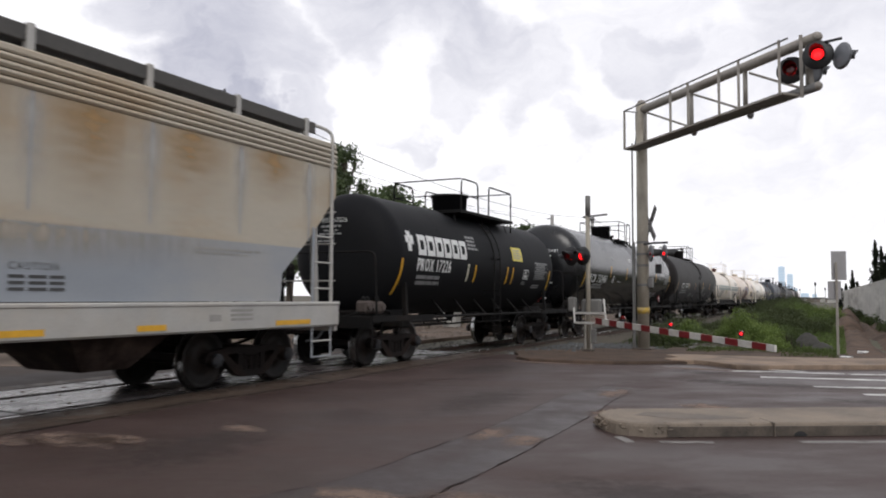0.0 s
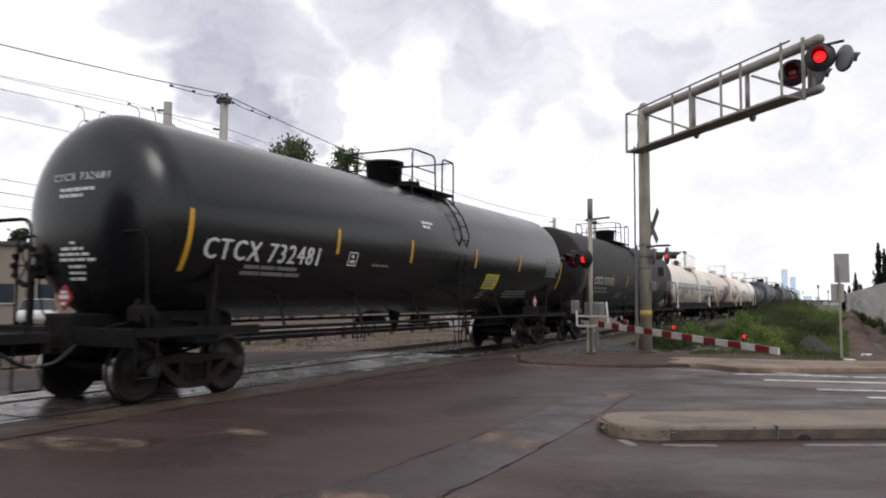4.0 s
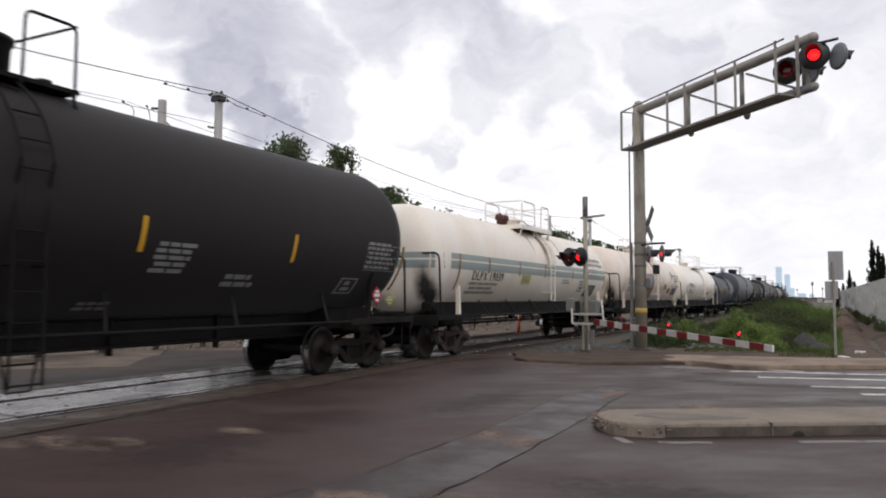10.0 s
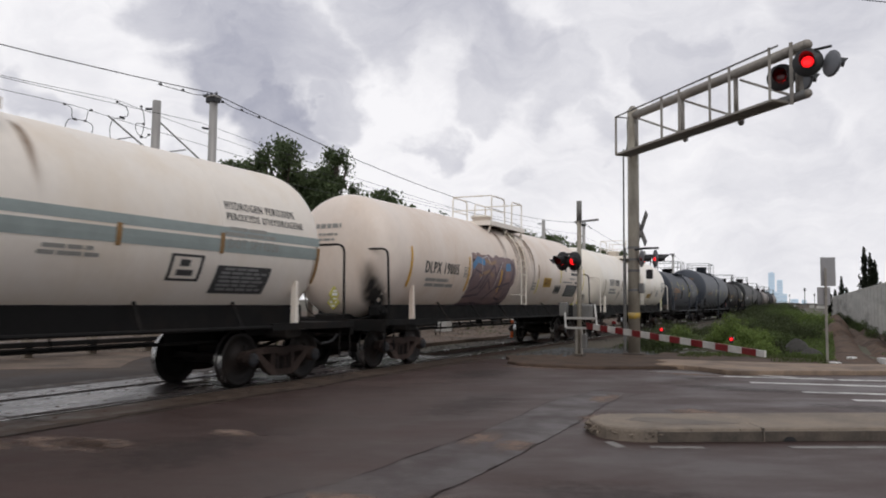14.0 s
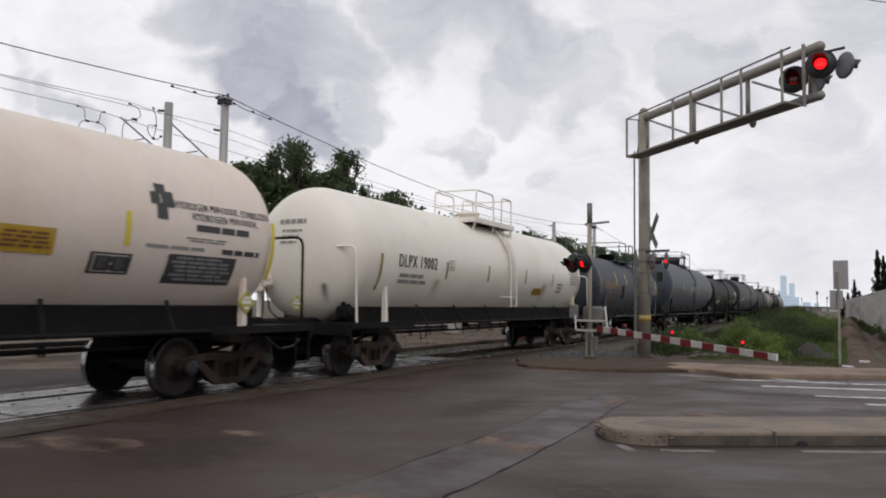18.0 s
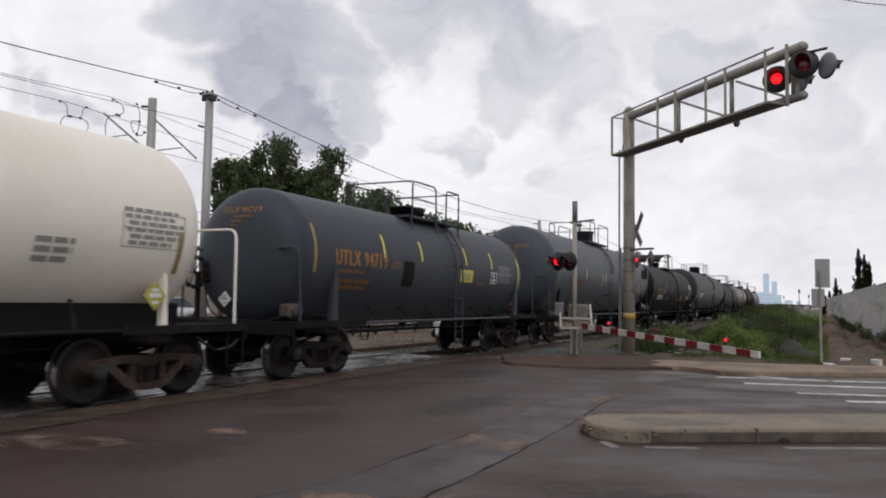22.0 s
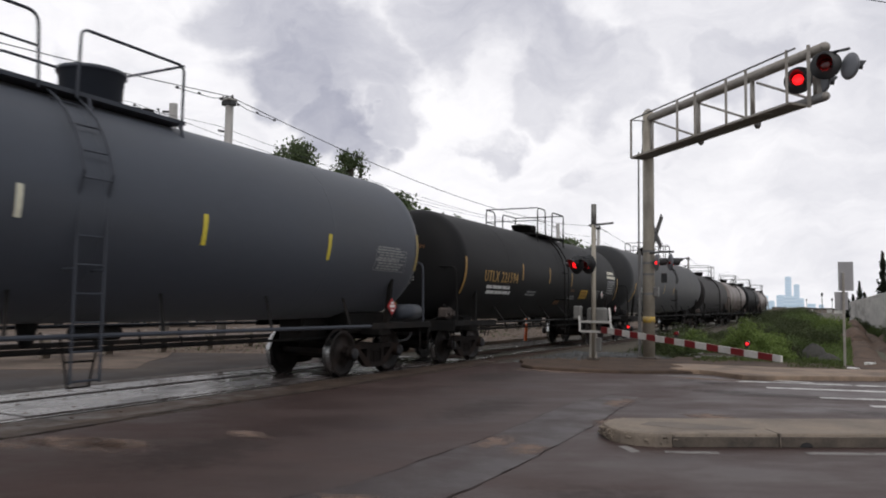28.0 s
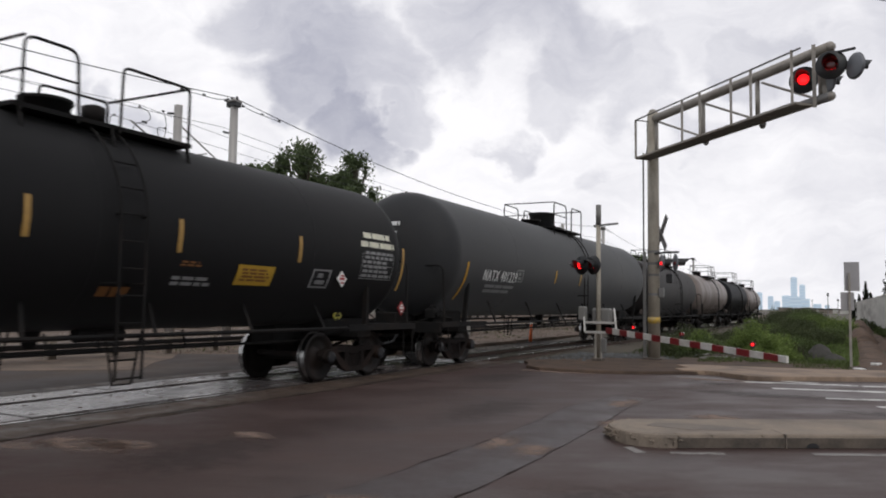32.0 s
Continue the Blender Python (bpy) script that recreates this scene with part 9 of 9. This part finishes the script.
    marks(ob, tank, rng, (
        ("Z", 2.51, 2.66, BAND_GREEN), ("Z", 2.26, 2.465, BAND_GREEN), ("S", -2.73, 2.20, 2.64, STRIPE_BROWN),
        ("S", -0.40, 2.21, 2.65, STRIPE_BROWN), ("S", 2.66, 2.22, 2.53, STRIPE_BROWN), ("S", 4.63, 2.23, 2.56, STRIPE_BROWN),
        ("S", 7.17, 1.82, 2.48, STRIPE_BROWN), ("S", -6.99, 1.73, 2.66, STRIPE_BROWN), ("S", -5.09, 2.21, 2.62, STRIPE_BROWN),
        ("T", -6.10, -3.97, 2.00, 2.25, LETTER_BLACK, "DLPX 19039"), ("P", -6.26, -4.19, 1.61, 1.97, LETTER_FAINT, 3), ("K", -2.50, -1.70, 1.96, 2.26, STICKER_PALE),
        ("F", 3.64, 4.30, 1.78, 2.18, LETTER_BLACK), ("K", 4.62, 5.92, 1.61, 2.05, LETTER_BLACK), ("T", 4.75, 6.52, 2.96, 3.09, LETTER_BLACK, "HYDROGEN PEROXIDE"),
        ("T", 4.75, 6.72, 2.78, 2.90, LETTER_BLACK, "PEROXYDE D'HYDROGENE"), ("P", 4.67, 6.01, 2.51, 2.69, LETTER_FAINT, 2), ("T", 4.78, 6.00, 2.33, 2.48, LETTER_FAINT, "DOT SP14520"),
        ("P", 1.47, 2.45, 2.03, 2.20, LETTER_FAINT, 2)), 8.95)
    head_print(ob, tank, 8.23, ((-0.46, 0.24, 3.12, 0.10), (-0.36, 0.16, 2.95, 0.05), (-0.36, 0.08, 2.83, 0.05), (-0.40, 0.02, 2.71, 0.05)), LETTER_FAINT, 3)
    placard(ob, (0.14, -8.29, 1.46), 0.34, PLACARD_YELLOW, "yellow hazard placard", face="end", mark=PLACARD_WHITE)
    placard(ob, (1.3, 7.95, 1.62), 0.34, PLACARD_YELLOW, "yellow hazard placard", mark=PLACARD_WHITE)
    for y, w, z0, z1, m in ((-1.2, 0.30, 2.75, 3.72, STAIN_RUST), (-0.05, 0.55, 2.2, 3.72, STAIN_RUST), (0.0, 0.9, 1.7, 3.60, STAIN_TAN), (1.5, 0.26, 2.6, 3.75, STAIN_RUST), (0.62, 0.7, 2.2, 3.6, STAIN_TAN)):
        stain(ob, tank, y, w, z0, z1, m)
    head_stain(ob, tank, 8.23, 0.65, 1.30, 1.40, 2.5, STAIN_SOOT)
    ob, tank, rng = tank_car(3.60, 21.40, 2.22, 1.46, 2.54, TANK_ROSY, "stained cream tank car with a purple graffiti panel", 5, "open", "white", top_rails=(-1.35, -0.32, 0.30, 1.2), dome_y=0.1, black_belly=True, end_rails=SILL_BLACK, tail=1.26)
    marks(ob, tank, rng, (
        ("T", -6.30, -4.45, 2.20, 2.48, LETTER_BLACK, "DLPX 19005"), ("P", -6.30, -4.60, 1.85, 2.10, LETTER_FAINT, 2), ("F", -4.11, -3.86, 2.16, 2.42, LETTER_FAINT),
        ("S", -7.02, 1.85, 2.78, STRIPE_YELLOW), ("S", -3.80, 1.80, 2.72, STRIPE_YELLOW), ("G", -3.75, -0.47, 1.35, 2.83, None), ("S", -1.49, 1.81, 2.46, STRIPE_YELLOW),
        ("S", 1.82, 2.31, 2.77, STRIPE_BROWN), ("S", 1.84, 1.80, 2.28, STICKER_YELLOW), ("S", 4.22, 2.23, 2.70, STICKER_YELLOW),
        ("S", 7.18, 1.87, 2.82, STICKER_YELLOW), ("K", 2.38, 3.17, 2.04, 2.36, STICKER_AMBER), ("F", 3.70, 4.36, 1.84, 2.12, LETTER_BLACK), ("K", 3.78, 4.02, 1.88, 2.08, LETTER_BLACK), ("K", 4.06, 4.30, 1.88, 2.08, LETTER_BLACK),
        ("K", 4.98, 6.36, 1.75, 2.17, LETTER_BLACK), ("E", 4.56, 5.05, 2.65, 3.16, LETTER_BLACK), ("T", 5.02, 7.08, 2.84, 2.95, LETTER_BLACK, "HYDROGEN PEROXIDE, STABILIZED"),
        ("T", 5.37, 6.79, 2.69, 2.80, LETTER_BLACK, "HYDROGEN PEROXIDE,"), ("P", 5.30, 6.82, 2.50, 2.66, LETTER_BLACK, 1), ("P", 5.25, 6.3, 2.36, 2.44, LETTER_FAINT, 2), ("P", 5.97, 6.93, 2.19, 2.32, LETTER_BLACK, 1), ("P", 4.40, 5.9, 2.22, 2.30, LETTER_FAINT, 1), ("P", 1.29, 1.76, 1.90, 2.18, LETTER_FAINT, 3)), 8.90)
    head_print(ob, tank, 8.18, ((-0.46, 0.24, 3.15, 0.10), (-0.36, 0.16, 2.98, 0.05), (-0.36, 0.08, 2.86, 0.05), (-0.40, 0.02, 2.74, 0.05)), LETTER_FAINT, 3)
    placard(ob, (0.14, -8.24, 1.46), 0.34, PLACARD_YELLOW, "yellow hazard placard", face="end", mark=PLACARD_WHITE)
    placard(ob, (1.34, 6.7, 1.47), 0.38, PLACARD_YELLOW, "yellow hazard placard", mark=PLACARD_WHITE)
    for y, w, z0, z1, m in ((-1.1, 0.5, 2.4, 3.75, STAIN_RUST), (0.2, 0.8, 1.9, 3.75, STAIN_RUST), (1.2, 0.5, 2.2, 3.75, STAIN_RUST), (0.5, 1.6, 1.5, 3.5, STAIN_TAN), (-0.22, 0.20, 1.5, 3.86, STAIN_TAN), (-0.15, 0.16, 2.4, 3.9, STAIN_RUST), (0.48, 0.18, 1.6, 3.8, STAIN_TAN), (1.37, 0.20, 1.5, 3.92, STAIN_RUST), (1.40, 0.3, 1.5, 3.9, STAIN_TAN)):
        stain(ob, tank, y, w, z0, z1, m)
    head_stain(ob, tank, 8.18, 0.62, 1.28, 1.35, 2.5, STAIN_SOOT)
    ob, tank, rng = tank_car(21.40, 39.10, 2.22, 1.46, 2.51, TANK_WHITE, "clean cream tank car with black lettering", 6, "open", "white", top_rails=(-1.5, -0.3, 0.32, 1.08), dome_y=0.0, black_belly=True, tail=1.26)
    marks(ob, tank, rng, (
        ("S", -7.06, 1.77, 2.55, STRIPE_DULL), ("T", -6.33, -4.56, 2.30, 2.58, LETTER_BLACK, "DLPX 19002"), ("F", -3.92, -3.62, 2.32, 2.57, LETTER_FAINT),
        ("P", -6.37, -4.80, 1.91, 2.18, LETTER_FAINT, 2), ("S", -4.01, 2.10, 2.52, STRIPE_DULL), ("S", -1.46, 2.11, 2.55, STRIPE_DULL),
        ("S", 1.38, 2.14, 2.57, STRIPE_DULL), ("S", 3.90, 2.12, 2.55, STRIPE_DULL), ("S", 6.77, 1.85, 2.47, STRIPE_DULL),
        ("K", 2.18, 3.06, 1.81, 2.03, STICKER_AMBER), ("P", 4.41, 5.05, 1.90, 2.26, LETTER_FAINT, 3), ("B", 5.71, 6.83, 2.19, 2.76, LETTER_FAINT, 6)), 8.85)
    head_print(ob, tank, 8.13, ((-0.46, 0.24, 3.12, 0.10), (-0.36, 0.16, 2.95, 0.05), (-0.36, 0.08, 2.83, 0.05), (-0.40, 0.02, 2.71, 0.05)), LETTER_FAINT, 3)
    placard(ob, (0.14, -8.19, 1.46), 0.34, PLACARD_YELLOW, "yellow hazard placard", face="end", mark=PLACARD_WHITE)
    placard(ob, (1.36, 6.4, 1.52), 0.42, PLACARD_YELLOW, "yellow and white hazard placard", mark=PLACARD_WHITE)
    head_stain(ob, tank, 8.13, 0.55, 0.8, 1.4, 1.9, STAIN_GREY)
    for y, w, z0, z1, m in ((0.1, 0.9, 1.8, 3.6, STAIN_TAN), (-4.4, 0.6, 1.5, 2.1, STAIN_TAN), (3.2, 0.8, 1.5, 2.2, STAIN_TAN)):
        stain(ob, tank, y, w, z0, z1, m)
    ob, tank, rng = tank_car(39.10, 53.50, 2.15, 1.36, 2.34, TANK_GREY, "short slate grey tank car with faded orange lettering", 7, "low", "grey", top_rails=(-1.2, 0.08, 0.7, 1.5), dome_y=0.0, fitting=0, leg=0.1, tail=1.2)
    marks(ob, tank, rng, (
        ("S", -5.77, 2.03, 2.97, STRIPE_DULL), ("T", -5.07, -3.08, 2.21, 2.52, LETTER_ORANGE, "UTLX 94719"), ("P", -5.01, -3.94, 2.04, 2.14, LETTER_RUST, 1),
        ("P", -5.02, -3.53, 1.70, 1.95, LETTER_RUST, 2), ("S", -3.17, 2.45, 2.96, STICKER_YELLOW), ("S", -1.39, 2.46, 2.94, STICKER_YELLOW),
        ("S", 1.22, 2.49, 2.96, STICKER_YELLOW), ("S", 3.03, 2.46, 2.93, STICKER_YELLOW), ("S", 5.22, 1.95, 2.85, STICKER_YELLOW),
        ("P", -2.83, -2.31, 2.21, 2.40, LETTER_RUST, 3), ("K", -2.31, -1.80, 1.84, 2.42, SILL_BLACK), ("K", 0.82, 1.64, 2.03, 2.36, STICKER_YELLOW),
        ("F", 2.94, 3.43, 2.04, 2.37, LETTER_WHITE), ("B", 3.49, 4.69, 2.07, 2.60, LETTER_GREY, 9), ("P", 1.97, 2.62, 1.93, 2.08, LETTER_RUST, 1)), 7.20)
    head_words(ob, tank, 6.48, "UTLX 94719", -0.41, 0.50, 3.14, 3.26, LETTER_ORANGE)
    head_print(ob, tank, 6.48, ((-0.11, 0.34, 3.05, 0.04), (-0.16, 0.10, 2.96, 0.04), (-0.16, 0.0, 2.88, 0.035)), LETTER_RUST, 3)
    placard(ob, (-0.22, -6.47, 1.48), 0.30, PLACARD_WHITE, "pale hazard placard", face="end", mark=LETTER_FAINT)
    for y, w, z0, z1, m in ((1.4, 0.25, 2.4, 3.4, STAIN_RUST),):
        stain(ob, tank, y, w, z0, z1, m)
    ob, tank, rng = tank_car(53.50, 72.65, 2.22, 1.60, 2.75, TANK_SLATE, "long slate grey tank car with yellow strips", 8, "manway", "grey", top_rails=(-1.4, -0.6, 0.0, 1.82), dome_y=0.92, fitting=0, tail=0.82)
    marks(ob, tank, rng, (
        ("S", -7.86, 2.10, 3.09, STRIPE_DULL), ("T", -6.75, -4.16, 2.25, 2.50, LETTER_RUST, "UTLX 205633"), ("S", -1.66, 2.27, 2.77, STICKER_YELLOW),
        ("S", 1.75, 2.33, 2.79, STICKER_YELLOW), ("S", 4.86, 2.29, 2.77, STICKER_YELLOW), ("S", -4.23, 2.46, 2.83, STRIPE_LIGHT),
        ("S", -1.14, 2.43, 2.82, STRIPE_LIGHT), ("B", 6.47, 7.67, 2.18, 2.69, LETTER_GREY, 9), ("S", 8.11, 2.24, 3.04, STRIPE_DULL)), 9.58)
    head_words(ob, tank, 8.86, "UTLX 205633", -0.36, 0.69, 3.47, 3.59, LETTER_ORANGE)
    head_print(ob, tank, 8.86, ((-0.12, 0.36, 3.32, 0.04), (-0.05, 0.30, 3.23, 0.035), (-0.13, 0.50, 3.12, 0.04), (-0.2, 0.02, 3.05, 0.035), (-0.2, 0.30, 2.98, 0.035)), LETTER_RUST, 3)
    placard(ob, (0.02, -8.82, 1.52), 0.34, PLACARD_RED, "red and white hazard placard", face="end", mark=PLACARD_WHITE)
    placard(ob, (1.45, 7.33, 1.44), 0.36, PLACARD_RED, "red hazard placard")
    part("air_reservoir", bar(B(), (1.2, 8.83, 1.32), (1.2, 7.98, 1.32), 0.17, 16), TANK_GREY, ob, "grey air reservoir", True)
    ob, tank, rng = tank_car(72.65, 90.00, 2.25, 1.48, 2.54, TANK_DARK, "charcoal tank car with yellow lettering", 9, "low", top_rails=(-0.8, -0.05, 0.65, 1.9), dome_y=0.15, fitting=0)
    marks(ob, tank, rng, (
        ("S", -7.36, 1.79, 2.74, STRIPE_OCHRE), ("T", -6.14, -3.78, 2.15, 2.45, STRIPE_OCHRE, "UTLX 221594"), ("P", -5.97, -4.04, 1.79, 2.08, LETTER_WHITE, 2),
        ("S", -3.40, 2.26, 2.75, STRIPE_OCHRE), ("S", -0.99, 2.24, 2.74, STRIPE_OCHRE), ("S", 1.34, 2.21, 2.69, STRIPE_OCHRE),
        ("S", 4.06, 2.22, 2.68, STRIPE_OCHRE), ("S", 7.55, 1.80, 2.71, STRIPE_OCHRE), ("P", -2.84, -1.90, 1.80, 1.97, LETTER_GREY, 2),
        ("K", 2.61, 3.48, 1.79, 2.11, STICKER_AMBER), ("P", 1.34, 2.16, 1.73, 1.89, LETTER_GREY, 2), ("P", 1.43, 1.89, 2.02, 2.11, LETTER_RUST, 2),
        ("P", 0.23, 0.81, 1.52, 1.73, LETTER_RUST, 1), ("F", 4.52, 5.07, 1.79, 2.13, LETTER_GREY), ("P", 5.91, 7.40, 2.61, 2.97, STRIPE_LIGHT, 2),
        ("B", 6.00, 7.16, 2.01, 2.58, LETTER_GREY, 6), ("D", 5.39, 1.99, PLACARD_WHITE), ("D", 6.08, 1.30, PLACARD_YELLOW)), 8.67)
    head_words(ob, tank, 7.95, "UTLX 221594", -0.45, 0.55, 2.92, 3.04, LETTER_RUST)
    head_print(ob, tank, 7.95, ((-0.24, 0.35, 2.80, 0.04), (-0.24, 0.22, 2.72, 0.045), (-0.20, 0.30, 2.17, 0.035), (-0.18, 0.28, 2.10, 0.035), (-0.12, 0.20, 2.02, 0.035)), LETTER_GREY, 3)
    placard(ob, (-0.40, -7.86, 1.46), 0.32, STRIPE_BROWN, "dull brown hazard placard", face="end", mark=LETTER_FAINT)
    placard(ob, (1.35, 7.72, 1.42), 0.30, PLACARD_RED, "red hazard placard")
    ob, tank, rng = tank_car(90.00, 112.0, 2.25, 1.60, 2.79, TANK_CHALKY, "long charcoal tank car with white lettering", 10, "manway", top_rails=(-1.0, 0.3, 0.9, 2.1), dome_y=0.3)
    marks(ob, tank, rng, (
        ("S", -9.10, 1.66, 2.60, STRIPE_YELLOW), ("T", -8.04, -5.80, 2.17, 2.46, LETTER_WHITE, "NATX 401229"), ("F", -5.85, -5.34, 2.20, 2.55, LETTER_GREY),
        ("P", -7.91, -5.57, 1.84, 2.10, LETTER_GREY, 2), ("S", -2.52, 2.26, 2.66, STRIPE_YELLOW), ("S", 0.09, 2.24, 2.64, STRIPE_YELLOW)), 11.00)
    head_print(ob, tank, 10.28, ((-0.46, 0.24, 3.46, 0.10), (-0.36, 0.16, 3.27, 0.05), (-0.36, 0.08, 3.14, 0.05), (-0.40, 0.02, 3.01, 0.05)), LETTER_WHITE, 3)
    tank_car(112.0, 127.0, 2.2, 1.48, 2.55, TANK_BROWN, "dull dark brown tank car on the track", 11, "low")
    tank_car(127.0, 142.0, 2.2, 1.46, 2.50, TANK_PINK, "faded pinkish grey tank car", 12, "open")
    tank_car(142.0, 156.5, 2.2, 1.48, 2.55, TANK_BLACK, "plain black tank car near the train's end", 13, "low")
    tank_car(156.5, 170.0, 2.2, 1.42, 2.45, TANK_PINK, "faded tan tank car at the train's end", 14, "open")


# ---- what moves ----
def motions():
    steps = [0.5 * k for k in range(65)]
    for ob, centre in CARS:
        walk(ob, [(t, pose(TRACK_X, centre - run(t), 0)) for t in steps])
    times, t = [], 0.0
    while t < SECONDS:
        times.append(t)
        t += 4 / 30
    times.append(SECONDS)
    turns = [(t, (run(t) + 77.0) / WHEEL_R) for t in times]
    for k, w in enumerate(WHEELSETS):
        at = Matrix.Translation(w.location)
        walk(w, [(t, at @ Matrix.Rotation(a + 0.7 * k, 4, "X")) for t, a in turns])
    # flashers: each pair alternates
    for lens, half, face in LENSES:
        at = lens.location.copy()
        base = face or 0.0
        keyed = []
        keyed.append((0.0, 0.0 if half else math.pi))
        angle = keyed[0][1]
        for when in FLASHES:
            keyed.append((when, angle))
            for j in (1, 2, 3):
                keyed.append((when + j / 30, angle + math.pi * j / 3))
            angle += math.pi
        keyed.append((SECONDS, angle))
        walk(lens, [(t, Matrix.Translation(at) @ Matrix.Rotation(base + a, 4, "Z")) for t, a in keyed])
    walk(BACKDROP, [(0.0, pose(0, 0, 0, 0, 0, 4.6)), (11.0, pose(0, 0, 0, 0, 0, 2.6)), (21.0, pose(0, 0, 0, 0, 0, 0.2)), (32.0, pose(0, 0, 0, 0, 0, -2.1))])


STARTS = [0.15 + 0.994 * k for k in range(20)] + [19.93] + [k - 0.11 - 0.004 * (k - 20) for k in range(21, 33)]
FLASHES = [t for s in STARTS for t in (s, s + (0.53 if s < 19 else 0.50)) if t < 31.9]
ground_sheet()
road()
kerbs()
crossing()
guard_rail()
gate_signal()
cantilever()
road_sign()
plants()
shoulder_stones()
bank()
catenary()
behind()
distance()
BACKDROP = cloud_bank()
train()
motions()
